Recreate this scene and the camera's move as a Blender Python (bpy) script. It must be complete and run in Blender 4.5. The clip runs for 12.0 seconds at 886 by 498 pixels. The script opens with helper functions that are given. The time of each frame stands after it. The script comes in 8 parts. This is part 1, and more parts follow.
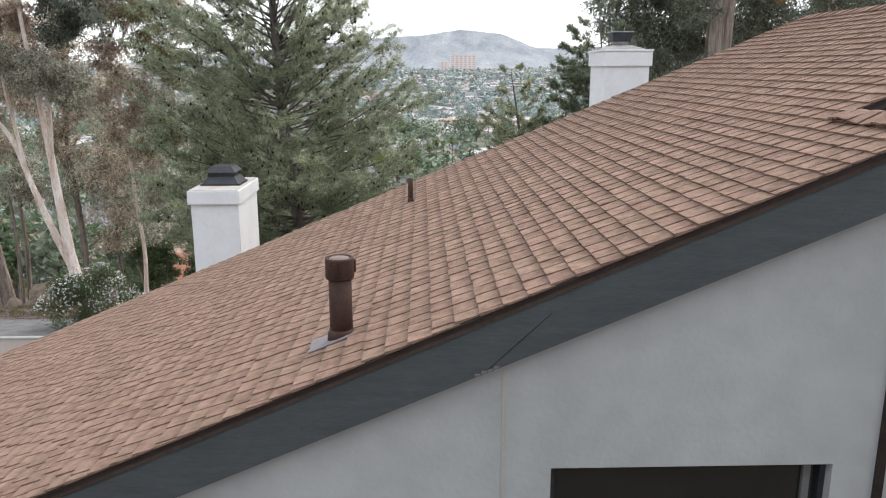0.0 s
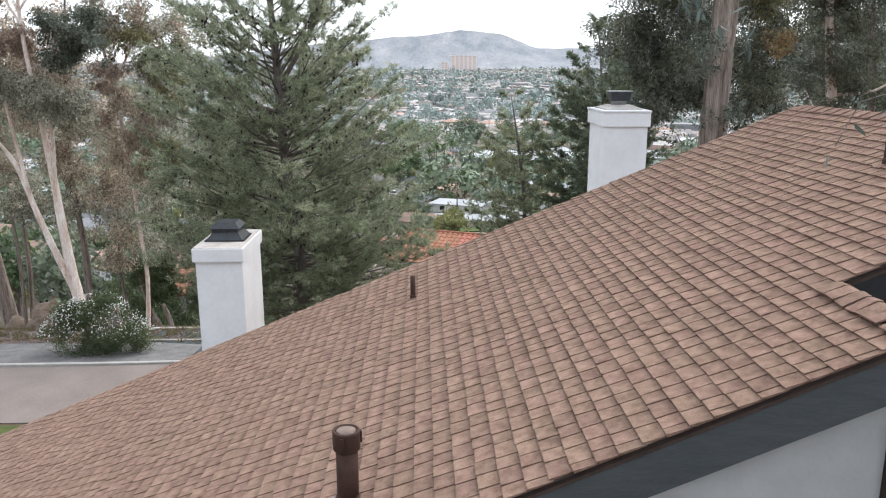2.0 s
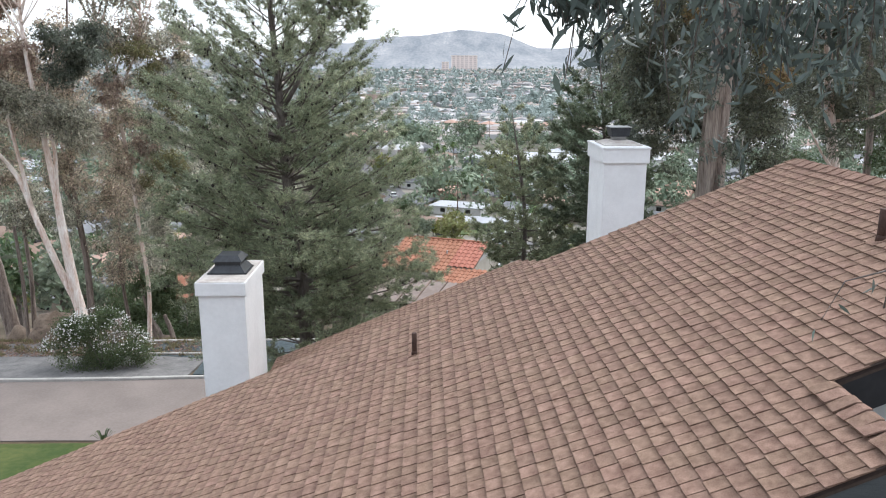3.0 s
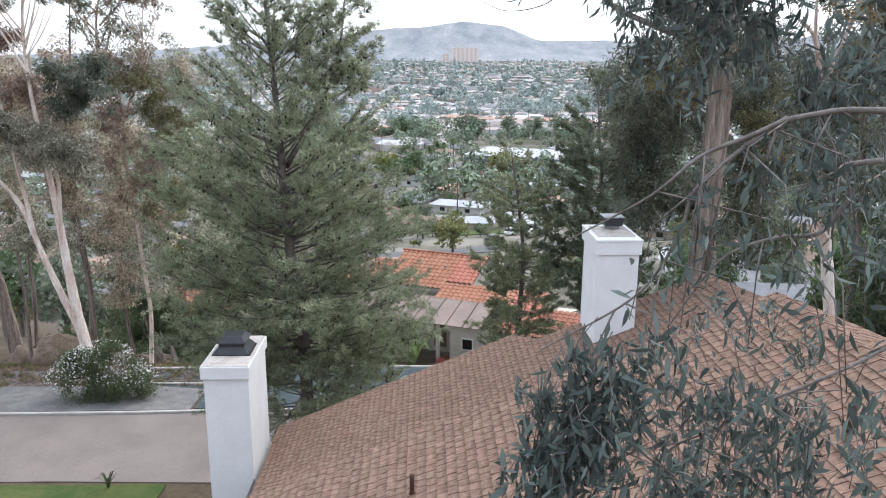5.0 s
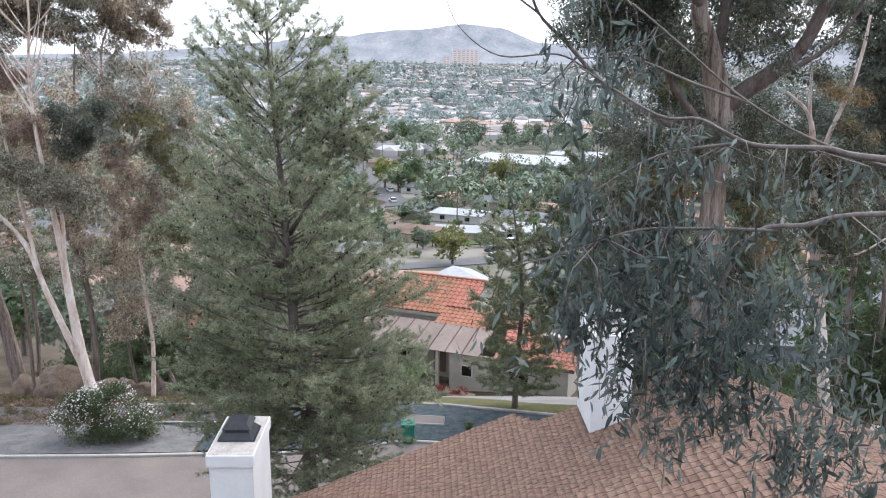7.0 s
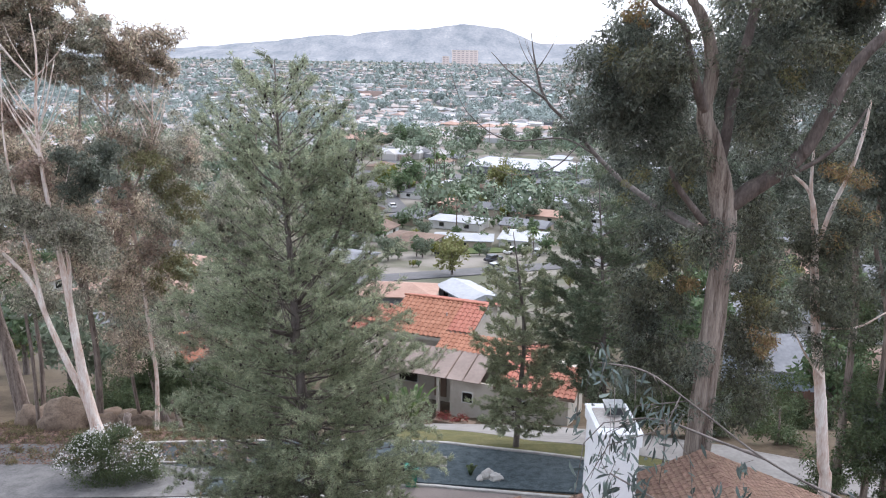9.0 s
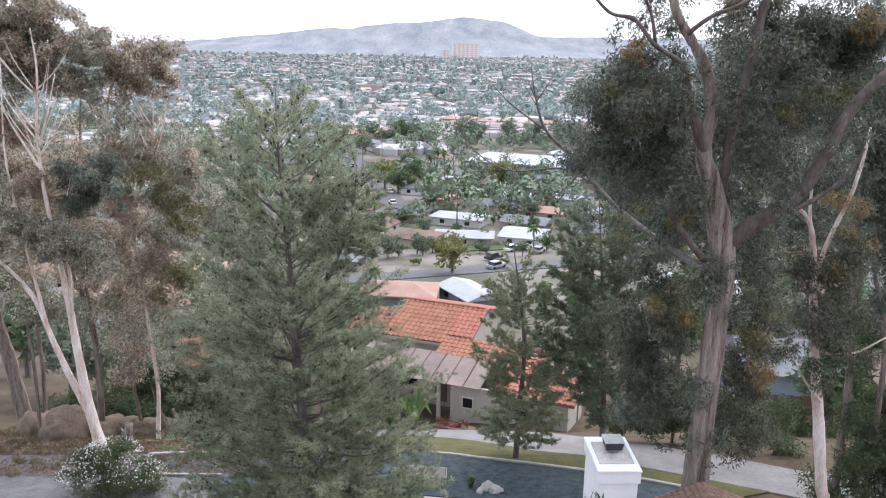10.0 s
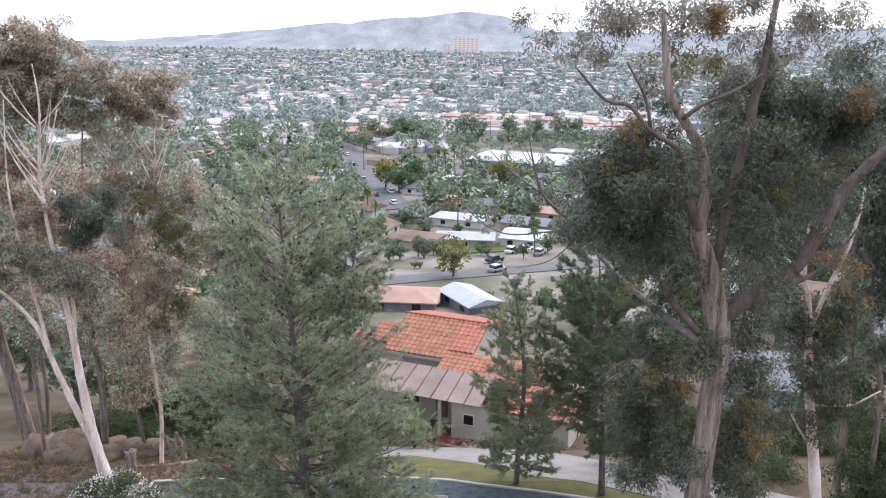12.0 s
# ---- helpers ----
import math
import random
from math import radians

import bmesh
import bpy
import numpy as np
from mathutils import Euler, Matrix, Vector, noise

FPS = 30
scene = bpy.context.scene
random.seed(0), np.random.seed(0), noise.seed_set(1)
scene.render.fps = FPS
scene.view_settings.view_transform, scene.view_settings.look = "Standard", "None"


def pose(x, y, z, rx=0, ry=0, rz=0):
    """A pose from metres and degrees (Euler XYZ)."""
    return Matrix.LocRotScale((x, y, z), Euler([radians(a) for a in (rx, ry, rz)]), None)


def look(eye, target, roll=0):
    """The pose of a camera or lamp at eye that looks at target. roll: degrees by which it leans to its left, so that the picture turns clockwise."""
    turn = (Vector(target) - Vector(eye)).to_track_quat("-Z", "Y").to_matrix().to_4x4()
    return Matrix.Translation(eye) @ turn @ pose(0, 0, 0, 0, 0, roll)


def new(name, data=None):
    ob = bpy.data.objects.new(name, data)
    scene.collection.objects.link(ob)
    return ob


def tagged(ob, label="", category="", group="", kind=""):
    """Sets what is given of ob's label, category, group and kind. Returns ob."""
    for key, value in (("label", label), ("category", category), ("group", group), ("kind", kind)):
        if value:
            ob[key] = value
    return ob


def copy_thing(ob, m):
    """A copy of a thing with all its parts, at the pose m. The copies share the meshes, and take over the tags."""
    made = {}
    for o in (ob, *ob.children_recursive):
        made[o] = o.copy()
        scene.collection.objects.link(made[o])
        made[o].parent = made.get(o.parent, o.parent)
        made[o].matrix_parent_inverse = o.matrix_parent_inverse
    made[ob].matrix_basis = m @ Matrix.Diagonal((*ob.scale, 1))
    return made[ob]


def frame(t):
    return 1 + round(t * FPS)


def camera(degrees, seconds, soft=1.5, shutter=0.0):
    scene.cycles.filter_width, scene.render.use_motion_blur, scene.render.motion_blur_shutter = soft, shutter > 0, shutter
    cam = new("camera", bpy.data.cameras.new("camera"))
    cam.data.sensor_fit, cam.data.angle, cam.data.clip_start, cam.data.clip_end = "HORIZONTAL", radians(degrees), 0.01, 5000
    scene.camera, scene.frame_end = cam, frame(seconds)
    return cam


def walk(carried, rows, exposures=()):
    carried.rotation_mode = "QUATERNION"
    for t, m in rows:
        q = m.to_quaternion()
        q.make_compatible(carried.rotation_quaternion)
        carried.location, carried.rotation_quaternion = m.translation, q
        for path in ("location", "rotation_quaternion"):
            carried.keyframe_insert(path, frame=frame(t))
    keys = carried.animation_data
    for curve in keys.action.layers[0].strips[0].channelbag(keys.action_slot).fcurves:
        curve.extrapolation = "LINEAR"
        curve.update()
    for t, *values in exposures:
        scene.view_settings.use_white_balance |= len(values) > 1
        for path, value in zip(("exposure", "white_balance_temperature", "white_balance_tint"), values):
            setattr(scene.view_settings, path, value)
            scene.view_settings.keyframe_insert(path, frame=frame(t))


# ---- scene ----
cam = camera(59.8, 12.0, soft=1.1)
PATH = [
    (0, (-0.08, 0.024, 1.054), (-0.029, 1.97, 0.596), -0.1),
    (0.5, (-0.078, 0.027, 1.299), (-0.028, 1.972, 0.839), -0.1),
    (1, (-0.078, 0.054, 1.565), (-0.028, 2.0, 1.106), -0.1),
    (1.5, (-0.083, 0.075, 1.866), (-0.032, 2.021, 1.408), -0.0),
    (2, (-0.091, 0.081, 2.184), (-0.041, 2.027, 1.726), -0.1),
    (2.5, (-0.099, 0.097, 2.506), (-0.05, 2.044, 2.049), 0.0),
    (3, (-0.098, 0.109, 2.879), (-0.049, 2.055, 2.42), 0.0),
    (5, (-0.071, 0.112, 4.838), (-0.021, 2.053, 4.359), 0.3),
    (5.5, (-0.077, 0.102, 5.306), (-0.026, 2.044, 4.829), 0.3),
    (6, (-0.073, 0.098, 5.81), (-0.023, 2.039, 5.332), 0.4),
    (6.5, (-0.059, 0.113, 6.302), (-0.009, 2.055, 5.825), 0.4),
    (7, (-0.11, 0.179, 6.759), (-0.059, 2.122, 6.284), 0.6),
    (8.8, (-0.374, 0.326, 8.693), (-0.318, 2.267, 8.216), 0.8),
    (9, (-0.359, 0.368, 8.836), (-0.304, 2.31, 8.36), 0.9),
    (9.5, (-0.351, 0.45, 9.303), (-0.297, 2.39, 8.818), 0.8),
    (10, (-0.36, 0.509, 9.753), (-0.306, 2.446, 9.261), 0.9),
    (10.5, (-0.373, 0.56, 10.196), (-0.32, 2.497, 9.699), 0.8),
    (11, (-0.37, 0.605, 10.649), (-0.317, 2.541, 10.15), 0.8),
    (11.5, (-0.353, 0.637, 11.101), (-0.302, 2.572, 10.598), 0.7),
    (12, (-0.331, 0.697, 11.524), (-0.28, 2.632, 11.018), 0.7),
]
walk(cam, [(t, look(eye, target, roll)) for t, eye, target, roll in PATH],
     [(0, 0.68, 6750, 10), (3, 0.68, 6500, 10), (6, 0.70, 6300, 12), (12, 0.76, 6300, 17)])

# ---- world, sun ----
SUN_EL, SUN_AZ = radians(48), radians(42)     # azimuth from +y towards +x
world = bpy.data.worlds.new("sky")
scene.world = world
world.use_nodes = True
wn = world.node_tree.nodes
sky = wn.new("ShaderNodeTexSky")
sky.sky_type, sky.sun_disc = "NISHITA", False
sky.sun_elevation, sky.sun_rotation = SUN_EL, SUN_AZ
sky.air_density, sky.dust_density, sky.ozone_density, sky.altitude = 1.0, 2.0, 1.0, 100
wn["Background"].inputs["Strength"].default_value = 0.155
cloud = wn.new("ShaderNodeMix")        # thin bright overcast over the clear sky
cloud.data_type = "RGBA"
cloud.inputs[0].default_value = 0.8
cloud.inputs[7].default_value = (6.6, 7.2, 8.0, 1)
world.node_tree.links.new(sky.outputs["Color"], cloud.inputs[6])
world.node_tree.links.new(cloud.outputs[2], wn["Background"].inputs["Color"])
sun = new("sun", bpy.data.lights.new("sun", "SUN"))
sun.data.energy, sun.data.angle, sun.data.color = 2.1, radians(55), (1.0, 0.975, 0.94)
sun.matrix_world = look((math.sin(SUN_AZ) * math.cos(SUN_EL) * 50, math.cos(SUN_AZ) * math.cos(SUN_EL) * 50, math.sin(SUN_EL) * 50), (0, 0, 0))


# ---- materials ----
def mat(name, c1, c2, scale=4.0, rough=0.85, bump=0.0, bscale=None, var=0.0, metal=0.0, c3=None, spec=0.3, stretch=None, fine=6.0, hue=0.0):
    """Two colours mixed by large and fine noise in metres; var: brightness change from piece to piece."""
    m = bpy.data.materials.new(name)
    m.use_nodes = True
    nt = m.node_tree
    N, L = nt.nodes, nt.links
    b = N["Principled BSDF"]
    b.inputs["Roughness"].default_value, b.inputs["Metallic"].default_value = rough, metal
    b.inputs["Specular IOR Level"].default_value = spec
    geo = N.new("ShaderNodeNewGeometry")
    pos = geo.outputs["Position"]
    if stretch:
        mp = N.new("ShaderNodeMapping")
        mp.inputs["Scale"].default_value = stretch
        L.new(pos, mp.inputs["Vector"])
        pos = mp.outputs["Vector"]
    n1, n2 = N.new("ShaderNodeTexNoise"), N.new("ShaderNodeTexNoise")
    for n, s, d in ((n1, scale, 4), (n2, scale * fine, 3)):
        n.inputs["Scale"].default_value, n.inputs["Detail"].default_value = s, d
        L.new(pos, n.inputs["Vector"])
    add = N.new("ShaderNodeMath"); add.operation = "MULTIPLY_ADD"
    L.new(n1.outputs["Fac"], add.inputs[0]); add.inputs[1].default_value = 0.6
    half = N.new("ShaderNodeMath"); half.operation = "MULTIPLY"
    L.new(n2.outputs["Fac"], half.inputs[0]); half.inputs[1].default_value = 0.4
    L.new(half.outputs[0], add.inputs[2])
    ramp = N.new("ShaderNodeValToRGB")
    e = ramp.color_ramp.elements
    e[0].position, e[1].position = 0.36, 0.64
    e[0].color, e[1].color = (*c1, 1), (*c2, 1)
    if c3:
        x = e.new(0.72); x.color = (*c3, 1)
    L.new(add.outputs[0], ramp.inputs["Fac"])
    col = ramp.outputs["Color"]
    if var:
        oi = N.new("ShaderNodeObjectInfo")
        s = N.new("ShaderNodeMath"); s.operation = "ADD"
        L.new(oi.outputs["Random"], s.inputs[0]); L.new(geo.outputs["Random Per Island"], s.inputs[1])
        f = N.new("ShaderNodeMath"); f.operation = "FRACT"
        L.new(s.outputs[0], f.inputs[0])
        r = N.new("ShaderNodeMapRange")
        r.inputs["To Min"].default_value, r.inputs["To Max"].default_value = 1 - var, 1 + var
        L.new(f.outputs[0], r.inputs["Value"])
        hs = N.new("ShaderNodeHueSaturation")
        L.new(r.outputs[0], hs.inputs["Value"]); L.new(col, hs.inputs["Color"])
        if hue:
            r2 = N.new("ShaderNodeMapRange")
            r2.inputs["To Min"].default_value, r2.inputs["To Max"].default_value = 0.5 - hue, 0.5 + hue
            m2 = N.new("ShaderNodeMath"); m2.operation = "MULTIPLY"; m2.inputs[1].default_value = 7.31
            f2 = N.new("ShaderNodeMath"); f2.operation = "FRACT"
            L.new(f.outputs[0], m2.inputs[0]); L.new(m2.outputs[0], f2.inputs[0]); L.new(f2.outputs[0], r2.inputs["Value"])
            L.new(r2.outputs[0], hs.inputs["Hue"])
        col = hs.outputs["Color"]
    L.new(col, b.inputs["Base Color"])
    if bump:
        n3 = N.new("ShaderNodeTexNoise")
        n3.inputs["Scale"].default_value, n3.inputs["Detail"].default_value = bscale or scale * 8, 4
        L.new(pos, n3.inputs["Vector"])
        bp = N.new("ShaderNodeBump")
        bp.inputs["Strength"].default_value, bp.inputs["Distance"].default_value = bump, 0.02
        L.new(n3.outputs["Fac"], bp.inputs["Height"]); L.new(bp.outputs["Normal"], b.inputs["Normal"])
    return m


def leafy(name, c1, c2, var=0.35, hue=0.03, rough=0.6, through_light=0.38, spec=0.3):
    m = mat(name, c1, c2, 1.3, rough, 0, None, var, hue=hue, spec=spec)
    b = m.node_tree.nodes["Principled BSDF"]
    N, L = m.node_tree.nodes, m.node_tree.links
    tr = N.new("ShaderNodeBsdfTranslucent")
    mix = N.new("ShaderNodeMixShader"); mix.inputs[0].default_value = through_light
    src = b.inputs["Base Color"].links[0].from_socket
    L.new(src, tr.inputs["Color"])
    L.new(b.outputs[0], mix.inputs[1]); L.new(tr.outputs[0], mix.inputs[2])
    L.new(mix.outputs[0], N["Material Output"].inputs["Surface"])
    return m


def roofs_material():
    """One of several muted roof and wall colours for each far house."""
    m = mat("far_houses", (0.3, 0.3, 0.3), (0.4, 0.4, 0.4), 0.05, 0.9)
    N, L = m.node_tree.nodes, m.node_tree.links
    geo = N.new("ShaderNodeNewGeometry")
    ramp = N.new("ShaderNodeValToRGB")
    ramp.color_ramp.interpolation = "CONSTANT"
    e = ramp.color_ramp.elements
    cols = [(0.0, (0.26, 0.255, 0.26)), (0.17, (0.35, 0.33, 0.32)), (0.34, (0.38, 0.325, 0.30)), (0.46, (0.42, 0.40, 0.38)), (0.62, (0.31, 0.26, 0.235)), (0.74, (0.47, 0.47, 0.48)), (0.86, (0.20, 0.205, 0.22)), (0.94, (0.42, 0.31, 0.27))]
    e[0].position, e[0].color = 0.0, (*cols[0][1], 1)
    e[1].position, e[1].color = cols[1][0], (*cols[1][1], 1)
    for x, c in cols[2:]:
        k = e.new(x)
        k.color = (*c, 1)
    L.new(geo.outputs["Random Per Island"], ramp.inputs["Fac"])
    L.new(ramp.outputs["Color"], N["Principled BSDF"].inputs["Base Color"])
    return m


M = {}
M["shingle"] = mat("asphalt_shingle", (0.160, 0.098, 0.073), (0.29, 0.192, 0.148), 13.0, 0.92, 0.6, 160, 0.11, spec=0.15, fine=9, hue=0.006)
M["deck"] = mat("roof_felt", (0.045, 0.032, 0.026), (0.075, 0.054, 0.045), 6, 0.95)
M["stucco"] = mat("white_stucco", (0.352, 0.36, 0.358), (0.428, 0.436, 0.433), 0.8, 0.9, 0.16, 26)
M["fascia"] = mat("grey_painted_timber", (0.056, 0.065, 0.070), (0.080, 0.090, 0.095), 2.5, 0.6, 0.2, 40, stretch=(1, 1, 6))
# darker copy of the fascia timber, with the recess's shade in its colour
M["shadeboard"] = mat("dark_shaded_timber", (0.017, 0.017, 0.019), (0.027, 0.027, 0.030), 3, 0.7)
M["drip"] = mat("brown_metal_edge", (0.016, 0.011, 0.010), (0.035, 0.023, 0.021), 8, 0.5)
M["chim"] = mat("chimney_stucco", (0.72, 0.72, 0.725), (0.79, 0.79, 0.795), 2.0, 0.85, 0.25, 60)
M["cap_top"] = mat("weathered_cap", (0.328, 0.281, 0.250), (0.530, 0.499, 0.468), 3.0, 0.9, 0.2, 50)
M["black"] = mat("black_metal", (0.012, 0.014, 0.017), (0.03, 0.033, 0.04), 10, 0.45, spec=0.5)
M["galv"] = mat("galvanised_metal", (0.312, 0.312, 0.312), (0.452, 0.452, 0.445), 8, 0.5, metal=0.3)
M["brown"] = mat("brown_painted_pipe", (0.040, 0.021, 0.016), (0.066, 0.036, 0.027), 9, 0.7, 0.15, 60, spec=0.2)
M["flash"] = mat("flashing", (0.15, 0.135, 0.138), (0.215, 0.195, 0.198), 9, 0.65)
# far tower windows: mid-toned instead of dark, with haze put into the colour
M["hazeglass"] = mat("far_windows", (0.46, 0.38, 0.37), (0.52, 0.44, 0.43), 0.5, 0.4)
M["glass"] = mat("dark_glass", (0.01, 0.011, 0.012), (0.018, 0.02, 0.02), 3, 0.08, spec=0.6)
M["frame"] = mat("aluminium_frame", (0.094, 0.094, 0.094), (0.156, 0.156, 0.156), 10, 0.5)
M["ground"] = mat("dry_grass_and_soil", (0.055, 0.038, 0.024), (0.110, 0.082, 0.052), 0.5, 0.98, 0.8, 6, c3=(0.075, 0.075, 0.034), fine=9)


def valley_tint(m):
    """Beyond the slope the soil gives way to yards, paving and dusty green."""
    N, L = m.node_tree.nodes, m.node_tree.links
    b = N["Principled BSDF"]
    old = b.inputs["Base Color"].links[0].from_socket
    geo = N.new("ShaderNodeNewGeometry")
    sep = N.new("ShaderNodeSeparateXYZ"); L.new(geo.outputs["Position"], sep.inputs[0])
    r = N.new("ShaderNodeMapRange")
    r.inputs["From Min"].default_value, r.inputs["From Max"].default_value = 60, 120
    L.new(sep.outputs["Y"], r.inputs["Value"])
    n = N.new("ShaderNodeTexNoise"); n.inputs["Scale"].default_value, n.inputs["Detail"].default_value = 0.07, 6
    L.new(geo.outputs["Position"], n.inputs["Vector"])
    ramp = N.new("ShaderNodeValToRGB")
    e = ramp.color_ramp.elements
    e[0].position, e[0].color = 0.38, (0.10, 0.105, 0.07, 1)
    e[1].position, e[1].color = 0.62, (0.22, 0.20, 0.175, 1)
    x = e.new(0.5); x.color = (0.15, 0.14, 0.11, 1)
    L.new(n.outputs["Fac"], ramp.inputs["Fac"])
    mx = N.new("ShaderNodeMix"); mx.data_type = "RGBA"
    L.new(r.outputs[0], mx.inputs[0]); L.new(old, mx.inputs[6]); L.new(ramp.outputs["Color"], mx.inputs[7])
    L.new(mx.outputs[2], b.inputs["Base Color"])


valley_tint(M["ground"])


def head_shade(m):
    """Darkens each tab's head, its printed shadow band and the shade under the course above in one, fading unevenly to
    the plain colour at its butt.
    """
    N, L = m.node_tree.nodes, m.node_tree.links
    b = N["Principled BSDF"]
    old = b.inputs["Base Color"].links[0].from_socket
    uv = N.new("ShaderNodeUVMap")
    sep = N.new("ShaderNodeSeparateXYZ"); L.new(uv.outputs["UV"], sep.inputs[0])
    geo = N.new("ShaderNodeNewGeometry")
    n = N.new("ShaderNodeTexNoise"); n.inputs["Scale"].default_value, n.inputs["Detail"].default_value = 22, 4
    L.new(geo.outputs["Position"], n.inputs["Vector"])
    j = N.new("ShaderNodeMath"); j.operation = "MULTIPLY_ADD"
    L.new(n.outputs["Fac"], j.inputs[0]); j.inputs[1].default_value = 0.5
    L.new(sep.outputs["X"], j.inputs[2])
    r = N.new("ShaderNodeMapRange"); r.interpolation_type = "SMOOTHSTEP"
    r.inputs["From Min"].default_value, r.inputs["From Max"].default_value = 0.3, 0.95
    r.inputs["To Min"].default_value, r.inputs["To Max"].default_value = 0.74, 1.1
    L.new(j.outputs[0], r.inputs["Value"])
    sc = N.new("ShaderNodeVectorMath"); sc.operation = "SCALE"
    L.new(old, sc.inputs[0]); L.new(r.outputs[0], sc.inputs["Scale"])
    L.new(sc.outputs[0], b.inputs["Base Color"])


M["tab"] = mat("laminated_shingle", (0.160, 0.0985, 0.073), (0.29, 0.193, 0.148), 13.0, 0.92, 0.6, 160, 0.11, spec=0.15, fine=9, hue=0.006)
head_shade(M["tab"])
M["asphalt"] = mat("asphalt", (0.162, 0.136, 0.124), (0.21, 0.177, 0.161), 0.7, 0.95, 0.2, 60, fine=14)
M["street"] = mat("street_asphalt", (0.10, 0.098, 0.10), (0.14, 0.137, 0.14), 0.2, 0.95)
M["concrete"] = mat("concrete", (0.17, 0.16, 0.15), (0.245, 0.232, 0.22), 0.8, 0.92, 0.15, 40)
M["kerb"] = mat("white_kerb", (0.33, 0.31, 0.29), (0.43, 0.41, 0.39), 2, 0.9)
M["pathsoil"] = mat("pale_path_border", (0.20, 0.155, 0.12), (0.31, 0.25, 0.205), 2, 0.95, 0.4, 20)
M["slate"] = mat("blue_grey_gravel", (0.027, 0.039, 0.045), (0.074, 0.094, 0.101), 3.0, 0.95, 0.8, 14, fine=4)
M["gravel"] = mat("pale_gravel", (0.115, 0.112, 0.110), (0.195, 0.188, 0.185), 2.0, 0.95, 0.8, 18, fine=5)
M["lawn"] = mat("lawn", (0.036, 0.064, 0.014), (0.082, 0.098, 0.028), 0.8, 0.95, 0.5, 30)
M["drylawn"] = mat("dry_lawn", (0.062, 0.066, 0.020), (0.118, 0.105, 0.040), 0.8, 0.95, 0.5, 30)
M["mulch"] = mat("bark_mulch", (0.086, 0.047, 0.030), (0.156, 0.094, 0.062), 4, 0.97, 0.9, 25)
M["rock"] = mat("granite_boulder", (0.11, 0.08, 0.06), (0.26, 0.195, 0.15), 1.6, 0.95, 0.7, 9, c3=(0.09, 0.08, 0.065))
M["whiterock"] = mat("pale_rock", (0.328, 0.312, 0.289), (0.468, 0.445, 0.413), 2.5, 0.9, 0.5, 12)
M["pinebark"] = mat("pine_bark", (0.085, 0.068, 0.06), (0.21, 0.18, 0.165), 6, 0.95, 0.9, 18, stretch=(1, 1, 0.3))
M["gumbark"] = mat("pale_gum_bark", (0.52, 0.34, 0.26), (0.86, 0.80, 0.75), 1.6, 0.8, 0.6, 14, c3=(0.36, 0.20, 0.14), stretch=(2.5, 2.5, 0.45))
M["bigbark"] = mat("shedding_gum_bark", (0.088, 0.062, 0.05), (0.40, 0.335, 0.285), 1.9, 0.85, 0.9, 12, c3=(0.16, 0.11, 0.085), stretch=(5, 5, 0.3))
M["gumbark2"] = mat("streaked_gum_bark", (0.07, 0.05, 0.042), (0.36, 0.295, 0.255), 2.4, 0.85, 0.8, 14, c3=(0.70, 0.62, 0.56), stretch=(3, 3, 0.25))
M["limbbark"] = mat("dark_limb_bark", (0.07, 0.055, 0.048), (0.18, 0.145, 0.13), 2.2, 0.85, 0.8, 14, c3=(0.38, 0.33, 0.30), stretch=(2, 2, 0.6))
M["twig"] = mat("grey_twig", (0.10, 0.085, 0.078), (0.235, 0.205, 0.19), 8, 0.8)
M["needle"] = leafy("pine_needles", (0.162, 0.192, 0.124), (0.425, 0.455, 0.315), 0.6, 0.035, through_light=0.65)
M["needle2"] = leafy("young_pine_needles", (0.18, 0.20, 0.125), (0.38, 0.40, 0.26), 0.45, 0.03, through_light=0.45)
M["needle3"] = leafy("dark_pine_needles", (0.11, 0.14, 0.09), (0.225, 0.255, 0.17), 0.45, 0.03, through_light=0.4)
M["gum"] = leafy("gum_leaves", (0.22, 0.215, 0.165), (0.52, 0.50, 0.415), 0.65, 0.035, 0.45, 0.62)
M["gumbrown"] = leafy("brown_tinged_gum_leaves", (0.25, 0.21, 0.163), (0.57, 0.485, 0.385), 0.65, 0.035, 0.45, 0.62)
M["cone"] = mat("dark_pine_cone", (0.02, 0.017, 0.015), (0.05, 0.042, 0.036), 20, 0.9)
M["gumdark"] = leafy("dark_gum_leaves", (0.082, 0.098, 0.075), (0.195, 0.213, 0.168), 0.6, 0.03, 0.36, 0.45, spec=0.5)
M["gumnear"] = leafy("blue_green_gum_leaves", (0.066, 0.09, 0.082), (0.17, 0.21, 0.192), 0.55, 0.03, 0.45, spec=0.3)
# olive leaves with the shade low in the crowns put into the colour
M["gumshade"] = leafy("shaded_olive_gum_leaves", (0.058, 0.064, 0.042), (0.165, 0.17, 0.115), 0.6, 0.035, 0.36, 0.42, spec=0.5)
M["ochre"] = leafy("ochre_foliage", (0.205, 0.145, 0.070), (0.33, 0.245, 0.125), 0.4, 0.03)
M["olive"] = leafy("olive_foliage", (0.13, 0.125, 0.060), (0.25, 0.23, 0.12), 0.4, 0.03)
# light on the crown's top put into the colour: paler than the dark crown leaves
M["gumtop"] = leafy("sunlit_gum_leaves", (0.17, 0.165, 0.13), (0.32, 0.30, 0.245), 0.5, 0.03, 0.45, 0.45, spec=0.5)
M["rust"] = leafy("rusty_foliage", (0.28, 0.205, 0.16), (0.43, 0.335, 0.275), 0.4, 0.02)
M["bush"] = leafy("shrub_leaves", (0.06, 0.085, 0.04), (0.12, 0.15, 0.075), 0.4, 0.03)
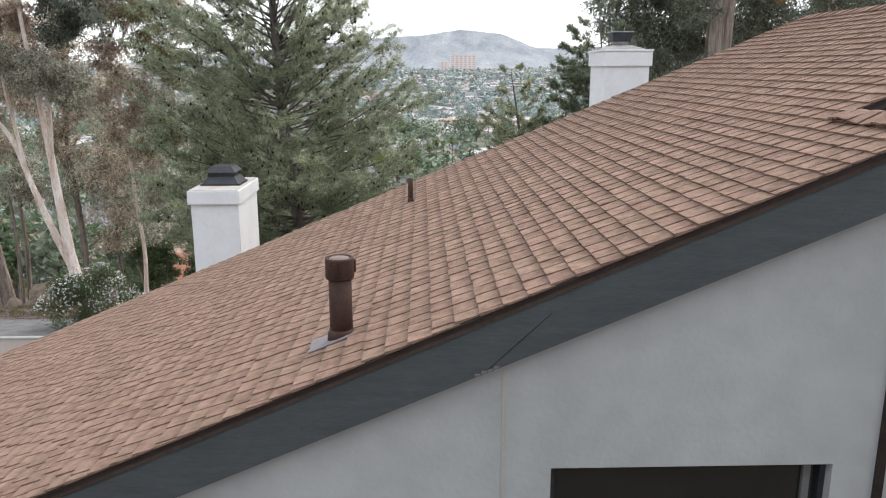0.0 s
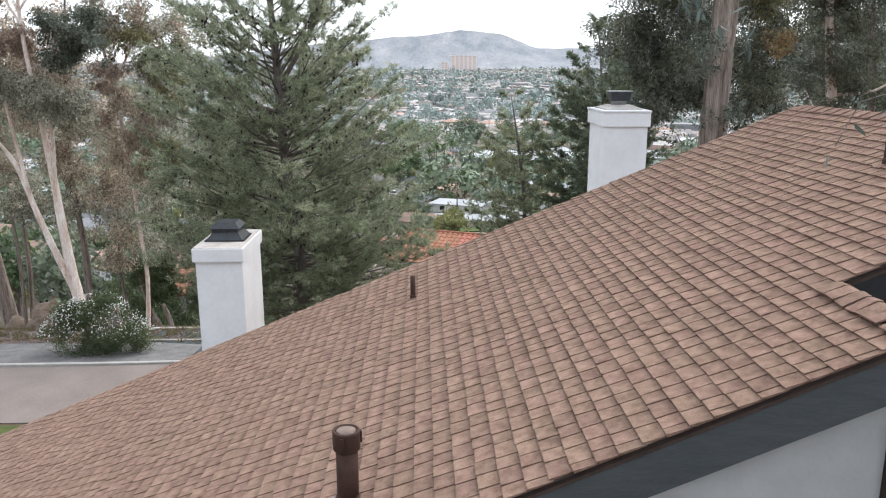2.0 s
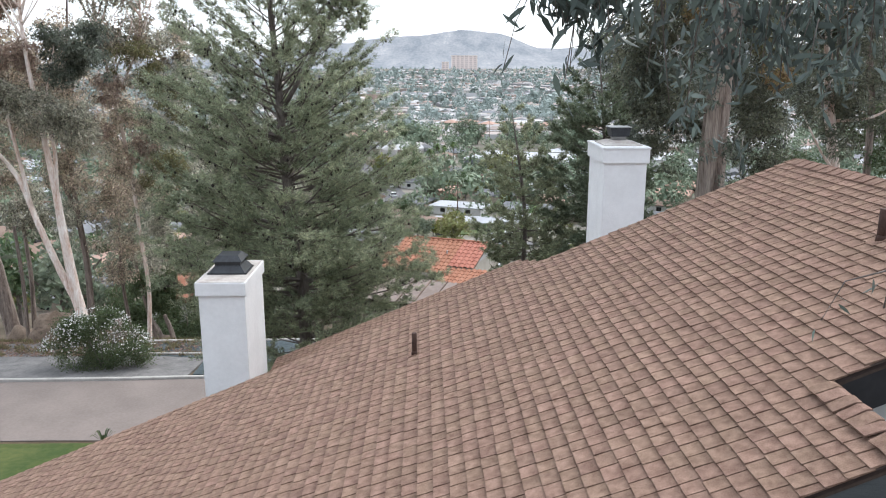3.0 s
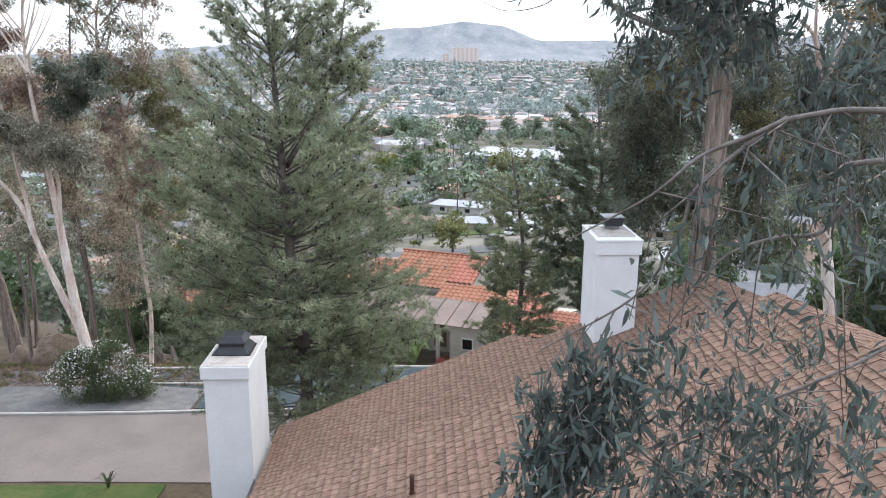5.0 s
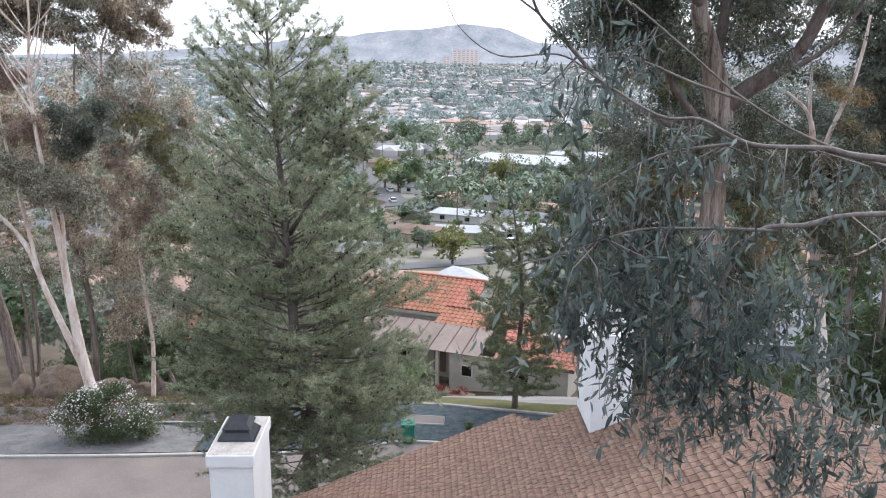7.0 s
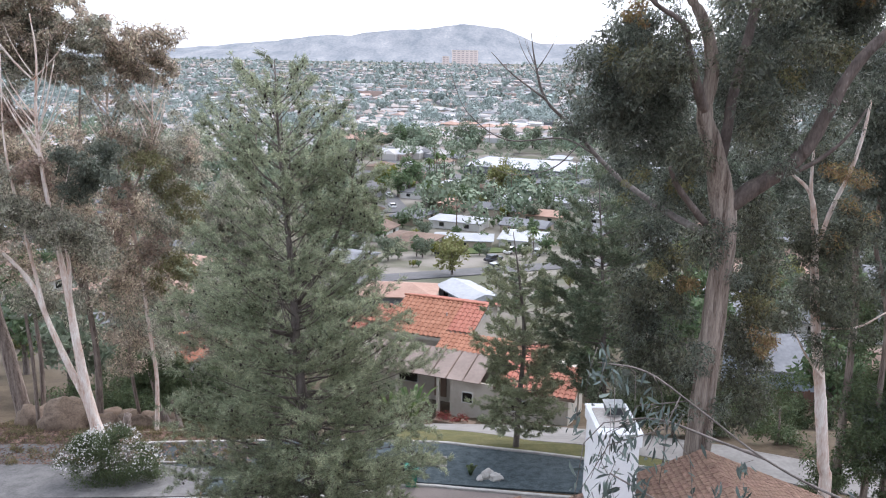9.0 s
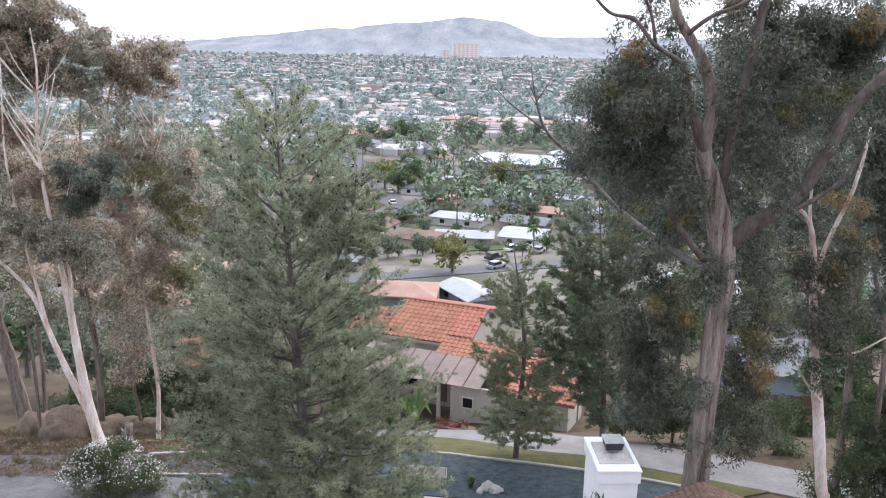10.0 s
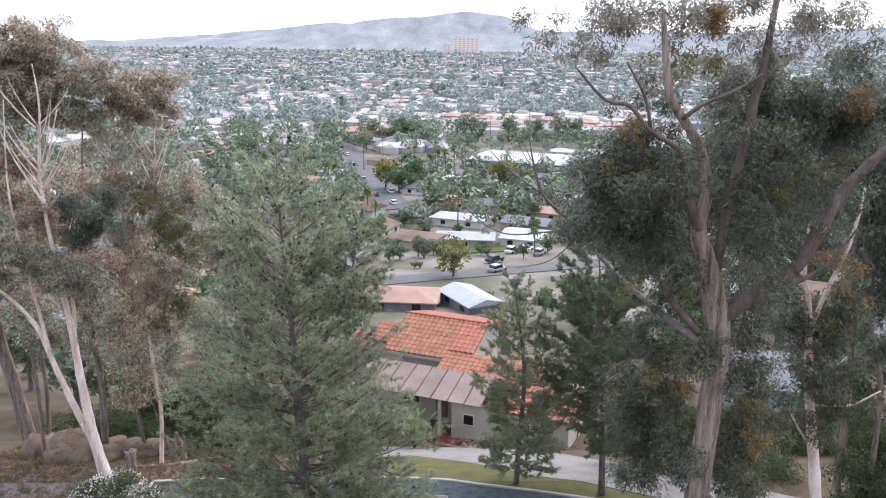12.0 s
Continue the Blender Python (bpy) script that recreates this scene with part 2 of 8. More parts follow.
M["litter"] = mat("bark_litter", (0.10, 0.06, 0.045), (0.24, 0.155, 0.12), 1.2, 0.95, var=0.5, hue=0.02)
M["drygrass"] = leafy("dry_grass_blades", (0.12, 0.105, 0.055), (0.22, 0.185, 0.10), 0.4, 0.03)
M["petal"] = mat("white_petals", (0.562, 0.554, 0.530), (0.640, 0.632, 0.616), 5, 0.7)
M["treeA"] = leafy("city_tree_green", (0.085, 0.13, 0.065), (0.165, 0.22, 0.115), 0.35, 0.03)
M["treeB"] = leafy("city_tree_grey_green", (0.125, 0.155, 0.11), (0.23, 0.265, 0.19), 0.35, 0.03)
M["treeC"] = leafy("yellow_green_tree", (0.13, 0.15, 0.03), (0.24, 0.25, 0.07), 0.3, 0.02)
M["treeD"] = leafy("golden_tree", (0.175, 0.18, 0.07), (0.27, 0.27, 0.115), 0.3, 0.02)
M["palmleaf"] = leafy("palm_leaves", (0.075, 0.12, 0.04), (0.145, 0.20, 0.075), 0.3, 0.02)
M["ringrim"] = mat("dusty_pipe_cap", (0.13, 0.095, 0.08), (0.22, 0.165, 0.14), 20, 0.85)
M["tile"] = mat("terracotta_tile", (0.265, 0.103, 0.066), (0.375, 0.168, 0.113), 1.2, 0.85, 0.2, 12, 0.16, c3=(0.17, 0.07, 0.045), hue=0.01)
M["tanmetal"] = mat("tan_roof_sheet", (0.19, 0.146, 0.126), (0.26, 0.205, 0.18), 0.6, 0.75, var=0.07)
M["cream"] = mat("cream_wall", (0.406, 0.367, 0.312), (0.484, 0.445, 0.390), 0.6, 0.9)
M["whitewall"] = mat("white_wall", (0.515, 0.507, 0.491), (0.593, 0.585, 0.569), 0.5, 0.9, var=0.1)
M["tanwall"] = mat("tan_wall", (0.328, 0.273, 0.211), (0.406, 0.343, 0.281), 0.5, 0.9, var=0.15)
M["greyroof"] = mat("grey_roof", (0.125, 0.129, 0.140), (0.195, 0.199, 0.211), 0.5, 0.9, var=0.25)
M["whiteroof"] = mat("white_roof", (0.34, 0.35, 0.37), (0.45, 0.46, 0.485), 0.3, 0.8, var=0.14)
M["brownroof"] = mat("brown_roof", (0.125, 0.086, 0.066), (0.211, 0.148, 0.117), 0.5, 0.9, var=0.25)
M["pinkroof"] = mat("salmon_roof", (0.32, 0.20, 0.155), (0.41, 0.27, 0.215), 0.5, 0.9, var=0.15)
M["bluegrey"] = mat("blue_grey_siding", (0.26, 0.30, 0.36), (0.33, 0.375, 0.43), 0.6, 0.85)
M["fence"] = mat("brown_fence", (0.11, 0.065, 0.05), (0.17, 0.105, 0.08), 1.5, 0.9, stretch=(8, 8, 0.5))
M["greenbin"] = mat("green_plastic", (0.01, 0.17, 0.11), (0.02, 0.22, 0.15), 3, 0.45)
M["tyre"] = mat("tyre_rubber", (0.015, 0.015, 0.015), (0.03, 0.03, 0.03), 5, 0.9)
# tower wall lightened: the haze before it is in the colour
M["towerwall"] = mat("salmon_tower_wall", (0.72, 0.62, 0.58), (0.78, 0.68, 0.64), 0.02, 0.9)
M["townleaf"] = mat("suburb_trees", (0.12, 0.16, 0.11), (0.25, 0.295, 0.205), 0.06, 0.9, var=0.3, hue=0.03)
# distance haze put into the colour: paler and bluer than the nearer trees
M["hazeleaf"] = mat("far_trees", (0.215, 0.26, 0.24), (0.375, 0.43, 0.405), 0.035, 0.95, var=0.08, fine=2)
M["farhouse"] = roofs_material()


def hill_material():
    """Distant hills: brush and bare patches, with a blue-grey glow standing in for haze."""
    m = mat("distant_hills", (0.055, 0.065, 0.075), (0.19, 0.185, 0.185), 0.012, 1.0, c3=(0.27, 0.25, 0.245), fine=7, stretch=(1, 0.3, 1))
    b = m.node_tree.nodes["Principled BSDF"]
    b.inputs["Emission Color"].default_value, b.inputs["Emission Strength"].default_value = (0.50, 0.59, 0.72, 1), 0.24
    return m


M["hills"] = hill_material()


# ---- building helpers ----
def obj(name, bm, material, smooth=False):
    me = bpy.data.meshes.new(name)
    bm.to_mesh(me)
    bm.free()
    me.materials.append(material)
    if smooth:
        me.polygons.foreach_set("use_smooth", [True] * len(me.polygons))
    return new(name, me)


def part(name, bm, material, parent, label="", smooth=False):
    ob = obj(name, bm, material, smooth)
    ob.parent = parent
    return tagged(ob, label)


def thing(name, label, category, group="", at=(0, 0, 0), kind="", rz=0.0):
    ob = new(name)
    ob.empty_display_size = 0.2
    ob.matrix_basis = pose(*at, 0, 0, rz)
    return tagged(ob, label, category, group, kind)


def box(bm, x0, x1, y0, y1, z0, z1, m=None):
    vs = [bm.verts.new((m @ Vector(p)) if m else p) for p in
          ((x0, y0, z0), (x1, y0, z0), (x1, y1, z0), (x0, y1, z0), (x0, y0, z1), (x1, y0, z1), (x1, y1, z1), (x0, y1, z1))]
    for f in ((3, 2, 1, 0), (4, 5, 6, 7), (0, 1, 5, 4), (1, 2, 6, 5), (2, 3, 7, 6), (3, 0, 4, 7)):
        bm.faces.new([vs[i] for i in f])
    return vs


def boxed(x0, x1, y0, y1, z0, z1, bevel=0.0, m=None):
    bm = bmesh.new()
    box(bm, x0, x1, y0, y1, z0, z1, m)
    if bevel:
        bmesh.ops.bevel(bm, geom=bm.edges[:], offset=bevel, segments=2, affect="EDGES")
    return bm


def prism(bm, outline, lo, hi, axis="y"):
    """Outline of 2D points pushed along an axis. axis y: points are (x, z); axis z: points are (x, y); axis x: (y, z)."""
    def P(p, d):
        return {"y": (p[0], d, p[1]), "z": (p[0], p[1], d), "x": (d, p[0], p[1])}[axis]
    a = [bm.verts.new(P(p, lo)) for p in outline]
    b = [bm.verts.new(P(p, hi)) for p in outline]
    n = len(outline)
    bm.faces.new(a)
    bm.faces.new(b[::-1])
    for i in range(n):
        bm.faces.new((a[i], b[i], b[(i + 1) % n], a[(i + 1) % n]))
    bmesh.ops.recalc_face_normals(bm, faces=bm.faces[:])
    return bm


def lathe(bm, rings, n=20, at=(0, 0, 0)):
    """Rings of (radius, z) turned round the upright axis."""
    loops = [[bm.verts.new((at[0] + r * math.cos(2 * math.pi * i / n), at[1] + r * math.sin(2 * math.pi * i / n), at[2] + z)) for i in range(n)] for r, z in rings]
    for a, b in zip(loops, loops[1:]):
        for i in range(n):
            bm.faces.new((a[i], a[(i + 1) % n], b[(i + 1) % n], b[i]))
    bm.faces.new(loops[0][::-1])
    bm.faces.new(loops[-1])
    return bm


def smooth_line(pts, steps=4):
    """A rounded line through the points (x, y, z, radius)."""
    P = [np.array(p, float) for p in pts]
    P = [2 * P[0] - P[1]] + P + [2 * P[-1] - P[-2]]
    out = []
    for a, b, c, d in zip(P, P[1:], P[2:], P[3:]):
        for k in range(steps):
            t = k / steps
            out.append(0.5 * (2 * b + (c - a) * t + (2 * a - 5 * b + 4 * c - d) * t * t + (3 * b - a - 3 * c + d) * t ** 3))
    out.append(P[-2])
    return out


def limb(bm, pts, n=8, steps=4, rough=0.0, rng=None):
    """A tapered, bent branch through the points (x, y, z, radius)."""
    line = smooth_line(pts, steps) if len(pts) > 2 else [np.array(p, float) for p in pts]
    last = None
    for k, p in enumerate(line):
        d = (line[min(k + 1, len(line) - 1)] - line[max(k - 1, 0)])[:3]
        d = d / (np.linalg.norm(d) + 1e-9)
        u = np.cross(d, (0, 1, 0.01) if abs(d[2]) > 0.8 else (0, 0, 1))
        u = u / (np.linalg.norm(u) + 1e-9)
        v = np.cross(d, u)
        r = max(p[3], 0.002)
        ring = []
        for i in range(n):
            a = 2 * math.pi * i / n
            rr = r * (1 + (rng.uniform(-rough, rough) if rng else 0))
            ring.append(bm.verts.new(p[:3] + rr * (math.cos(a) * u + math.sin(a) * v)))
        if last:
            for i in range(n):
                bm.faces.new((last[i], last[(i + 1) % n], ring[(i + 1) % n], ring[i]))
        else:
            bm.faces.new(ring[::-1])
        last = ring
    bm.faces.new(last)
    return bm


def quads(name, V, material, per=4):
    """One mesh of many four-cornered leaves: V holds their corners, four by four."""
    n = len(V) // per
    me = bpy.data.meshes.new(name)
    me.vertices.add(len(V))
    me.vertices.foreach_set("co", np.asarray(V, np.float32).ravel())
    me.loops.add(n * per)
    me.loops.foreach_set("vertex_index", np.arange(n * per, dtype=np.int32))
    me.polygons.add(n)
    me.polygons.foreach_set("loop_start", np.arange(0, n * per, per, dtype=np.int32))
    me.update(calc_edges=True)
    me.materials.append(material)
    return new(name, me)


def unit(a):
    return a / (np.linalg.norm(a, axis=1, keepdims=True) + 1e-9)


def leaves(rng, C, length, width, hang=0.0, away=None, per=4):
    """Corners of one pointed leaf at each place of C. hang: how much they point down; away: rather out from these points."""
    n = len(C)
    d = rng.normal(size=(n, 3))
    if away is not None:
        d = d * 0.6 + 1.4 * unit(C - away)
    d = unit(d)
    d[:, 2] -= hang
    d = unit(d)
    s = unit(np.cross(d, rng.normal(size=(n, 3))))
    l = length * rng.uniform(0.6, 1.35, (n, 1))
    w = width * rng.uniform(0.7, 1.3, (n, 1))
    if per == 3:
        base = C - d * l * 0.4
        return np.stack([base + s * w * 0.6, C + d * l * 0.6, base - s * w * 0.6], 1).reshape(-1, 3)
    V = np.empty((n, 4, 3))
    V[:, 0], V[:, 2] = C - d * l / 2, C + d * l / 2
    mid = C + d * l * rng.uniform(-0.15, 0.1, (n, 1))
    V[:, 1], V[:, 3] = mid + s * w / 2, mid - s * w / 2
    return V.reshape(-1, 3)


def clumps(rng, blobs, per_m3, spread, count, shell=0.55, flat=0.7):
    """Places of leaves: each ellipsoid (x, y, z, rx, ry, rz) is broken into ragged tufts, and these into clumps."""
    out = []
    for x, y, z, rx, ry, rz in blobs:
        R = np.array((rx, ry, rz))
        n = max(6, int(per_m3 * 4.19 * rx * ry * rz))
        m = int(rng.integers(9, 16))
        d = unit(rng.normal(size=(m, 3)))
        tuft = np.array((x, y, z)) + d * R * (0.35 + 0.65 * rng.uniform(0, 1, (m, 1)) ** 0.6)
        size = rng.uniform(0.22, 0.5, m)
        pick = rng.choice(m, n, p=size ** 2 / (size ** 2).sum())
        e = unit(rng.normal(size=(n, 3))) * (shell + (1 - shell) * rng.uniform(0, 1, (n, 1)))
        c = tuft[pick] + e * R * size[pick][:, None]
        c[:, 2] -= 0.25 * rz * size[pick] * rng.uniform(0, 1, n)
        k = rng.integers(int(count * 0.5), int(count * 1.5) + 1, n)
        g = rng.normal(size=(k.sum(), 3)) * np.array((1, 1, flat)) * spread * np.repeat(rng.uniform(0.6, 1.4, n), k)[:, None]
        out.append(np.repeat(c, k, axis=0) + g)
    return np.concatenate(out)


# the first two heights add an unseen rise behind the camera, shading walls facing it
GY = np.array([-400, -60, -5, 6, 18, 24, 29.9, 36.5, 39.3, 42.5, 51, 58, 72, 94, 120, 135, 190, 350, 720, 1500, 3000, 3700, 4900], float)
GZ = np.array([70, 14, -4, -6, -9.0, -9.55, -9.6, -10.4, -11.4, -12.7, -16.5, -18.5, -21.3, -25.5, -29.3, -30.2, -36.5, -40.5, -40.5, -30, -8, 0, 5], float)


def gz(y):
    """Height of the ground."""
    return float(np.interp(y, GY, GZ))


# ---- ground and roads ----
def make_ground():
    ys = sorted(set([float(v) for v in GY] + list(np.arange(-20, 60, 1.5)) + list(np.arange(60, 200, 5)) + list(np.arange(200, 800, 30)) + list(np.arange(800, 4900, 150))))
    ys = [y for i, y in enumerate(ys) if i == 0 or y - ys[i - 1] > 0.3]
    fx = np.concatenate([-np.geomspace(3000, 30, 22), np.arange(-28, 30, 2.0), np.geomspace(30, 3000, 22)])
    rng = np.random.default_rng(2)
    bm = bmesh.new()
    rows = []
    for y in ys:
        rough = 0.0 if (-22 < y < 50 or y > 60) else 0.12
        rows.append([bm.verts.new((x, y, gz(y) - 0.03 + (rng.normal() * rough if abs(x) < 60 else 0))) for x in fx])
    for a, b in zip(rows, rows[1:]):
        for i in range(len(fx) - 1):
            bm.faces.new((a[i], a[i + 1], b[i + 1], b[i]))
    return tagged(obj("ground", bm, M["ground"], True), "dry grassy hillside and valley floor", "ground", "", "structure")


ground = make_ground()


def sheet(name, outline, material, label, lift=0.02, category="ground", step=1.0):
    """A thin paved sheet that follows the ground; outline in plan."""
    bm = bmesh.new()
    bm.faces.new([bm.verts.new((x, y, 0)) for x, y in outline])
    y0, y1 = min(p[1] for p in outline), max(p[1] for p in outline)
    cuts = sorted(set([y for y in GY if y0 < y < y1] + list(np.arange(y0 + step, y1, step))))
    for c in cuts:
        bmesh.ops.bisect_plane(bm, geom=bm.verts[:] + bm.edges[:] + bm.faces[:], plane_co=(0, c, 0), plane_no=(0, 1, 0))
    for v in bm.verts:
        v.co.z = gz(v.co.y) + lift
    r = bmesh.ops.extrude_face_region(bm, geom=bm.faces[:])
    for v in r["geom"]:
        if isinstance(v, bmesh.types.BMVert):
            v.co.z -= lift + 0.12
    bmesh.ops.recalc_face_normals(bm, faces=bm.faces[:])
    return tagged(obj(name, bm, material), label, category, "", "structure")


def strip(name, line, width, height, material, label, category="kerb"):
    """A raised kerb along a line in plan, on the ground."""
    bm = bmesh.new()
    fine = []
    for (x0, y0), (x1, y1) in zip(line, line[1:]):
        n = max(1, int(math.hypot(x1 - x0, y1 - y0) / 1.0))
        fine += [(x0 + (x1 - x0) * k / n, y0 + (y1 - y0) * k / n) for k in range(n)]
    fine.append(line[-1])
    last = None
    for k, (x, y) in enumerate(fine):
        a, b = fine[max(k - 1, 0)], fine[min(k + 1, len(fine) - 1)]
        d = Vector((b[0] - a[0], b[1] - a[1])).normalized()
        nx, ny = -d.y * width / 2, d.x * width / 2
        z = gz(y)
        c = height * 0.2
        ring = [bm.verts.new(p) for p in ((x - nx, y - ny, z - 0.1), (x - nx, y - ny, z + height - c), (x - nx * 0.7, y - ny * 0.7, z + height),
                                          (x + nx * 0.7, y + ny * 0.7, z + height), (x + nx, y + ny, z + height - c), (x + nx, y + ny, z - 0.1))]
        if last:
            for i in range(6):
                bm.faces.new((last[i], last[(i + 1) % 6], ring[(i + 1) % 6], ring[i]))
        else:
            bm.faces.new(ring)
        last = ring
    bm.faces.new(last[::-1])
    bmesh.ops.recalc_face_normals(bm, faces=bm.faces[:])
    return tagged(obj(name, bm, material), label, category, "", "structure")


def arc(pts, steps=5):
    return [(p[0], p[1]) for p in smooth_line([(x, y, 0, 0) for x, y in pts], steps)]


road_far = arc([(-60, 29.6), (-18, 29.9), (-10, 30.1), (-4, 30.4), (-1, 31.5), (2.3, 31.0), (8, 30.0), (20, 29)])
sheet("road", [(-60, 24.6), (-13, 24.6), (-6, 24.4), (20, 23)] + [(x, y - 0.12) for x, y in road_far[::-1]], M["asphalt"], "worn brownish asphalt street", 0.01, "road")
strip("kerb", [(x, y) for x, y in road_far], 0.16, 0.12, M["kerb"], "pale concrete kerb along the street")
sheet("lawn_patch", [(-60, 18), (-9, 18), (-9, 24.3), (-60, 24.4)], M["lawn"], "strip of green grass beside the street", 0.04)
sheet("gravel_verge", [(-60, 30.1), (-18, 30.2), (-10, 30.4), (-10, 34.2), (-14.3, 36.4), (-60, 36.0)], M["gravel"], "pale grey gravel verge", 0.05)
bed_far = arc([(-14.2, 36.4), (-9.3, 37.0), (-4.6, 37.3), (-1.7, 37.05), (0.1, 36.8), (2.7, 36.0), (5.8, 35.1), (10, 33.6), (14, 31.5)])
sheet("slate_bed", [(-14.1, 34.2), (-10, 33.2), (-9.8, 30.5), (-4, 30.8), (-1, 31.9), (2.3, 31.4), (8, 30.5), (14, 30.5)] + [(x, y - 0.1) for x, y in bed_far[::-1]], M["slate"], "bed of blue-grey slate gravel", 0.06)
strip("kerb_far", bed_far, 0.16, 0.16, M["kerb"], "thin white kerb round the slate gravel bed")
strip("kerb_side", [(-14.2, 36.4), (-14.1, 34.3), (-13.4, 34.0), (-9.9, 33.9)], 0.14, 0.14, M["kerb"], "thin white kerb at the end of the gravel bed")
sheet("lawn_strip", bed_far[18:] + [(16, 32.2), (13, 33.7), (9.7, 35.4), (5.5, 37.7), (2.8, 41.4), (-1.1, 45.5), (-3.5, 44), (-2.4, 39)], M["drylawn"], "yellowish strip of lawn", 0.05)
sheet("driveway", [(-4.5, 51.5), (-3.5, 44.1), (-1.1, 45.6), (2.8, 41.5), (5.5, 37.8), (9.7, 35.5), (13, 33.8), (18, 31), (24, 28), (27, 32), (18.4, 34.6), (14.7, 36.8), (10.4, 43), (8.2, 48.2), (1.2, 51.0)], M["concrete"], "pale concrete driveway", 0.05)
sheet("garden_path", arc([(-18, 40.6), (-15.8, 41.0), (-14.4, 42.2), (-13.8, 44.2)]) + arc([(-13.2, 44.3), (-13.9, 41.8), (-15.6, 40.4), (-18, 39.9)]), M["pathsoil"], "curved pale border of a mulched bed", 0.12)
sheet("mulch_bed", [(-20.5, 41.0), (-18, 40.7), (-15.9, 41.1), (-14.5, 42.3), (-13.9, 44.2), (-16, 47), (-21, 47)], M["mulch"], "bed of reddish bark mulch", 0.07)
sheet("slab", [(-0.95, 33.85), (0.86, 33.6), (0.88, 34.6), (-0.95, 34.9)], M["asphalt"], "pinkish stone slab set in the gravel", 0.11)
strip("slab_border", [(-1.0, 33.8), (0.9, 33.55), (0.93, 34.65), (-1.0, 34.95), (-1.0, 33.8)], 0.07, 0.13, M["kerb"], "pale edging round the stone slab")
sheet("city_road", [(-120, 86), (-5.5, 134.5), (14, 144), (60, 166), (120, 190), (118, 199), (58, 175), (13, 152), (-7, 142), (-120, 95)], M["street"], "grey asphalt street between the houses", 0.15, "road", 6)
sheet("garden_lawn", [(8.5, 172), (20, 176), (19.5, 184), (7.5, 182)], M["lawn"], "green front lawn of a bungalow", 0.2, "lawn", 4)
sheet("city_avenue", [(-13, 235), (-4, 240), (-20, 330), (-50, 470), (-80, 570), (-90, 565), (-60, 465), (-30, 325)], M["street"], "grey asphalt street running up the valley", 0.3, "road", 12)
sheet("city_cross_road", [(-60, 470), (-20, 385), (16, 312), (60, 262), (66, 268), (24, 320), (-12, 390), (-50, 475)], M["street"], "wide asphalt street with pale edges", 0.35, "road", 12)


def hill_z(x, y):
    """Height of the far hills: a long ridge with a rounded peak."""
    px = np.array([-3600, -2300, -1720, -1360, -1000, -780, -580, -400, -160, 24, 110, 205, 330, 420, 520, 620, 760, 1000, 1600, 2300, 3600], float)
    pz = np.array([4, 6, 26, 42, 84, 104, 127, 136, 160, 170, 186, 200, 192, 176, 140, 112, 104, 100, 110, 140, 130], float)
    f = (y - 3450) / 850
    up = f ** 1.4
    n = noise.fractal(Vector((x * 0.004, y * 0.004, 3.1)), 0.9, 2.1, 5)
    return -4 + (float(np.interp(x, px, pz)) + 4) * up + n * 32 * up * (1.15 - f) + n * 9 * f


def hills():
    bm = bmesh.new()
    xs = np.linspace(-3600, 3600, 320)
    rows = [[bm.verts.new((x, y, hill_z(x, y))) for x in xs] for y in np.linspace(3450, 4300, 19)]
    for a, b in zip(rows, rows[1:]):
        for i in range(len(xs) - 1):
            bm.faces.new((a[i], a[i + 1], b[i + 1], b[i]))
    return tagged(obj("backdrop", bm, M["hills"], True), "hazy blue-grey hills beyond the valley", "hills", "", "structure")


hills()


# ---- the two shingled houses ----
SLOPE = 5 / 12
ANG = math.atan(SLOPE)
EXPO, TAB = 0.14, 0.168
WIDTHS = (0.138, 0.16, 0.182)


def plane1(x):
    return SLOPE * (x - 0.85)


def tab_verts(u0, u1, v0, v1, lift):
    """A shingle tab in the slope's own frame: u down the slope, v along the eave, w up from the deck. Butt edge at u1."""
    t = 0.010
    return [(u0, v0, 0.001), (u1, v0, 0.003), (u1, v1, 0.003), (u0, v1, 0.001),
            (u0, v0, 0.008), (u1, v0, 0.008 + t + lift), (u1, v1, 0.003 + t + lift), (u0, v1, 0.005)]


TAB_FACES = ((4, 5, 6, 7), (1, 2, 6, 5), (0, 1, 5, 4), (2, 3, 7, 6))


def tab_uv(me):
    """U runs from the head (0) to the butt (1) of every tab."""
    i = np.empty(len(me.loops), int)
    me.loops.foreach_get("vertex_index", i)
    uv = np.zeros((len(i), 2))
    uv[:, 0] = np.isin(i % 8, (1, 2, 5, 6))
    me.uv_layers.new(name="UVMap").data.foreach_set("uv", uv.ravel())


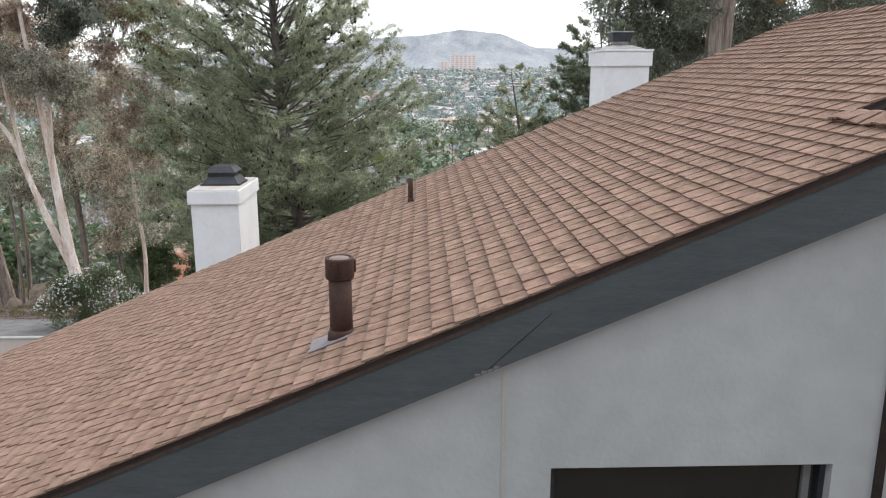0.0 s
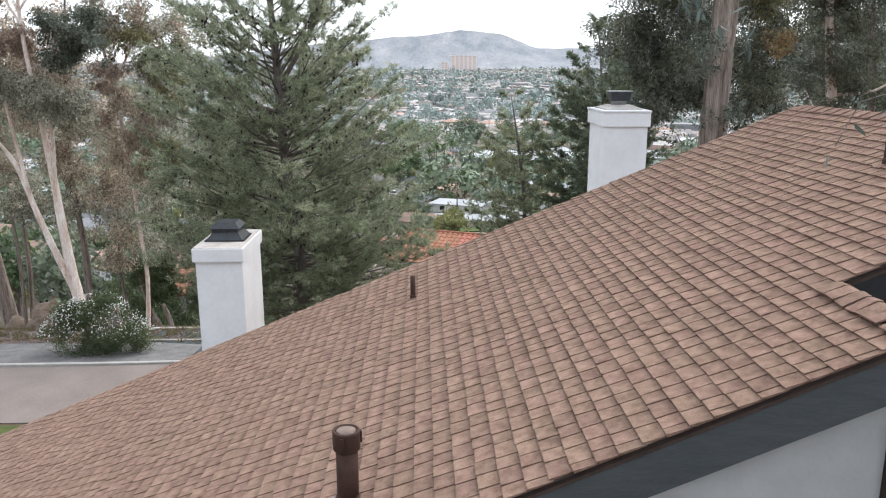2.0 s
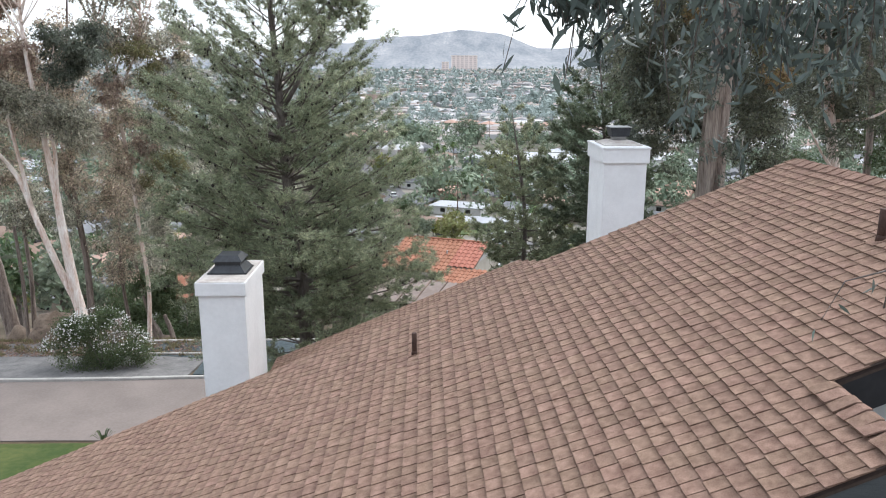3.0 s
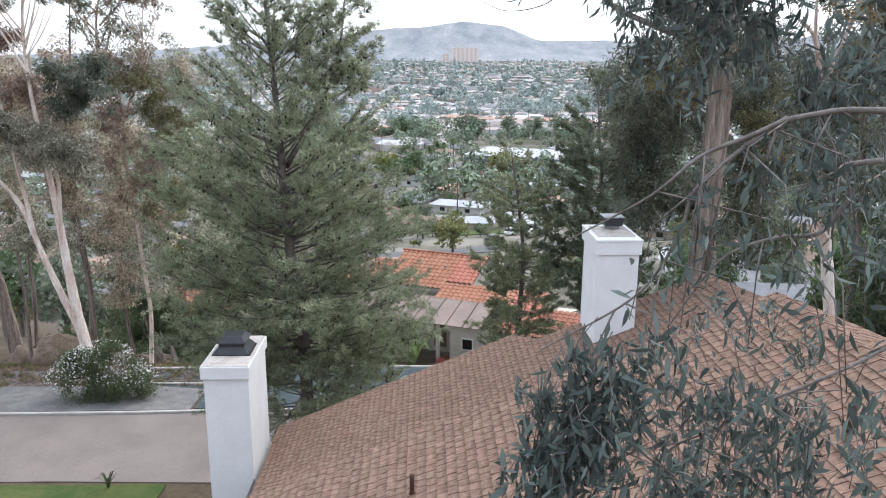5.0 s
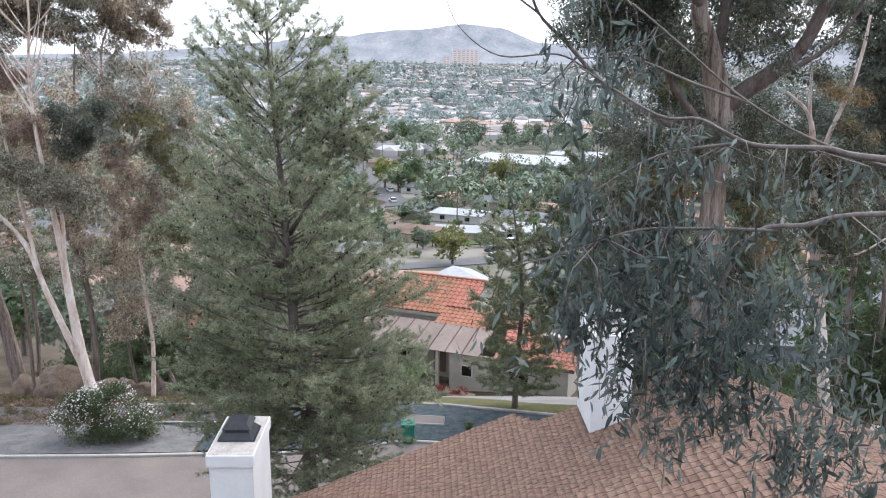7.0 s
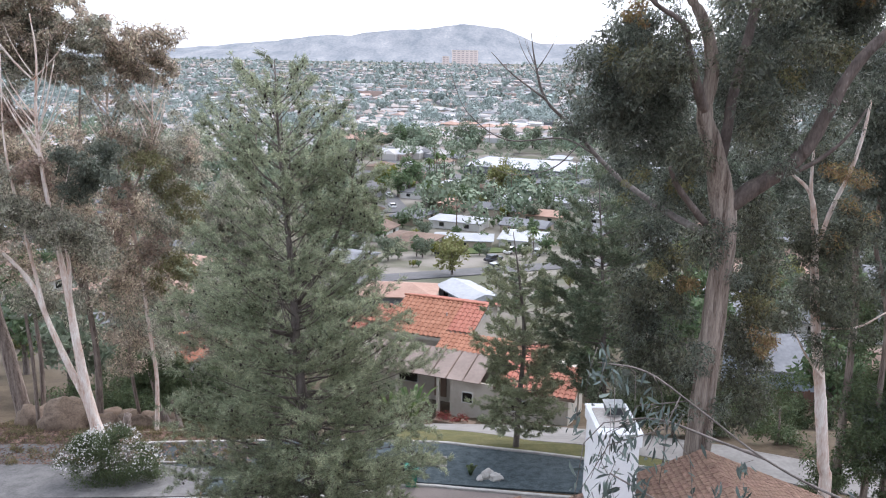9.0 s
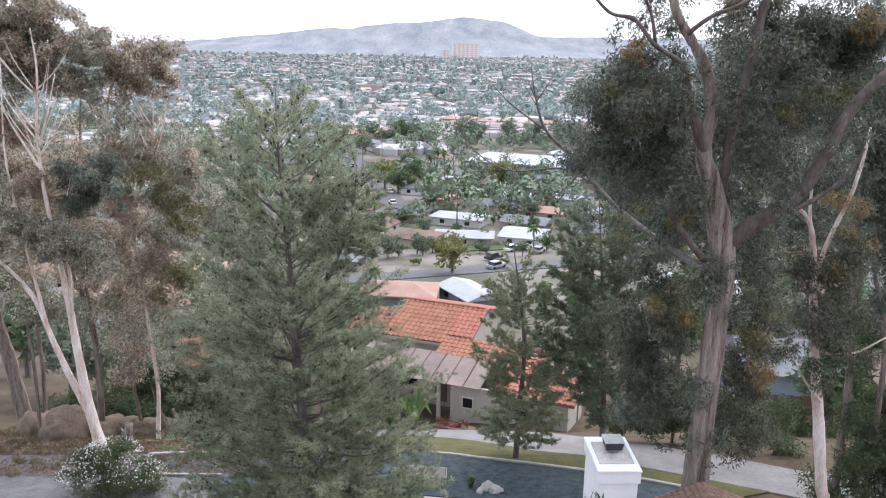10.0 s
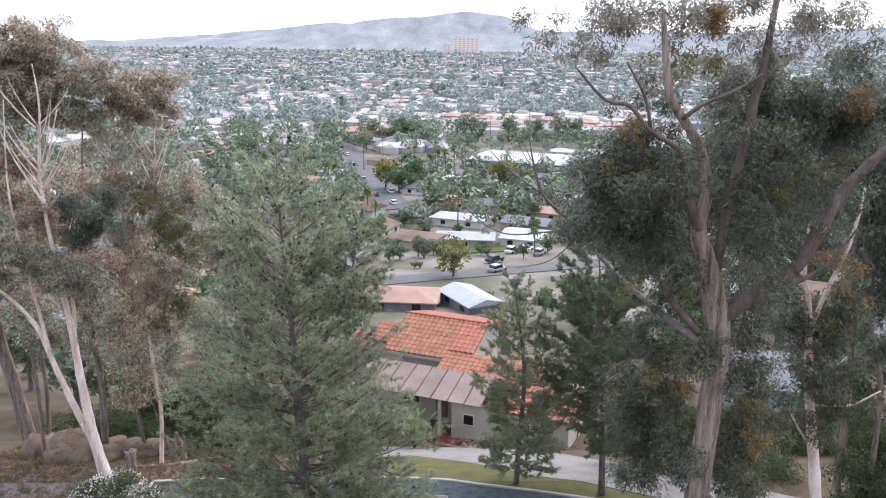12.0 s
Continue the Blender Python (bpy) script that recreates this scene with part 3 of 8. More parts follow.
def roof_slope(house, frame_m, length, spans, rng, near=None, max_near=300):
    """Covers a slope with tabs. spans(u): list of (v0, v1) covered at that distance down the slope. near(u, v): picked out as single pieces."""
    V, F = [], []
    singles = []
    kinds = []
    for k in range(6):
        me = bpy.data.meshes.new("shingle")
        w = WIDTHS[k % 3]
        me.from_pydata(tab_verts(-EXPO - 0.02, 0, -w / 2 + 0.003, w / 2 - 0.003, 0.001 + 0.004 * (k // 3)), [], [tuple(f) for f in TAB_FACES])
        me.materials.append(M["tab"])
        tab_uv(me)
        kinds.append(me)
    n = int(length / EXPO)
    for c in range(n + 1):
        u1 = min(length + 0.02, (c + 1) * EXPO)
        for a, b in spans(u1 - EXPO / 2):
            off = (0.5 * (c % 2) + 0.13 * math.sin(c * 1.7)) * TAB
            v = a - off
            wob = rng.uniform(-0.012, 0.012)
            while v < b:
                kind = int(rng.integers(6))
                w = WIDTHS[kind % 3]
                v0, v1 = max(v, a), min(v + w, b)
                if v1 - v0 > 0.03:
                    lift = 0.004 * (kind // 3) + abs(rng.normal(0, 0.0015))
                    full = v1 - v0 > w - 1e-6
                    if near and full and len(singles) < max_near and near(u1, v):
                        singles.append((u1 + rng.uniform(-0.004, 0.004), (v0 + v1) / 2, kind))
                    else:
                        i = len(V)
                        du = rng.uniform(-0.004, 0.004)
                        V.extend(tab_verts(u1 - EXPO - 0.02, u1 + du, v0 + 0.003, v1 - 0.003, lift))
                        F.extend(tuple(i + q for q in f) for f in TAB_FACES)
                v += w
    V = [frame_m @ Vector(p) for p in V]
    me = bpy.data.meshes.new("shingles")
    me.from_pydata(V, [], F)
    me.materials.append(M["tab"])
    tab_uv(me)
    ob = new("shingles", me)
    ob.parent = house
    tagged(ob, "field of brown asphalt shingles", kind="stuff")
    for u, v, k in singles:
        s = new("shingle", kinds[k])
        s.parent = house
        s.matrix_basis = frame_m @ Matrix.Translation((u, v, 0))


def slope_frame(x_ridge, z_ridge, side):
    """Own frame of a slope that starts at the ridge; side -1 falls to -x, +1 to +x. u is down, v along +y, w up."""
    d = Vector((side * math.cos(ANG), 0, -math.sin(ANG)))
    v = Vector((0, 1, 0))
    w = Vector((side * math.sin(ANG), 0, math.cos(ANG)))
    m = Matrix((d, v, w)).transposed().to_4x4()
    m.translation = (x_ridge, 0, z_ridge)
    return m


def deck(bm, poly, plane, thick=0.06):
    """A board under the shingles; poly in plan."""
    top = [bm.verts.new((x, y, plane(x) - 0.004)) for x, y in poly]
    bot = [bm.verts.new((x, y, plane(x) - thick)) for x, y in poly]
    bm.faces.new(top)
    bm.faces.new(bot[::-1])
    n = len(poly)
    for i in range(n):
        bm.faces.new((top[i], bot[i], bot[(i + 1) % n], top[(i + 1) % n]))
    bmesh.ops.recalc_face_normals(bm, faces=bm.faces[:])
    return bm


def rake_board(x0, x1, y0, y1, plane, up, down):
    bm = bmesh.new()
    return prism(bm, [(x0, plane(x0) + up), (x1, plane(x1) + up), (x1, plane(x1) - down), (x0, plane(x0) - down)], y0, y1, "y")


def ridge_caps(house, x, z, y0, y1, rng):
    me = bpy.data.meshes.new("ridge_shingle")
    a, l = 0.15, 0.2
    pts = []
    for y, h in ((0, 0.022), (l + 0.03, 0.008)):
        for sx in (-a, 0, a):
            pts.append((sx, y, h - abs(sx) * SLOPE + 0.012))
    for y, h in ((0, 0.022), (l + 0.03, 0.008)):
        for sx in (-a, 0, a):
            pts.append((sx, y, h - abs(sx) * SLOPE))
    me.from_pydata(pts, [], [(0, 1, 4, 3), (1, 2, 5, 4), (6, 7, 1, 0), (7, 8, 2, 1), (0, 3, 9, 6), (2, 8, 11, 5)])
    me.materials.append(M["shingle"])
    for k in range(int((y1 - y0) / l)):
        s = new("ridge_shingle", me)
        s.parent = house
        s.matrix_basis = pose(x + rng.uniform(-0.006, 0.006), y0 + k * l, z, 0, 0, rng.uniform(-1.2, 1.2))


R1X, R1Z = 4.88, plane1(4.88)          # ridge of the near house
Y_A, Y_B, Y_C = 4.0, 5.0, 10.35        # near rake, set-back rake, far rake
EAVE1 = -7.7
STEP_X = 2.66


def near_house():
    h = thing("hillside_house", "white stucco house with brown shingled gable roof and grey boards", "house")
    rng = np.random.default_rng(5)
    fm = slope_frame(R1X, R1Z, -1)
    u_step = (R1X - STEP_X) / math.cos(ANG)
    length = (R1X - EAVE1) / math.cos(ANG)
    bm = deck(bmesh.new(), [(EAVE1, Y_A), (STEP_X, Y_A), (STEP_X, Y_B), (R1X, Y_B), (R1X, Y_C), (EAVE1, Y_C)], plane1)
    part("roof_deck", bm, M["deck"], h, "dark roof boarding under the shingles")

    def right(x):
        return R1Z - SLOPE * (x - R1X)
    bm = deck(bmesh.new(), [(R1X, Y_B), (11.5, Y_B), (11.5, Y_C), (R1X, Y_C)], right)
    part("roof_deck", bm, M["deck"], h, "dark roof boarding under the shingles")
    # walls with real thickness; the window goes through
    low = -7.5
    wx0, wx1, wz0, wz1 = 0.66, 2.34, -2.45, -1.24
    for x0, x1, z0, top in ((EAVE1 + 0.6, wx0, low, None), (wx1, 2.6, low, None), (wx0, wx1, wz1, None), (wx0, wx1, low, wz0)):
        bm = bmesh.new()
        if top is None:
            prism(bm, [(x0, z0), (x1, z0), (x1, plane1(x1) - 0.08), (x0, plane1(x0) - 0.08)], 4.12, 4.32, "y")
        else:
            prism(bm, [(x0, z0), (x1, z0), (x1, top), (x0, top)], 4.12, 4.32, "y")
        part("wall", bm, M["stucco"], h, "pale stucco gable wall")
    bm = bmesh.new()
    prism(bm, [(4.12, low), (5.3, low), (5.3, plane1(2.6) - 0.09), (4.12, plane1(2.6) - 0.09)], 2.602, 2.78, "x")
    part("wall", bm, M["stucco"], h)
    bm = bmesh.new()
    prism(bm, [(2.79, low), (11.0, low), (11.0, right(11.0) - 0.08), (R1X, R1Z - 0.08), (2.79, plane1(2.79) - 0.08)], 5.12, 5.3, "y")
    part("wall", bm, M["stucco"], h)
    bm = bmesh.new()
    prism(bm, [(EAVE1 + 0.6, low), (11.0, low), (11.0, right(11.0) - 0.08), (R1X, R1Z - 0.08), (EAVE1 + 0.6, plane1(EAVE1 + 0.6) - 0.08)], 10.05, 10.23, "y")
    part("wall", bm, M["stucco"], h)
    for x0, x1, top in ((EAVE1 + 0.42, EAVE1 + 0.6, plane1(EAVE1 + 0.6) - 0.1), (11.0, 11.18, right(11.18) - 0.1)):
        part("wall", boxed(x0, x1, 4.12 if x0 < 0 else 5.12, 10.23, low, top), M["stucco"], h)
    part("control_joint", boxed(0.365, 0.378, 4.113, 4.12, low, plane1(0.37) - 0.3), M["cream"], h, "thin upright joint in the stucco")
    # rake boards, dark metal edge; the set-back boards are coloured dark for the recess's shade
    for x0, x1, y, paint in ((EAVE1, STEP_X, Y_A, "fascia"), (STEP_X, R1X, Y_B, "shadeboard")):
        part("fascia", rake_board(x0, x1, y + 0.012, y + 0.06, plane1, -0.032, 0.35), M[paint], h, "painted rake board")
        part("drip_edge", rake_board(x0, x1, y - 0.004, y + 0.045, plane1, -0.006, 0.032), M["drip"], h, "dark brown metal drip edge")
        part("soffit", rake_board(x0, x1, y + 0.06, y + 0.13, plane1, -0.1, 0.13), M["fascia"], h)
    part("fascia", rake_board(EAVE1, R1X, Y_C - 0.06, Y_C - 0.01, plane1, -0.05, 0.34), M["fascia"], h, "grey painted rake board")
    part("fascia", boxed(STEP_X - 0.05, STEP_X - 0.005, Y_A + 0.07, Y_B + 0.06, plane1(STEP_X) - 0.36, plane1(STEP_X) - 0.055), M["shadeboard"], h, "return board darkened for shade")
    part("fascia", boxed(EAVE1 - 0.05, EAVE1, Y_A, Y_C, plane1(EAVE1) - 0.25, plane1(EAVE1) - 0.02), M["fascia"], h)
    # split and scab in the rake board
    bm = bmesh.new()
    limb(bm, [(0.27, 4.010, -0.575, 0.004), (0.38, 4.009, -0.47, 0.0035), (0.62, 4.010, -0.245, 0.002)], 5, 2)
    part("board_split", bm, M["drip"], h, "long split in the grey board")
    bm = bmesh.new()
    for k in range(4):
        x = 0.2 + 0.035 * k
        box(bm, x, x + 0.03, 4.004, 4.013, -0.61 + 0.014 * k, -0.597 + 0.014 * k + 0.004 * (k % 2))
    part("board_splinter", bm, M["flash"], h, "splintered patch on the board's lower edge")
    # window: frame, glass, meeting rail
    bm = bmesh.new()
    for x0, x1, z0, z1 in ((wx0, wx1, wz1 - 0.035, wz1), (wx0, wx1, wz0, wz0 + 0.035), (wx0, wx0 + 0.035, wz0 + 0.035, wz1 - 0.035), (wx1 - 0.035, wx1, wz0 + 0.035, wz1 - 0.035)):
        box(bm, x0, x1, 4.19, 4.25, z0, z1)
    win = part("window", bm, M["black"], h, "dark aluminium sliding window")
    part("pane", boxed(wx0 + 0.035, 1.5, 4.215, 4.222, wz0 + 0.035, wz1 - 0.035), M["glass"], win)
    part("pane", boxed(1.5, wx1 - 0.035, 4.228, 4.235, wz0 + 0.035, wz1 - 0.035), M["glass"], win)
    part("sash_stile", boxed(2.21, 2.255, 4.2, 4.226, wz0 + 0.036, wz1 - 0.036), M["frame"], win, "pale grey window stile")
    # dark strip at the right-hand corner by the return wall
    part("corner_trim", boxed(2.596, 2.64, 4.085, 4.125, low, plane1(2.6) - 0.36), M["drip"], h, "dark strip at the wall corner")
    # shingles
    roof_slope(h, fm, length, lambda u: [(Y_A - 0.015, Y_C)] if u > u_step else [(Y_B - 0.012, Y_C)], rng,
               near=lambda u, v: 2.9 < u < 6.4 and v < 5.4, max_near=300)
    roof_slope(h, slope_frame(R1X, R1Z, 1), (11.5 - R1X) / math.cos(ANG), lambda u: [(Y_B, Y_C)], rng)
    ridge_caps(h, R1X, R1Z, Y_B, Y_C - 0.1, rng)
    # curled shingle ends along the stepped edge
    for k in range(8):
        y = Y_A + 0.05 + k * 0.122
        m = Matrix.Translation((STEP_X - 0.02, y, plane1(STEP_X) + 0.022)) @ Matrix.Rotation(-ANG + rng.uniform(-0.05, 0.14), 4, "Y") @ Matrix.Rotation(rng.uniform(-0.12, 0.12), 4, "Z") @ Matrix.Rotation(rng.uniform(-0.1, 0.1), 4, "X")
        bm = bmesh.new()
        prism(bm, [(-0.13, 0.0), (0.02, 0.004), (0.06, -0.012), (0.062, -0.003), (0.022, 0.015), (-0.13, 0.01)], -0.052, 0.052, "y")
        bmesh.ops.transform(bm, matrix=m, verts=bm.verts[:])
        part("curled_shingle", bm, M["shingle"], h, "curled brown shingle end")
    return h


near_house()

DROP = 1.865
R2X = 6.08


def plane2(x):
    return plane1(x) - DROP


R2Z = plane2(R2X)


def lower_house():
    h = thing("lower_house", "lower white stucco house with a brown shingled gable roof", "house")
    rng = np.random.default_rng(6)
    x0 = -3.5
    ya, yb, yc = 10.36, 17.0, 16.2

    def right(x):
        return R2Z - SLOPE * (x - R2X)
    bm = deck(bmesh.new(), [(x0, ya), (R2X, ya), (R2X, yc), (2.45, yc), (2.0, yb), (x0, yb)], plane2)
    part("roof_deck", bm, M["deck"], h, "dark roof boarding under the shingles")
    bm = deck(bmesh.new(), [(R2X, ya), (13.0, ya), (13.0, yc), (R2X, yc)], right)
    part("roof_deck", bm, M["deck"], h, "dark roof boarding under the shingles")
    low = -9.4

    def span(u):
        x = R2X - u * math.cos(ANG)
        e = yc if x > 2.45 else (yb if x < 2.0 else yb - (x - 2.0) / 0.45 * (yb - yc))
        if 14.86 > ya and 3.33 < x < 4.33:
            return [(ya, 14.9), (min(16.05, e), e)] if e > 16.1 else [(ya, 14.9)]
        return [(ya, e)]
    roof_slope(h, slope_frame(R2X, R2Z, -1), (R2X - x0) / math.cos(ANG), span, rng, near=lambda u, v: u < 3.4 and v > 12.4, max_near=300)
    roof_slope(h, slope_frame(R2X, R2Z, 1), (13.0 - R2X) / math.cos(ANG), lambda u: [(ya, yc)], rng)
    ridge_caps(h, R2X, R2Z, ya, yc - 0.15, rng)
    for y, top in ((ya + 0.02, 0), (15.6, 0)):
        bm = bmesh.new()
        prism(bm, [(x0 + 0.5, low), (12.5, low), (12.5, right(12.5) - 0.08), (R2X, R2Z - 0.08), (x0 + 0.5, plane2(x0 + 0.5) - 0.08)], y, y + 0.2, "y")
        part("wall", bm, M["stucco"], h, "white stucco gable wall")
    for a, b, t in ((x0 + 0.32, x0 + 0.5, plane2(x0 + 0.5) - 0.1), (12.5, 12.68, right(12.68) - 0.1)):
        part("wall", boxed(a, b, ya, 15.8, low, t), M["stucco"], h)
    part("fascia", rake_board(x0, 2.0, yb - 0.06, yb - 0.01, plane2, -0.05, 0.3), M["fascia"], h, "grey painted rake board")
    part("fascia", rake_board(2.45, R2X, yc - 0.06, yc - 0.01, plane2, -0.05, 0.3), M["fascia"], h, "grey painted rake board")
    bm = bmesh.new()
    prism(bm, [(R2X, R2Z - 0.05), (13.0, right(13.0) - 0.05), (13.0, right(13.0) - 0.3), (R2X, R2Z - 0.3)], yc - 0.06, yc - 0.01, "y")
    part("fascia", bm, M["fascia"], h, "grey painted rake board")
    # gutter along the eave
    bm = bmesh.new()
    prism(bm, [(x0 - 0.13, plane2(x0) - 0.02), (x0 - 0.12, plane2(x0) - 0.02), (x0 - 0.11, plane2(x0) - 0.11), (x0 - 0.02, plane2(x0) - 0.11), (x0 - 0.01, plane2(x0) - 0.03), (x0, plane2(x0) - 0.03), (x0, plane2(x0) - 0.13), (x0 - 0.12, plane2(x0) - 0.13)], ya, 14.7, "y")
    part("gutter", bm, M["flash"], h, "grey metal eave gutter")
    return h


lower_house()


def chimney_left():
    c = thing("chimney", "white stucco chimney with a black metal cap", "chimney", "chimneys", (-4.11, 15.7, 0))
    part("shaft", boxed(-0.455, 0.455, -0.88, 0.85, -9.6, -1.49, 0.012), M["chim"], c, "white stucco shaft")
    part("collar", boxed(-0.495, 0.495, -0.95, 0.9, -1.505, -1.235, 0.01), M["chim"], c, "white stucco collar")
    part("cap", boxed(-0.47, 0.47, -0.92, 0.87, -1.24, -1.225, 0.004), M["cap_top"], c, "weathered flat top with stains")
    f = part("flue_cap", boxed(-0.40, 0.40, -0.36, 0.36, -1.225, -1.195, 0.008), M["black"], c, "black metal flue cap")
    bm = bmesh.new()
    for z0, z1, a0, a1 in ((-1.195, -1.06, 0.36, 0.26), (-1.06, -0.985, 0.25, 0.25), (-0.985, -0.97, 0.30, 0.30), (-0.97, -0.86, 0.30, 0.20)):
        lo = [bm.verts.new((sx * a0, sy * a0, z0)) for sx, sy in ((-1, -1), (1, -1), (1, 1), (-1, 1))]
        hi = [bm.verts.new((sx * a1, sy * a1, z1)) for sx, sy in ((-1, -1), (1, -1), (1, 1), (-1, 1))]
        bm.faces.new(lo[::-1]); bm.faces.new(hi)
        for i in range(4):
            bm.faces.new((lo[i], lo[(i + 1) % 4], hi[(i + 1) % 4], hi[i]))
    part("hood", bm, M["black"], f)
    for sx in (-1, 1):
        for sy in (-1, 1):
            part("leg", boxed(sx * 0.245 - 0.014, sx * 0.245 + 0.014, sy * 0.245 - 0.014, sy * 0.245 + 0.014, -1.06, -0.985), M["black"], f)


def chimney_right():
    c = thing("chimney", "white stucco chimney with a galvanised cover and lid", "chimney", "chimneys", (3.805, 15.56, 0))
    part("shaft", boxed(-0.412, 0.412, -0.69, 0.68, -2.6, 1.09, 0.012), M["chim"], c, "white stucco shaft")
    part("collar", boxed(-0.452, 0.452, -0.735, 0.73, 1.075, 1.35, 0.01), M["chim"], c, "white stucco collar")
    part("cap", boxed(-0.468, 0.468, -0.75, 0.745, 1.345, 1.385, 0.008), M["chim"], c, "thin white top slab")
    pan = bmesh.new()
    for z0, z1, a0, a1, b0, b1 in ((1.385, 1.41, 0.37, 0.37, 0.46, 0.46), (1.41, 1.47, 0.35, 0.2, 0.43, 0.2)):
        lo = [pan.verts.new((sx * a0, sy * b0, z0)) for sx, sy in ((-1, -1), (1, -1), (1, 1), (-1, 1))]
        hi = [pan.verts.new((sx * a1, sy * b1, z1)) for sx, sy in ((-1, -1), (1, -1), (1, 1), (-1, 1))]
        pan.faces.new(lo[::-1]); pan.faces.new(hi)
        for i in range(4):
            pan.faces.new((lo[i], lo[(i + 1) % 4], hi[(i + 1) % 4], hi[i]))
    part("chase_cover", pan, M["cap_top"], c, "weathered sloping metal cover plate")
    part("flue", lathe(bmesh.new(), [(0.15, 1.46), (0.15, 1.52), (0.16, 1.525), (0.16, 1.545), (0.12, 1.55)], 24), M["galv"], c, "round metal flue", True)
    bm = bmesh.new()
    lo = [bm.verts.new((sx * 0.17, sy * 0.17, 1.54)) for sx, sy in ((-1, -1), (1, -1), (1, 1), (-1, 1))]
    hi = [bm.verts.new((sx * 0.2, sy * 0.2, 1.715)) for sx, sy in ((-1, -1), (1, -1), (1, 1), (-1, 1))]
    bm.faces.new(lo[::-1]); bm.faces.new(hi)
    for i in range(4):
        bm.faces.new((lo[i], lo[(i + 1) % 4], hi[(i + 1) % 4], hi[i]))
    part("screen", bm, M["black"], c, "dark spark screen")
    part("lid", boxed(-0.215, 0.215, -0.215, 0.215, 1.716, 1.735, 0.006), M["galv"], c, "flat pale metal lid")


chimney_left()
chimney_right()


def vent(name, label, x, y, r, height, cap=False):
    z = plane1(x)
    p = thing(name, label, "vent pipe", "roof vents", (x, y, z))
    bm = lathe(bmesh.new(), [(r, -0.1), (r, height - (0.1 if cap else 0)), (r * 0.8, height - (0.1 if cap else 0))], 24)
    part("pipe", bm, M["brown"], p, "", True)
    tilt = Matrix.Rotation(-ANG, 4, "Y")
    fl = part("flashing", boxed(-r * 2.9, r * 0.8, -r * 1.7, r * 1.5, 0.012, 0.022, 0.003, tilt), M["flash"] if cap else M["shingle"], p, "grey flashing plate" if cap else "")
    bm = lathe(bmesh.new(), [(r * 1.28, -0.03), (r * 1.2, 0.035), (r * 1.03, 0.06)], 24)
    part("boot", bm, M["brown"], p, "", True)
    if cap:
        R = r * 1.24
        bm = lathe(bmesh.new(), [(R * 0.97, height - 0.13), (R, height - 0.125), (R, height - 0.015), (R * 0.98, height), (R * 0.82, height), (R * 0.8, height - 0.012)], 28)
        part("cap", bm, M["brown"], p, "brown metal storm collar", True)
        part("cap_disc", lathe(bmesh.new(), [(R * 0.7, height - 0.02), (R * 0.7, height - 0.004), (R * 0.66, height - 0.002)], 28), M["ringrim"], p, "dusty brown inner disc of the cap", True)
        for a in (0.3, 2.4, 4.5):
            part("cap_bracket", boxed(R, R + 0.012, -0.012, 0.012, height - 0.1, height - 0.02, 0, Matrix.Rotation(a, 4, "Z")), M["brown"], p)
    return p


vent("vent_pipe", "capped brown metal vent pipe with a grey flashing", -0.6, 4.66, 0.072, 0.52, True)
vent("vent_pipe", "thin brown vent pipe on the shingles", -0.22, 8.72, 0.03, 0.28)
vent("vent_pipe", "thin brown vent pipe on the shingles", 4.06, 6.85, 0.04, 0.3)


# ---- trees on the slope ----
def crown(name, V, material, parent, label="", per=4):
    ob = quads(name, V, material, per)
    ob.parent = parent
    return tagged(ob, label)


def leafage(rng, masses, puff, fill, per, length, width, hang=0.6, gap=-0.25, core=3):
    """Corners of three-cornered leaves. Each mass (x, y, z, rx, ry, rz) is made of puffs of leaves with gaps between, dense and dark inside."""
    cs, rs = [], []
    for m in masses:
        R = np.array(m[3:])
        n = max(6, int(3.9 * fill * R.prod() / puff ** 3))
        d = unit(rng.normal(size=(n, 3)))
        c = np.array(m[:3]) + d * R * 1.3 * rng.uniform(0, 1, (n, 1)) ** 0.5
        keep = [noise.noise(Vector(p) * (0.42 / puff)) > gap for p in c]
        cs.append(c[keep])
        rs.append(puff * rng.uniform(0.55, 1.4, len(c))[keep])
    c, r = np.concatenate(cs), np.concatenate(rs)
    k = np.maximum(3, (per * (r / puff) ** 2 * rng.uniform(0.7, 1.3, len(r))).astype(int))
    cc, rr = np.repeat(c, k, 0), np.repeat(r, k)[:, None]
    e = unit(rng.normal(size=cc.shape))
    e[:, 2] = e[:, 2] * 0.8 + 0.12
    P = cc + e * rr * (0.3 + 0.75 * rng.uniform(0, 1, rr.shape) ** 0.6)
    P[:, 2] -= 0.25 * rr[:, 0] * rng.uniform(0, 1, len(P)) ** 2
    d = unit(e * 0.7 + rng.normal(size=P.shape) * 0.75)
    d[:, 2] -= hang
    d = unit(d)
    s = unit(np.cross(d, rng.normal(size=P.shape)))
    l = length * rng.uniform(0.55, 1.4, rr.shape)
    w = width * rng.uniform(0.7, 1.35, rr.shape)
    V = [np.stack([P - d * l * 0.4 + s * w * 0.55, P + d * l * 0.6, P - d * l * 0.4 - s * w * 0.55], 1).reshape(-1, 3)]
    if core:
        cc, rr = np.repeat(c, core, 0), np.repeat(r, core)[:, None]
        P = cc + rng.normal(size=cc.shape) * rr * 0.22
        a, b = unit(rng.normal(size=cc.shape)), unit(rng.normal(size=cc.shape))
        V.append(np.stack([P + a * rr * 0.3, P + b * rr * 0.3, P - (a + b) * rr * 0.22], 1).reshape(-1, 3))
    return np.concatenate(V)


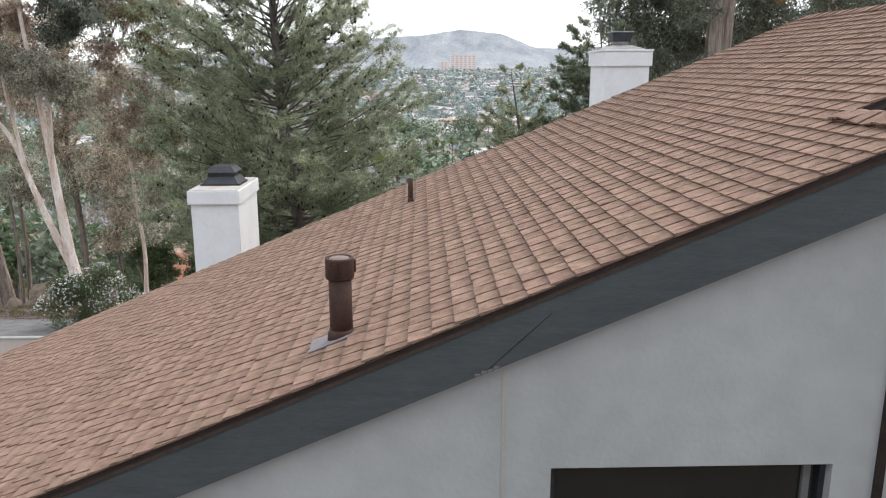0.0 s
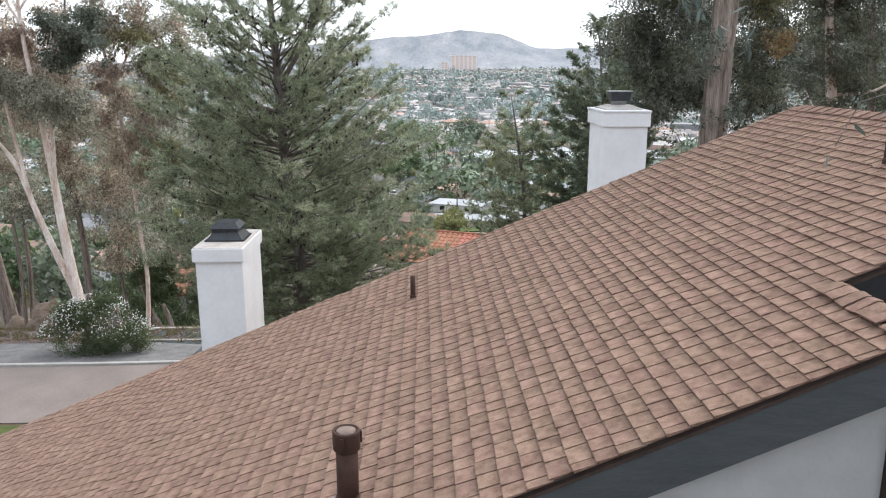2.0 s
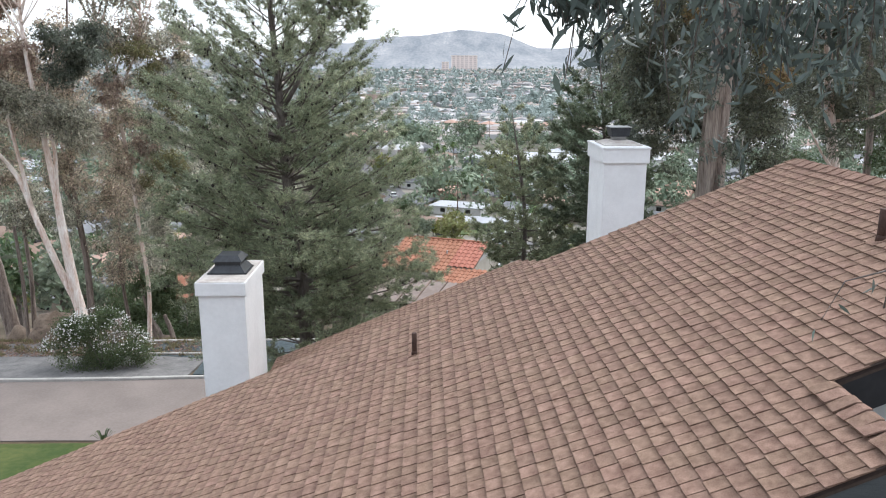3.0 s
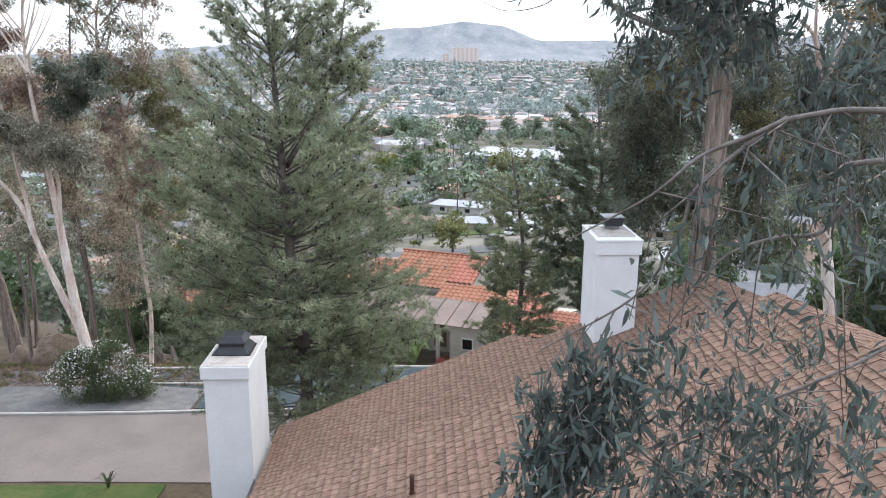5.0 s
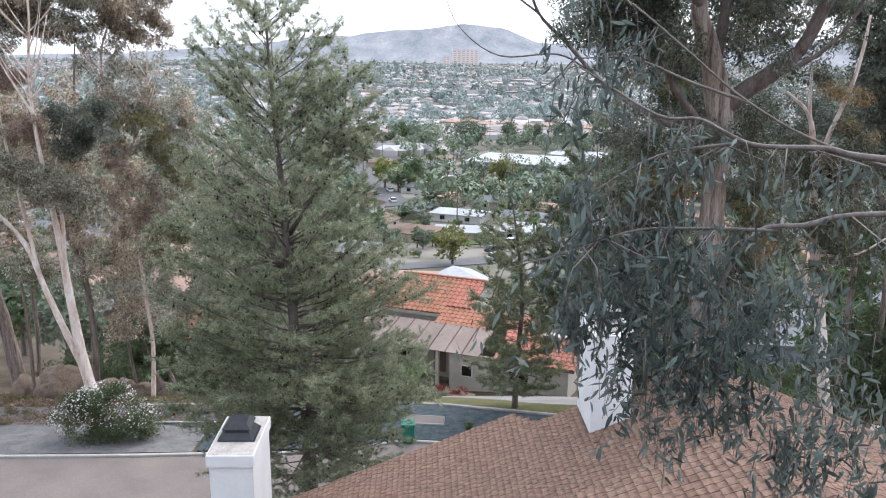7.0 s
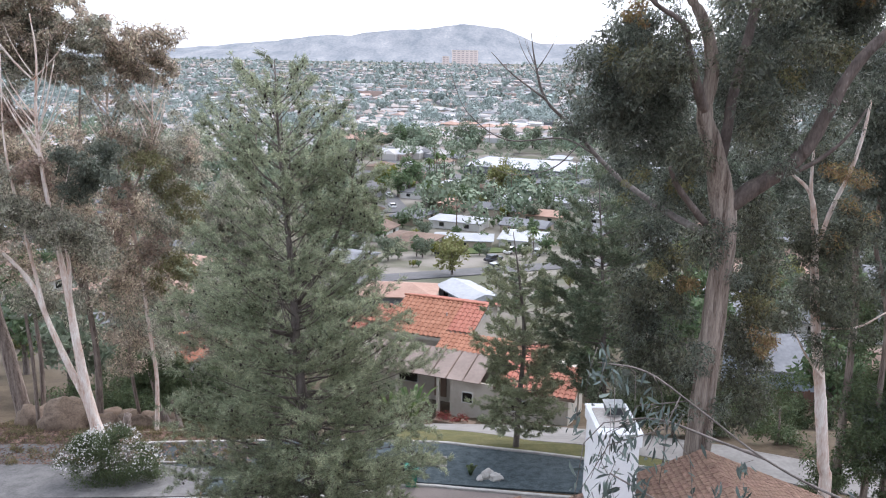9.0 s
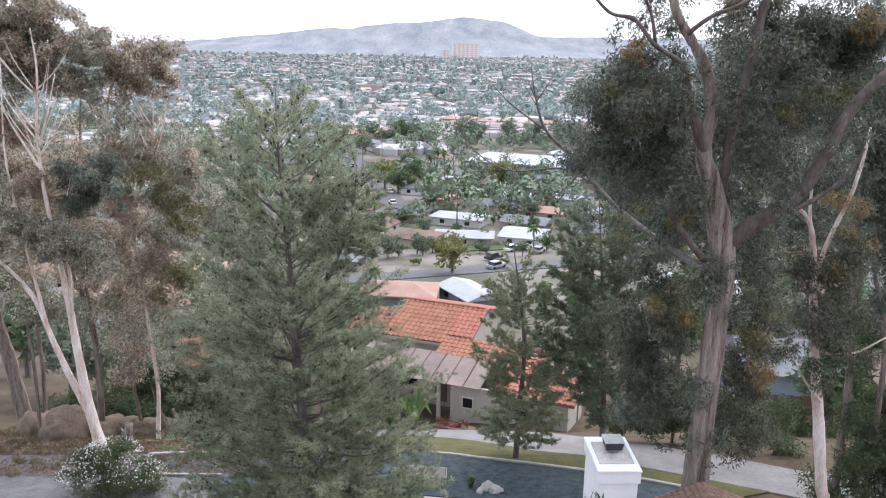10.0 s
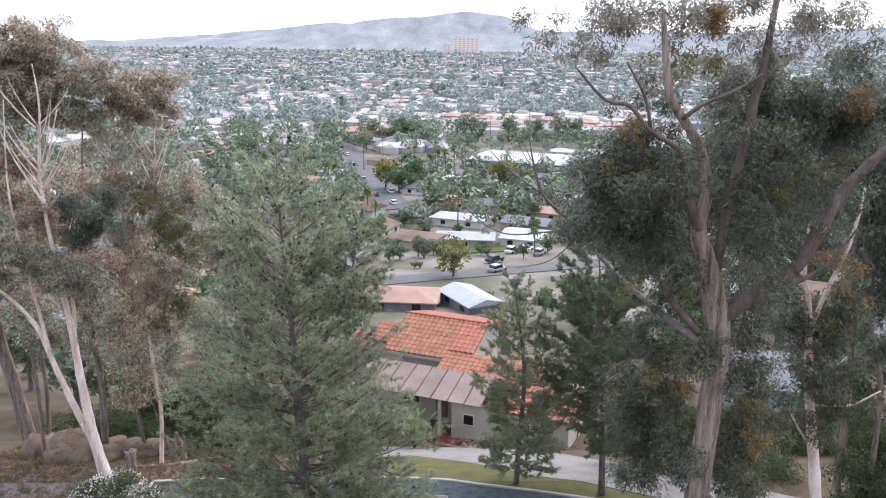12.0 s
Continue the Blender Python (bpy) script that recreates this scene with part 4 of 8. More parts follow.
def cones(rng, places, size):
    """Small dark eight-sided cones."""
    V, F = [], []
    for p in places:
        i = len(V)
        s = size * rng.uniform(0.7, 1.3)
        V += [(p[0] + s * a, p[1] + s * b, p[2] + 1.5 * s * c) for a, b, c in ((1, 0, 0), (0, 1, 0), (-1, 0, 0), (0, -1, 0), (0, 0, 1), (0, 0, -1))]
        F += [(i + a, i + b, i + c) for a, b in ((0, 1), (1, 2), (2, 3), (3, 0)) for c in (4, 5)]
    me = bpy.data.meshes.new("cone")
    me.from_pydata(V, [], F)
    me.materials.append(M["cone"])
    return new("cone", me)


def pine_tree(label, trunk, profile, limbs, seed, material, needles=34, needle=(0.16, 0.021), tilt=(0.75, -0.12), twigs=3.6, cone=0, leaders=()):
    """A loose conifer. trunk: points (x, y, z, radius) in the world; profile: (height, reach) pairs of the crown; tilt: rise of the limbs at the top and at the foot of the crown."""
    rng = np.random.default_rng(seed)
    o = np.array(trunk[0][:3])
    t = thing("pine_tree", label, "tree", "pines", tuple(o))
    bm = bmesh.new()
    limb(bm, [(p[0] - o[0], p[1] - o[1], p[2] - o[2], p[3]) for p in trunk], 10, 4, 0.07, rng)
    for ld in leaders:
        limb(bm, [(p[0] - o[0], p[1] - o[1], p[2] - o[2], p[3]) for p in ld[0]], 7, 3, 0.07, rng)
    part("trunk", bm, M["pinebark"], t, "", True)
    bm = bmesh.new()
    base, way, cone_at = [], [], []
    axes = [(np.array(smooth_line(trunk, 8)), profile, limbs)] + [(np.array(smooth_line(p, 6)), f, n) for p, f, n in leaders]
    for line, prof, count in axes:
        pz, pr = np.array(prof).T
        grid = np.linspace(pz.min(), pz.max(), 60)
        weight = np.interp(grid, pz, pr) ** 0.8 + 0.5
        zt = np.sort(rng.choice(grid, count, p=weight / weight.sum()) + rng.uniform(-0.1, 0.1, count))
        turn = rng.uniform(0, 6.28)
        for k, z in enumerate(zt):
            g = (z - pz.min()) / (pz.max() - pz.min())
            turn += 2.4 + rng.normal() * 0.35
            reach = float(np.interp(z, pz, pr)) * rng.uniform(0.6, 1.1)
            rise = tilt[1] + (tilt[0] - tilt[1]) * g + rng.normal() * 0.08
            h = np.array((math.cos(turn), math.sin(turn), 0))
            za = min(max(z - reach * rise, line[0, 2] + 0.5), line[-1, 2] - 0.05)
            a = np.array([np.interp(za, line[:, 2], line[:, i]) for i in (0, 1)] + [za])
            tip = np.array((*(a[:2] + h[:2] * reach), z))
            mid = a + (tip - a) * 0.5 - np.array((0, 0, 0.07 * reach)) + rng.normal(size=3) * 0.05
            r = 0.007 + 0.0085 * reach
            limb(bm, [(*(a - o), r), (*(mid - o), r * 0.65), (*(tip - o), 0.005)], 5, 3)
            n = int(2 + reach * twigs)
            for j in range(n):
                s = 1.02 - 0.8 * rng.uniform(0, 1) ** 1.3 if j else 1.0
                q = (1 - s) ** 2 * a + 2 * s * (1 - s) * mid + s * s * tip
                side = np.cross(h, (0, 0, 1.0)) * rng.normal() * 0.75
                d = h * rng.uniform(0.3, 1.0) + side + np.array((0, 0, 0.2 + 0.35 * g + rng.normal() * 0.25))
                d = d / np.linalg.norm(d)
                l = (0.35 + 0.22 * reach) * rng.uniform(0.5, 1.15) * (1.15 - 0.4 * s)
                e = q + d * l
                limb(bm, [(*(q - o), 0.006), (*(e - o), 0.003)], 3, 1)
                m = max(3, int(l * 8))
                for u in np.linspace(0.25, 1.0, m):
                    c = q + d * l * u + rng.normal(size=3) * 0.035
                    nb = int(needles * rng.uniform(0.6, 1.3))
                    base.append(np.repeat(c[None], nb, 0) + rng.normal(size=(nb, 3)) * 0.035)
                    way.append(d * 0.7 + rng.normal(size=(nb, 3)) * 0.62 + np.array((0, 0, 0.12)))
                if cone and rng.uniform() < cone:
                    cone_at.append(q + d * l * rng.uniform(0, 0.7) - np.array((0, 0, 0.04)))
    tagged(part("limb", bm, M["pinebark"], t, "grey spreading limbs", True), kind="stuff")
    base, way = np.concatenate(base) - o, unit(np.concatenate(way))
    n = len(base)
    s = unit(np.cross(way, rng.normal(size=(n, 3))))
    l = needle[0] * rng.uniform(0.6, 1.3, (n, 1))
    w = needle[1] * rng.uniform(0.7, 1.3, (n, 1))
    crown("crown", np.stack([base + s * w * 0.5, base + way * l, base - s * w * 0.5], 1).reshape(-1, 3), material, t, "", 3)
    if cone_at:
        ob = cones(rng, np.array(cone_at) - o, 0.03)
        ob.parent = t
        tagged(ob, "small dark pine cones", kind="stuff")
    return t


pine_tree("tall grey-green pine with a loose crown and dark cones",
          [(-3.3, 22, gz(22) - 0.3, 0.30), (-3.6, 22, -6.25, 0.22), (-3.68, 22, -3.2, 0.18), (-3.9, 22, -1.3, 0.155), (-4.05, 22, 0.6, 0.13), (-4.13, 22, 2.9, 0.10), (-4.28, 22, 5.3, 0.06), (-4.37, 22, 6.9, 0.035), (-4.4, 22, 8.8, 0.012)],
          [(-6.0, 1.7), (-4.9, 2.9), (-3.2, 3.4), (-1.4, 3.55), (0.4, 3.4), (2.1, 3.1), (3.7, 2.75), (5.3, 2.3), (6.6, 2.0), (7.5, 1.75), (8.3, 1.3), (8.9, 0.7), (9.1, 0.2)], 310, 11, M["needle"], 31, (0.125, 0.0155), (1.05, 0.02), 3.6, 0.9,
          leaders=[([(-4.0, 22.1, 1.8, 0.07), (-3.1, 22.3, 3.3, 0.055), (-2.45, 22.5, 5.0, 0.035), (-2.25, 22.6, 6.6, 0.01)], [(4.0, 1.1), (5.0, 1.05), (6.0, 0.8), (6.9, 0.25)], 52)])
pine_tree("slender young pine with sparse layered limbs",
          [(4.55, 36.2, gz(36.2) - 0.3, 0.17), (4.6, 36.2, -8, 0.13), (4.75, 36.2, -4.5, 0.10), (4.4, 36.2, -1.5, 0.06), (4.0, 36.2, 0.9, 0.015)],
          [(-9.4, 1.5), (-8.6, 2.6), (-7.6, 2.0), (-6.3, 1.9), (-5.2, 2.6), (-4.2, 1.9), (-2.4, 1.8), (-1.0, 1.6), (0.2, 1.1), (1.0, 0.3)], 112, 13, M["needle2"], 22, (0.2, 0.034), (0.6, 0.02), 3.2, 0.35)
pine_tree("mid-green pine beside the driveway",
          [(8.75, 35.0, gz(35) - 0.3, 0.19), (8.5, 34.9, -6, 0.13), (8.1, 34.8, -1, 0.08), (7.6, 34.8, 4.0, 0.012)],
          [(-7.6, 0.9), (-6.6, 2.0), (-4.6, 2.4), (-2.0, 2.6), (0.4, 2.3), (2.2, 1.6), (3.4, 0.9), (4.2, 0.15)], 130, 14, M["needle3"], 26, (0.2, 0.034), (0.65, 0.0), 3.4)


def gum_tree(label, trunks, bark, group="gum trees", limbs=None, seed=1, thick=9):
    """trunks: lists of (x, y, z, radius) in world metres; the first one is the trunk."""
    rng = np.random.default_rng(seed)
    o = np.array(trunks[0][0][:3])
    t = thing("gum_tree", label, "tree", group, tuple(o))
    for k, tr in enumerate(trunks):
        bm = bmesh.new()
        limb(bm, [(p[0] - o[0], p[1] - o[1], p[2] - o[2], p[3]) for p in tr], thick if k == 0 else 8, 5, 0.07, rng)
        part("trunk" if k == 0 else "limb", bm, bark if k == 0 or not limbs else limbs, t, "", True)
    return t


def dress(tree, masses, material, seed, puff=0.6, fill=1.0, per=110, length=0.2, width=0.06, hang=0.7, gap=-0.22, core=3, label=""):
    """Hangs a leaf crown on a tree; masses in world metres."""
    rng = np.random.default_rng(seed)
    V = leafage(rng, masses, puff, fill, per, length, width, hang, gap, core) - np.array(tree.location)
    return crown("crown", V, material, tree, label, 3)


def branch_out(tree, line, seed, n, out, up, thick=0.04, material="gumbark"):
    """Thin branches fanning up and out of a trunk given as (x, y, z) points."""
    rng = np.random.default_rng(seed)
    o = np.array(tree.location)
    P = np.array(line, float)
    for k in range(n):
        z = rng.uniform(P[0, 2], P[-1, 2])
        a = np.array((np.interp(z, P[:, 2], P[:, 0]), np.interp(z, P[:, 2], P[:, 1]) - 0.05, z)) - o
        side = rng.choice((-1, 1)) * rng.uniform(0.35, 1.0) * out
        h = rng.uniform(0.6, 1.2) * up
        d = rng.uniform(-0.7, 0.2)
        r = rng.uniform(0.7, 1.25) * thick
        bm = bmesh.new()
        limb(bm, [(*a, r), (*(a + np.array((side * 0.45, d * 0.4, h * 0.35))), r * 0.8), (*(a + np.array((side * 0.8, d * 0.8, h * 0.7))), r * 0.55), (*(a + np.array((side, d, h))), r * 0.2)], 6, 4, 0.05, rng)
        part("limb", bm, M[material], tree, "", True)


gb = gz(37.2)
tall_gum = gum_tree("tall gum with peeling white bark and forked trunk",
         [[(-16.8, 37.2, gb - 0.3, 0.34), (-17.3, 37.2, -8.4, 0.26), (-17.6, 37.2, -5.4, 0.215), (-17.75, 37.2, -3.2, 0.17), (-18.1, 37.2, 0.4, 0.12), (-18.4, 37.2, 3.4, 0.09), (-18.4, 37.2, 6.1, 0.07), (-18.1, 37.2, 8.7, 0.05), (-18.2, 37.2, 10.6, 0.022)],
          [(-17.15, 37.3, -9.2, 0.22), (-18.2, 37.3, -6.4, 0.17), (-18.9, 37.3, -4.3, 0.14), (-19.6, 37.3, -2.1, 0.12), (-21.2, 37.4, -0.3, 0.075), (-23, 37.4, 0.7, 0.04)],
          [(-19.0, 37.3, -4.0, 0.10), (-19.5, 37.1, 0.5, 0.08), (-19.9, 37.0, 4.5, 0.05), (-19.6, 37.0, 9.0, 0.02)],
          [(-17.75, 37.2, -3.4, 0.12), (-17.5, 37.0, -1, 0.09), (-17.6, 36.9, 1.2, 0.06), (-16.9, 36.9, 4.0, 0.02)],
          [(-18.35, 37.2, 4.0, 0.07), (-18.9, 37.0, 5.2, 0.05), (-19.6, 37, 6.6, 0.035), (-20.2, 37, 8.4, 0.015)],
          [(-18.4, 37.2, 5.2, 0.06), (-17.8, 37.0, 6.6, 0.045), (-17.2, 37, 8.6, 0.02)]],
         M["gumbark"], seed=21, thick=10)
branch_out(tall_gum, [(-18.1, 37.2, 3.2), (-18.4, 37.2, 5.0), (-18.3, 37.2, 8.0)], 4, 14, 1.9, 3.2)
dress(tall_gum, [(-18.7, 39.0, 11.4, 1.6, 1.4, 1.2), (-20.3, 39.0, 10.9, 1.35, 1.4, 1.5), (-19.2, 39.0, 9.7, 1.9, 1.5, 1.0), (-17.1, 39.0, 10.7, 1.2, 1.1, 1.0), (-16.2, 39.5, 9.8, 1.05, 1.0, 1.0), (-22.4, 39, 10, 1.8, 1.6, 2.0), (-23.2, 39, 5.0, 2.0, 1.6, 2.4), (-15.4, 40, 9.2, 1.2, 1.0, 1.0), (-18.6, 39, 8.6, 1.6, 1.3, 0.9)], M["gumbrown"], 61, 0.42, 0.36, 95, gap=-0.1, core=0)
dress(tall_gum, [(-19.9, 39.5, 10.7, 1.65, 1.42, 1.42), (-18.2, 39.5, 10.4, 1.30, 1.30, 1.30), (-19.9, 39.5, 8.6, 1.44, 1.20, 1.20), (-18.0, 39.5, 8.6, 1.20, 1.08, 1.08), (-16.6, 39.5, 9.2, 0.96, 0.96, 1.20), (-17.0, 39.5, 7.7, 0.72, 0.60, 0.60), (-20.7, 39.5, 6.6, 0.61, 0.61, 0.73)], M["gum"], 60, 0.36, 0.42, 95, gap=-0.1, core=0)
dress(tall_gum, [(-20.4, 39.0, 7.3, 1.1, 1.0, 0.8), (-17.6, 40.0, 7.2, 1.3, 1.0, 0.7), (-16.4, 41.0, 6.1, 1.2, 1.0, 0.7), (-14.2, 41.6, 6.6, 1.3, 1.0, 0.8), (-12.2, 42.2, 3.2, 1.0, 1.0, 1.4)], M["gum"], 62, 0.38, 0.3, 75, gap=-0.05, core=0)
dress(tall_gum, [(-18.9, 36.5, 1.0, 1.35, 1.0, 1.2), (-17.0, 36.4, 0.6, 1.1, 0.9, 0.95), (-15.7, 36.6, 0.1, 0.8, 0.8, 1.0), (-19.9, 36.8, 2.5, 1.1, 0.9, 1.2), (-21.8, 36.9, 0.6, 1.3, 1.0, 1.3)], M["gum"], 63, 0.42, 0.60, 105, core=1)
dress(tall_gum, [(-15.9, 36.8, 3.4, 1.3, 1.0, 1.15), (-17.0, 36.8, 4.0, 0.65, 0.6, 0.6)], M["gumdark"], 64, 0.42, 1.0, 120)
dress(tall_gum, [(-20.1, 38.0, 5.9, 0.95, 0.8, 0.65), (-18.8, 37.6, 3.3, 0.8, 0.7, 0.65)], M["rust"], 65, 0.36, 0.8, 100)

red_gum = gum_tree("gum with brown and green foliage and thin pale trunks",
         [[(-15.6, 41.5, gz(41.5) - 0.3, 0.14), (-15.3, 41.4, -9, 0.11), (-15.5, 41.4, -6, 0.10), (-15.7, 41.3, -2, 0.095), (-16.2, 41.2, 2, 0.085), (-16.7, 41.2, 5.2, 0.08), (-16.5, 41.2, 7.4, 0.05), (-15.6, 41.2, 9.5, 0.02)],
          [(-16.6, 41.3, 4.6, 0.07), (-17.3, 41.2, 6.0, 0.05), (-18.0, 41.2, 8.0, 0.02)],
          [(-16.5, 41.2, 6.4, 0.06), (-15.4, 41.0, 7.4, 0.04), (-14.6, 41, 9.0, 0.015)],
          [(-16.0, 41.2, 1.4, 0.07), (-14.6, 41.0, 4.0, 0.055), (-14.2, 41, 7.2, 0.03), (-13.8, 41, 9.0, 0.012)]],
         M["gumbark"], seed=22)
branch_out(red_gum, [(-16.0, 41.2, 2.5), (-16.6, 41.2, 4.6), (-16.5, 41.2, 6.8)], 5, 13, 2.0, 3.0)
branch_out(red_gum, [(-14.6, 41.0, 3.6), (-14.2, 41.0, 6.6)], 6, 7, 1.3, 2.5)
dress(red_gum, [(-14.9, 41.0, 9.1, 1.4, 1.2, 0.95), (-13.6, 41.0, 9.4, 1.0, 0.95, 0.9), (-14.8, 41.0, 7.8, 1.1, 1.0, 0.75), (-13.3, 41.0, 8.3, 0.7, 0.8, 0.85)], M["gumbrown"], 66, 0.4, 0.45, 95, gap=-0.1, core=1)
dress(red_gum, [(-13.1, 42.0, 4.3, 1.5, 1.3, 1.25), (-14.7, 41.6, 4.6, 1.8, 1.5, 1.4), (-16.4, 41.5, 3.6, 1.6, 1.4, 1.3), (-13.8, 41.5, 1.4, 1.65, 1.5, 1.8), (-13.7, 41.6, -1.8, 1.3, 1.4, 2.0), (-14.8, 42.0, -6.0, 1.3, 1.4, 1.9)], M["gum"], 67, 0.55, 0.55, 105, core=1, gap=-0.06)
dress(red_gum, [(-15.6, 41.3, 0.2, 1.8, 1.6, 1.8), (-15.8, 41.5, -3.4, 1.9, 1.7, 1.9), (-16.8, 42.0, -6.9, 1.4, 1.4, 1.6), (-18.4, 41.6, 1.6, 1.8, 1.5, 1.8), (-20.8, 41.6, 2.0, 1.9, 1.6, 1.9)], M["gumbrown"], 68, 0.55, 0.55, 105, core=1, gap=-0.06)
dress(red_gum, [(-15.9, 41.5, 8.3, 0.89, 0.89, 1.14), (-14.6, 41.5, 8.3, 0.81, 0.81, 1.14), (-13.5, 41.5, 8.5, 0.46, 0.46, 0.76), (-16.7, 41.5, 4.4, 1.30, 0.91, 0.91), (-14.7, 41.5, 4.2, 1.17, 1.04, 1.04), (-13.0, 41.5, 3.3, 0.92, 0.92, 1.18), (-21.8, 41.5, 3.9, 1.04, 1.04, 1.04), (-19.1, 41.5, 4.5, 1.03, 0.65, 0.65)], M["gumbrown"], 59, 0.42, 0.55, 100, gap=-0.1, core=0)
dress(red_gum, [(-13.3, 40.2, -2.4, 1.0, 0.8, 1.1), (-12.9, 40.6, 1.2, 0.9, 0.8, 1.0), (-14.3, 40.0, 3.0, 1.0, 0.7, 0.8)], M["olive"], 69, 0.42, 0.6, 100, core=1)
dress(red_gum, [(-15.8, 40.0, 1.7, 1.1, 0.8, 0.7), (-16.5, 39.4, 0.0, 0.85, 0.7, 0.6), (-14.4, 40.0, -1.0, 0.8, 0.7, 0.8)], M["rust"], 70, 0.4, 0.5, 90, core=2)

back_gum = gum_tree("gum with grey-brown foliage behind the boulders",
         [[(-20.6, 45.5, gz(45.5) - 0.3, 0.24), (-20.3, 45.4, -9, 0.19), (-20.6, 45.3, -3, 0.14), (-20.0, 45.2, 4, 0.08), (-19.6, 45.2, 8, 0.03)],
          [(-20.4, 45.4, -6, 0.12), (-22.0, 45.3, -1, 0.09), (-22.8, 45.3, 5, 0.04)],
          [(-18.2, 46.2, gz(46.2) - 0.2, 0.13), (-18.6, 46.1, -9.5, 0.1), (-18.2, 46, -4, 0.06)],
          [(-16.6, 46.0, gz(46) - 0.2, 0.13), (-17.4, 46, -10.5, 0.1), (-17.8, 46, -7, 0.06)],
          [(-23.6, 44.0, gz(44) - 0.2, 0.12), (-23.5, 44, -9, 0.11), (-23.6, 44, -6, 0.09)]],
         M["gumbark2"], seed=23)
dress(back_gum, [(-20.4, 45.6, 0.6, 3.0, 2.2, 2.6), (-22.6, 45.6, 4.0, 2.2, 2.0, 2.2), (-22.4, 45.6, -2.4, 2.4, 2.0, 1.6), (-25.2, 45.8, 0.2, 2.4, 2.0, 3.4), (-18.4, 45.6, -3.0, 2.2, 2.0, 2.2)], M["gumbrown"], 71, 0.65, 0.46, 105, 0.24, 0.075, core=1, gap=-0.06)
dress(back_gum, [(-19.9, 46.0, -5.8, 1.75, 1.7, 1.7), (-24.3, 46.0, -5.1, 2.0, 1.6, 1.2), (-17.8, 46.6, -6.4, 1.6, 1.5, 1.6), (-16.0, 46.6, -8.2, 1.4, 1.3, 1.5), (-13.4, 48, -6.4, 1.6, 1.5, 2.2), (-13.0, 48.5, -10.6, 1.8, 1.5, 2.0)], M["gum"], 72, 0.6, 0.60, 105, 0.24, 0.075, core=1)
dress(back_gum, [(-15.6, 44.5, -10.3, 0.9, 0.9, 1.1), (-16.6, 45.2, -9.6, 0.7, 0.8, 0.8), (-13.8, 45.6, -11.2, 1.0, 0.9, 1.0)], M["bush"], 73, 0.4, 1.0, 110)
old_gum = gum_tree("old gum with dark peeling bark and pale streaks",
         [[(-25.6, 46.5, gz(46.5) - 0.3, 0.50), (-26.2, 46.5, -10, 0.42), (-26.8, 46.5, -5, 0.30), (-26.2, 46.5, 2, 0.16), (-25.5, 46.5, 8, 0.05)],
          [(-24.6, 46.5, gz(46.5) - 0.2, 0.16), (-24.3, 46.5, -10, 0.14), (-24.4, 46.5, -6, 0.1)]],
         M["gumbark2"], seed=24)
dress(old_gum, [(-26.5, 46.5, 2, 3.2, 2.2, 3.2), (-28.4, 46.6, -2.6, 2.2, 1.8, 1.8)], M["gum"], 74, 0.6, 0.42, 105, 0.24, 0.07, gap=-0.05, core=0)
far_gum = gum_tree("far gums with grey crowns on the slope",
         [[(-13.0, 58, gz(58) - 0.3, 0.2), (-13.2, 58, -10, 0.16), (-12.8, 58, 0, 0.08), (-12.6, 58, 5, 0.03)],
          [(-10.4, 59, gz(59) - 0.3, 0.16), (-10.2, 59, -10, 0.1), (-10.4, 59, -3, 0.04)]],
         M["gumbark2"], seed=25)
dress(far_gum, [(-15, 58, -3, 2.4, 2, 2.6), (-11.4, 58, -5, 2.4, 2, 3.0), (-10.2, 59, -9.5, 2.6, 2, 3), (-14, 58, -9, 2.4, 2, 3)], M["gum"], 75, 0.7, 0.8, 100, 0.28, 0.1)

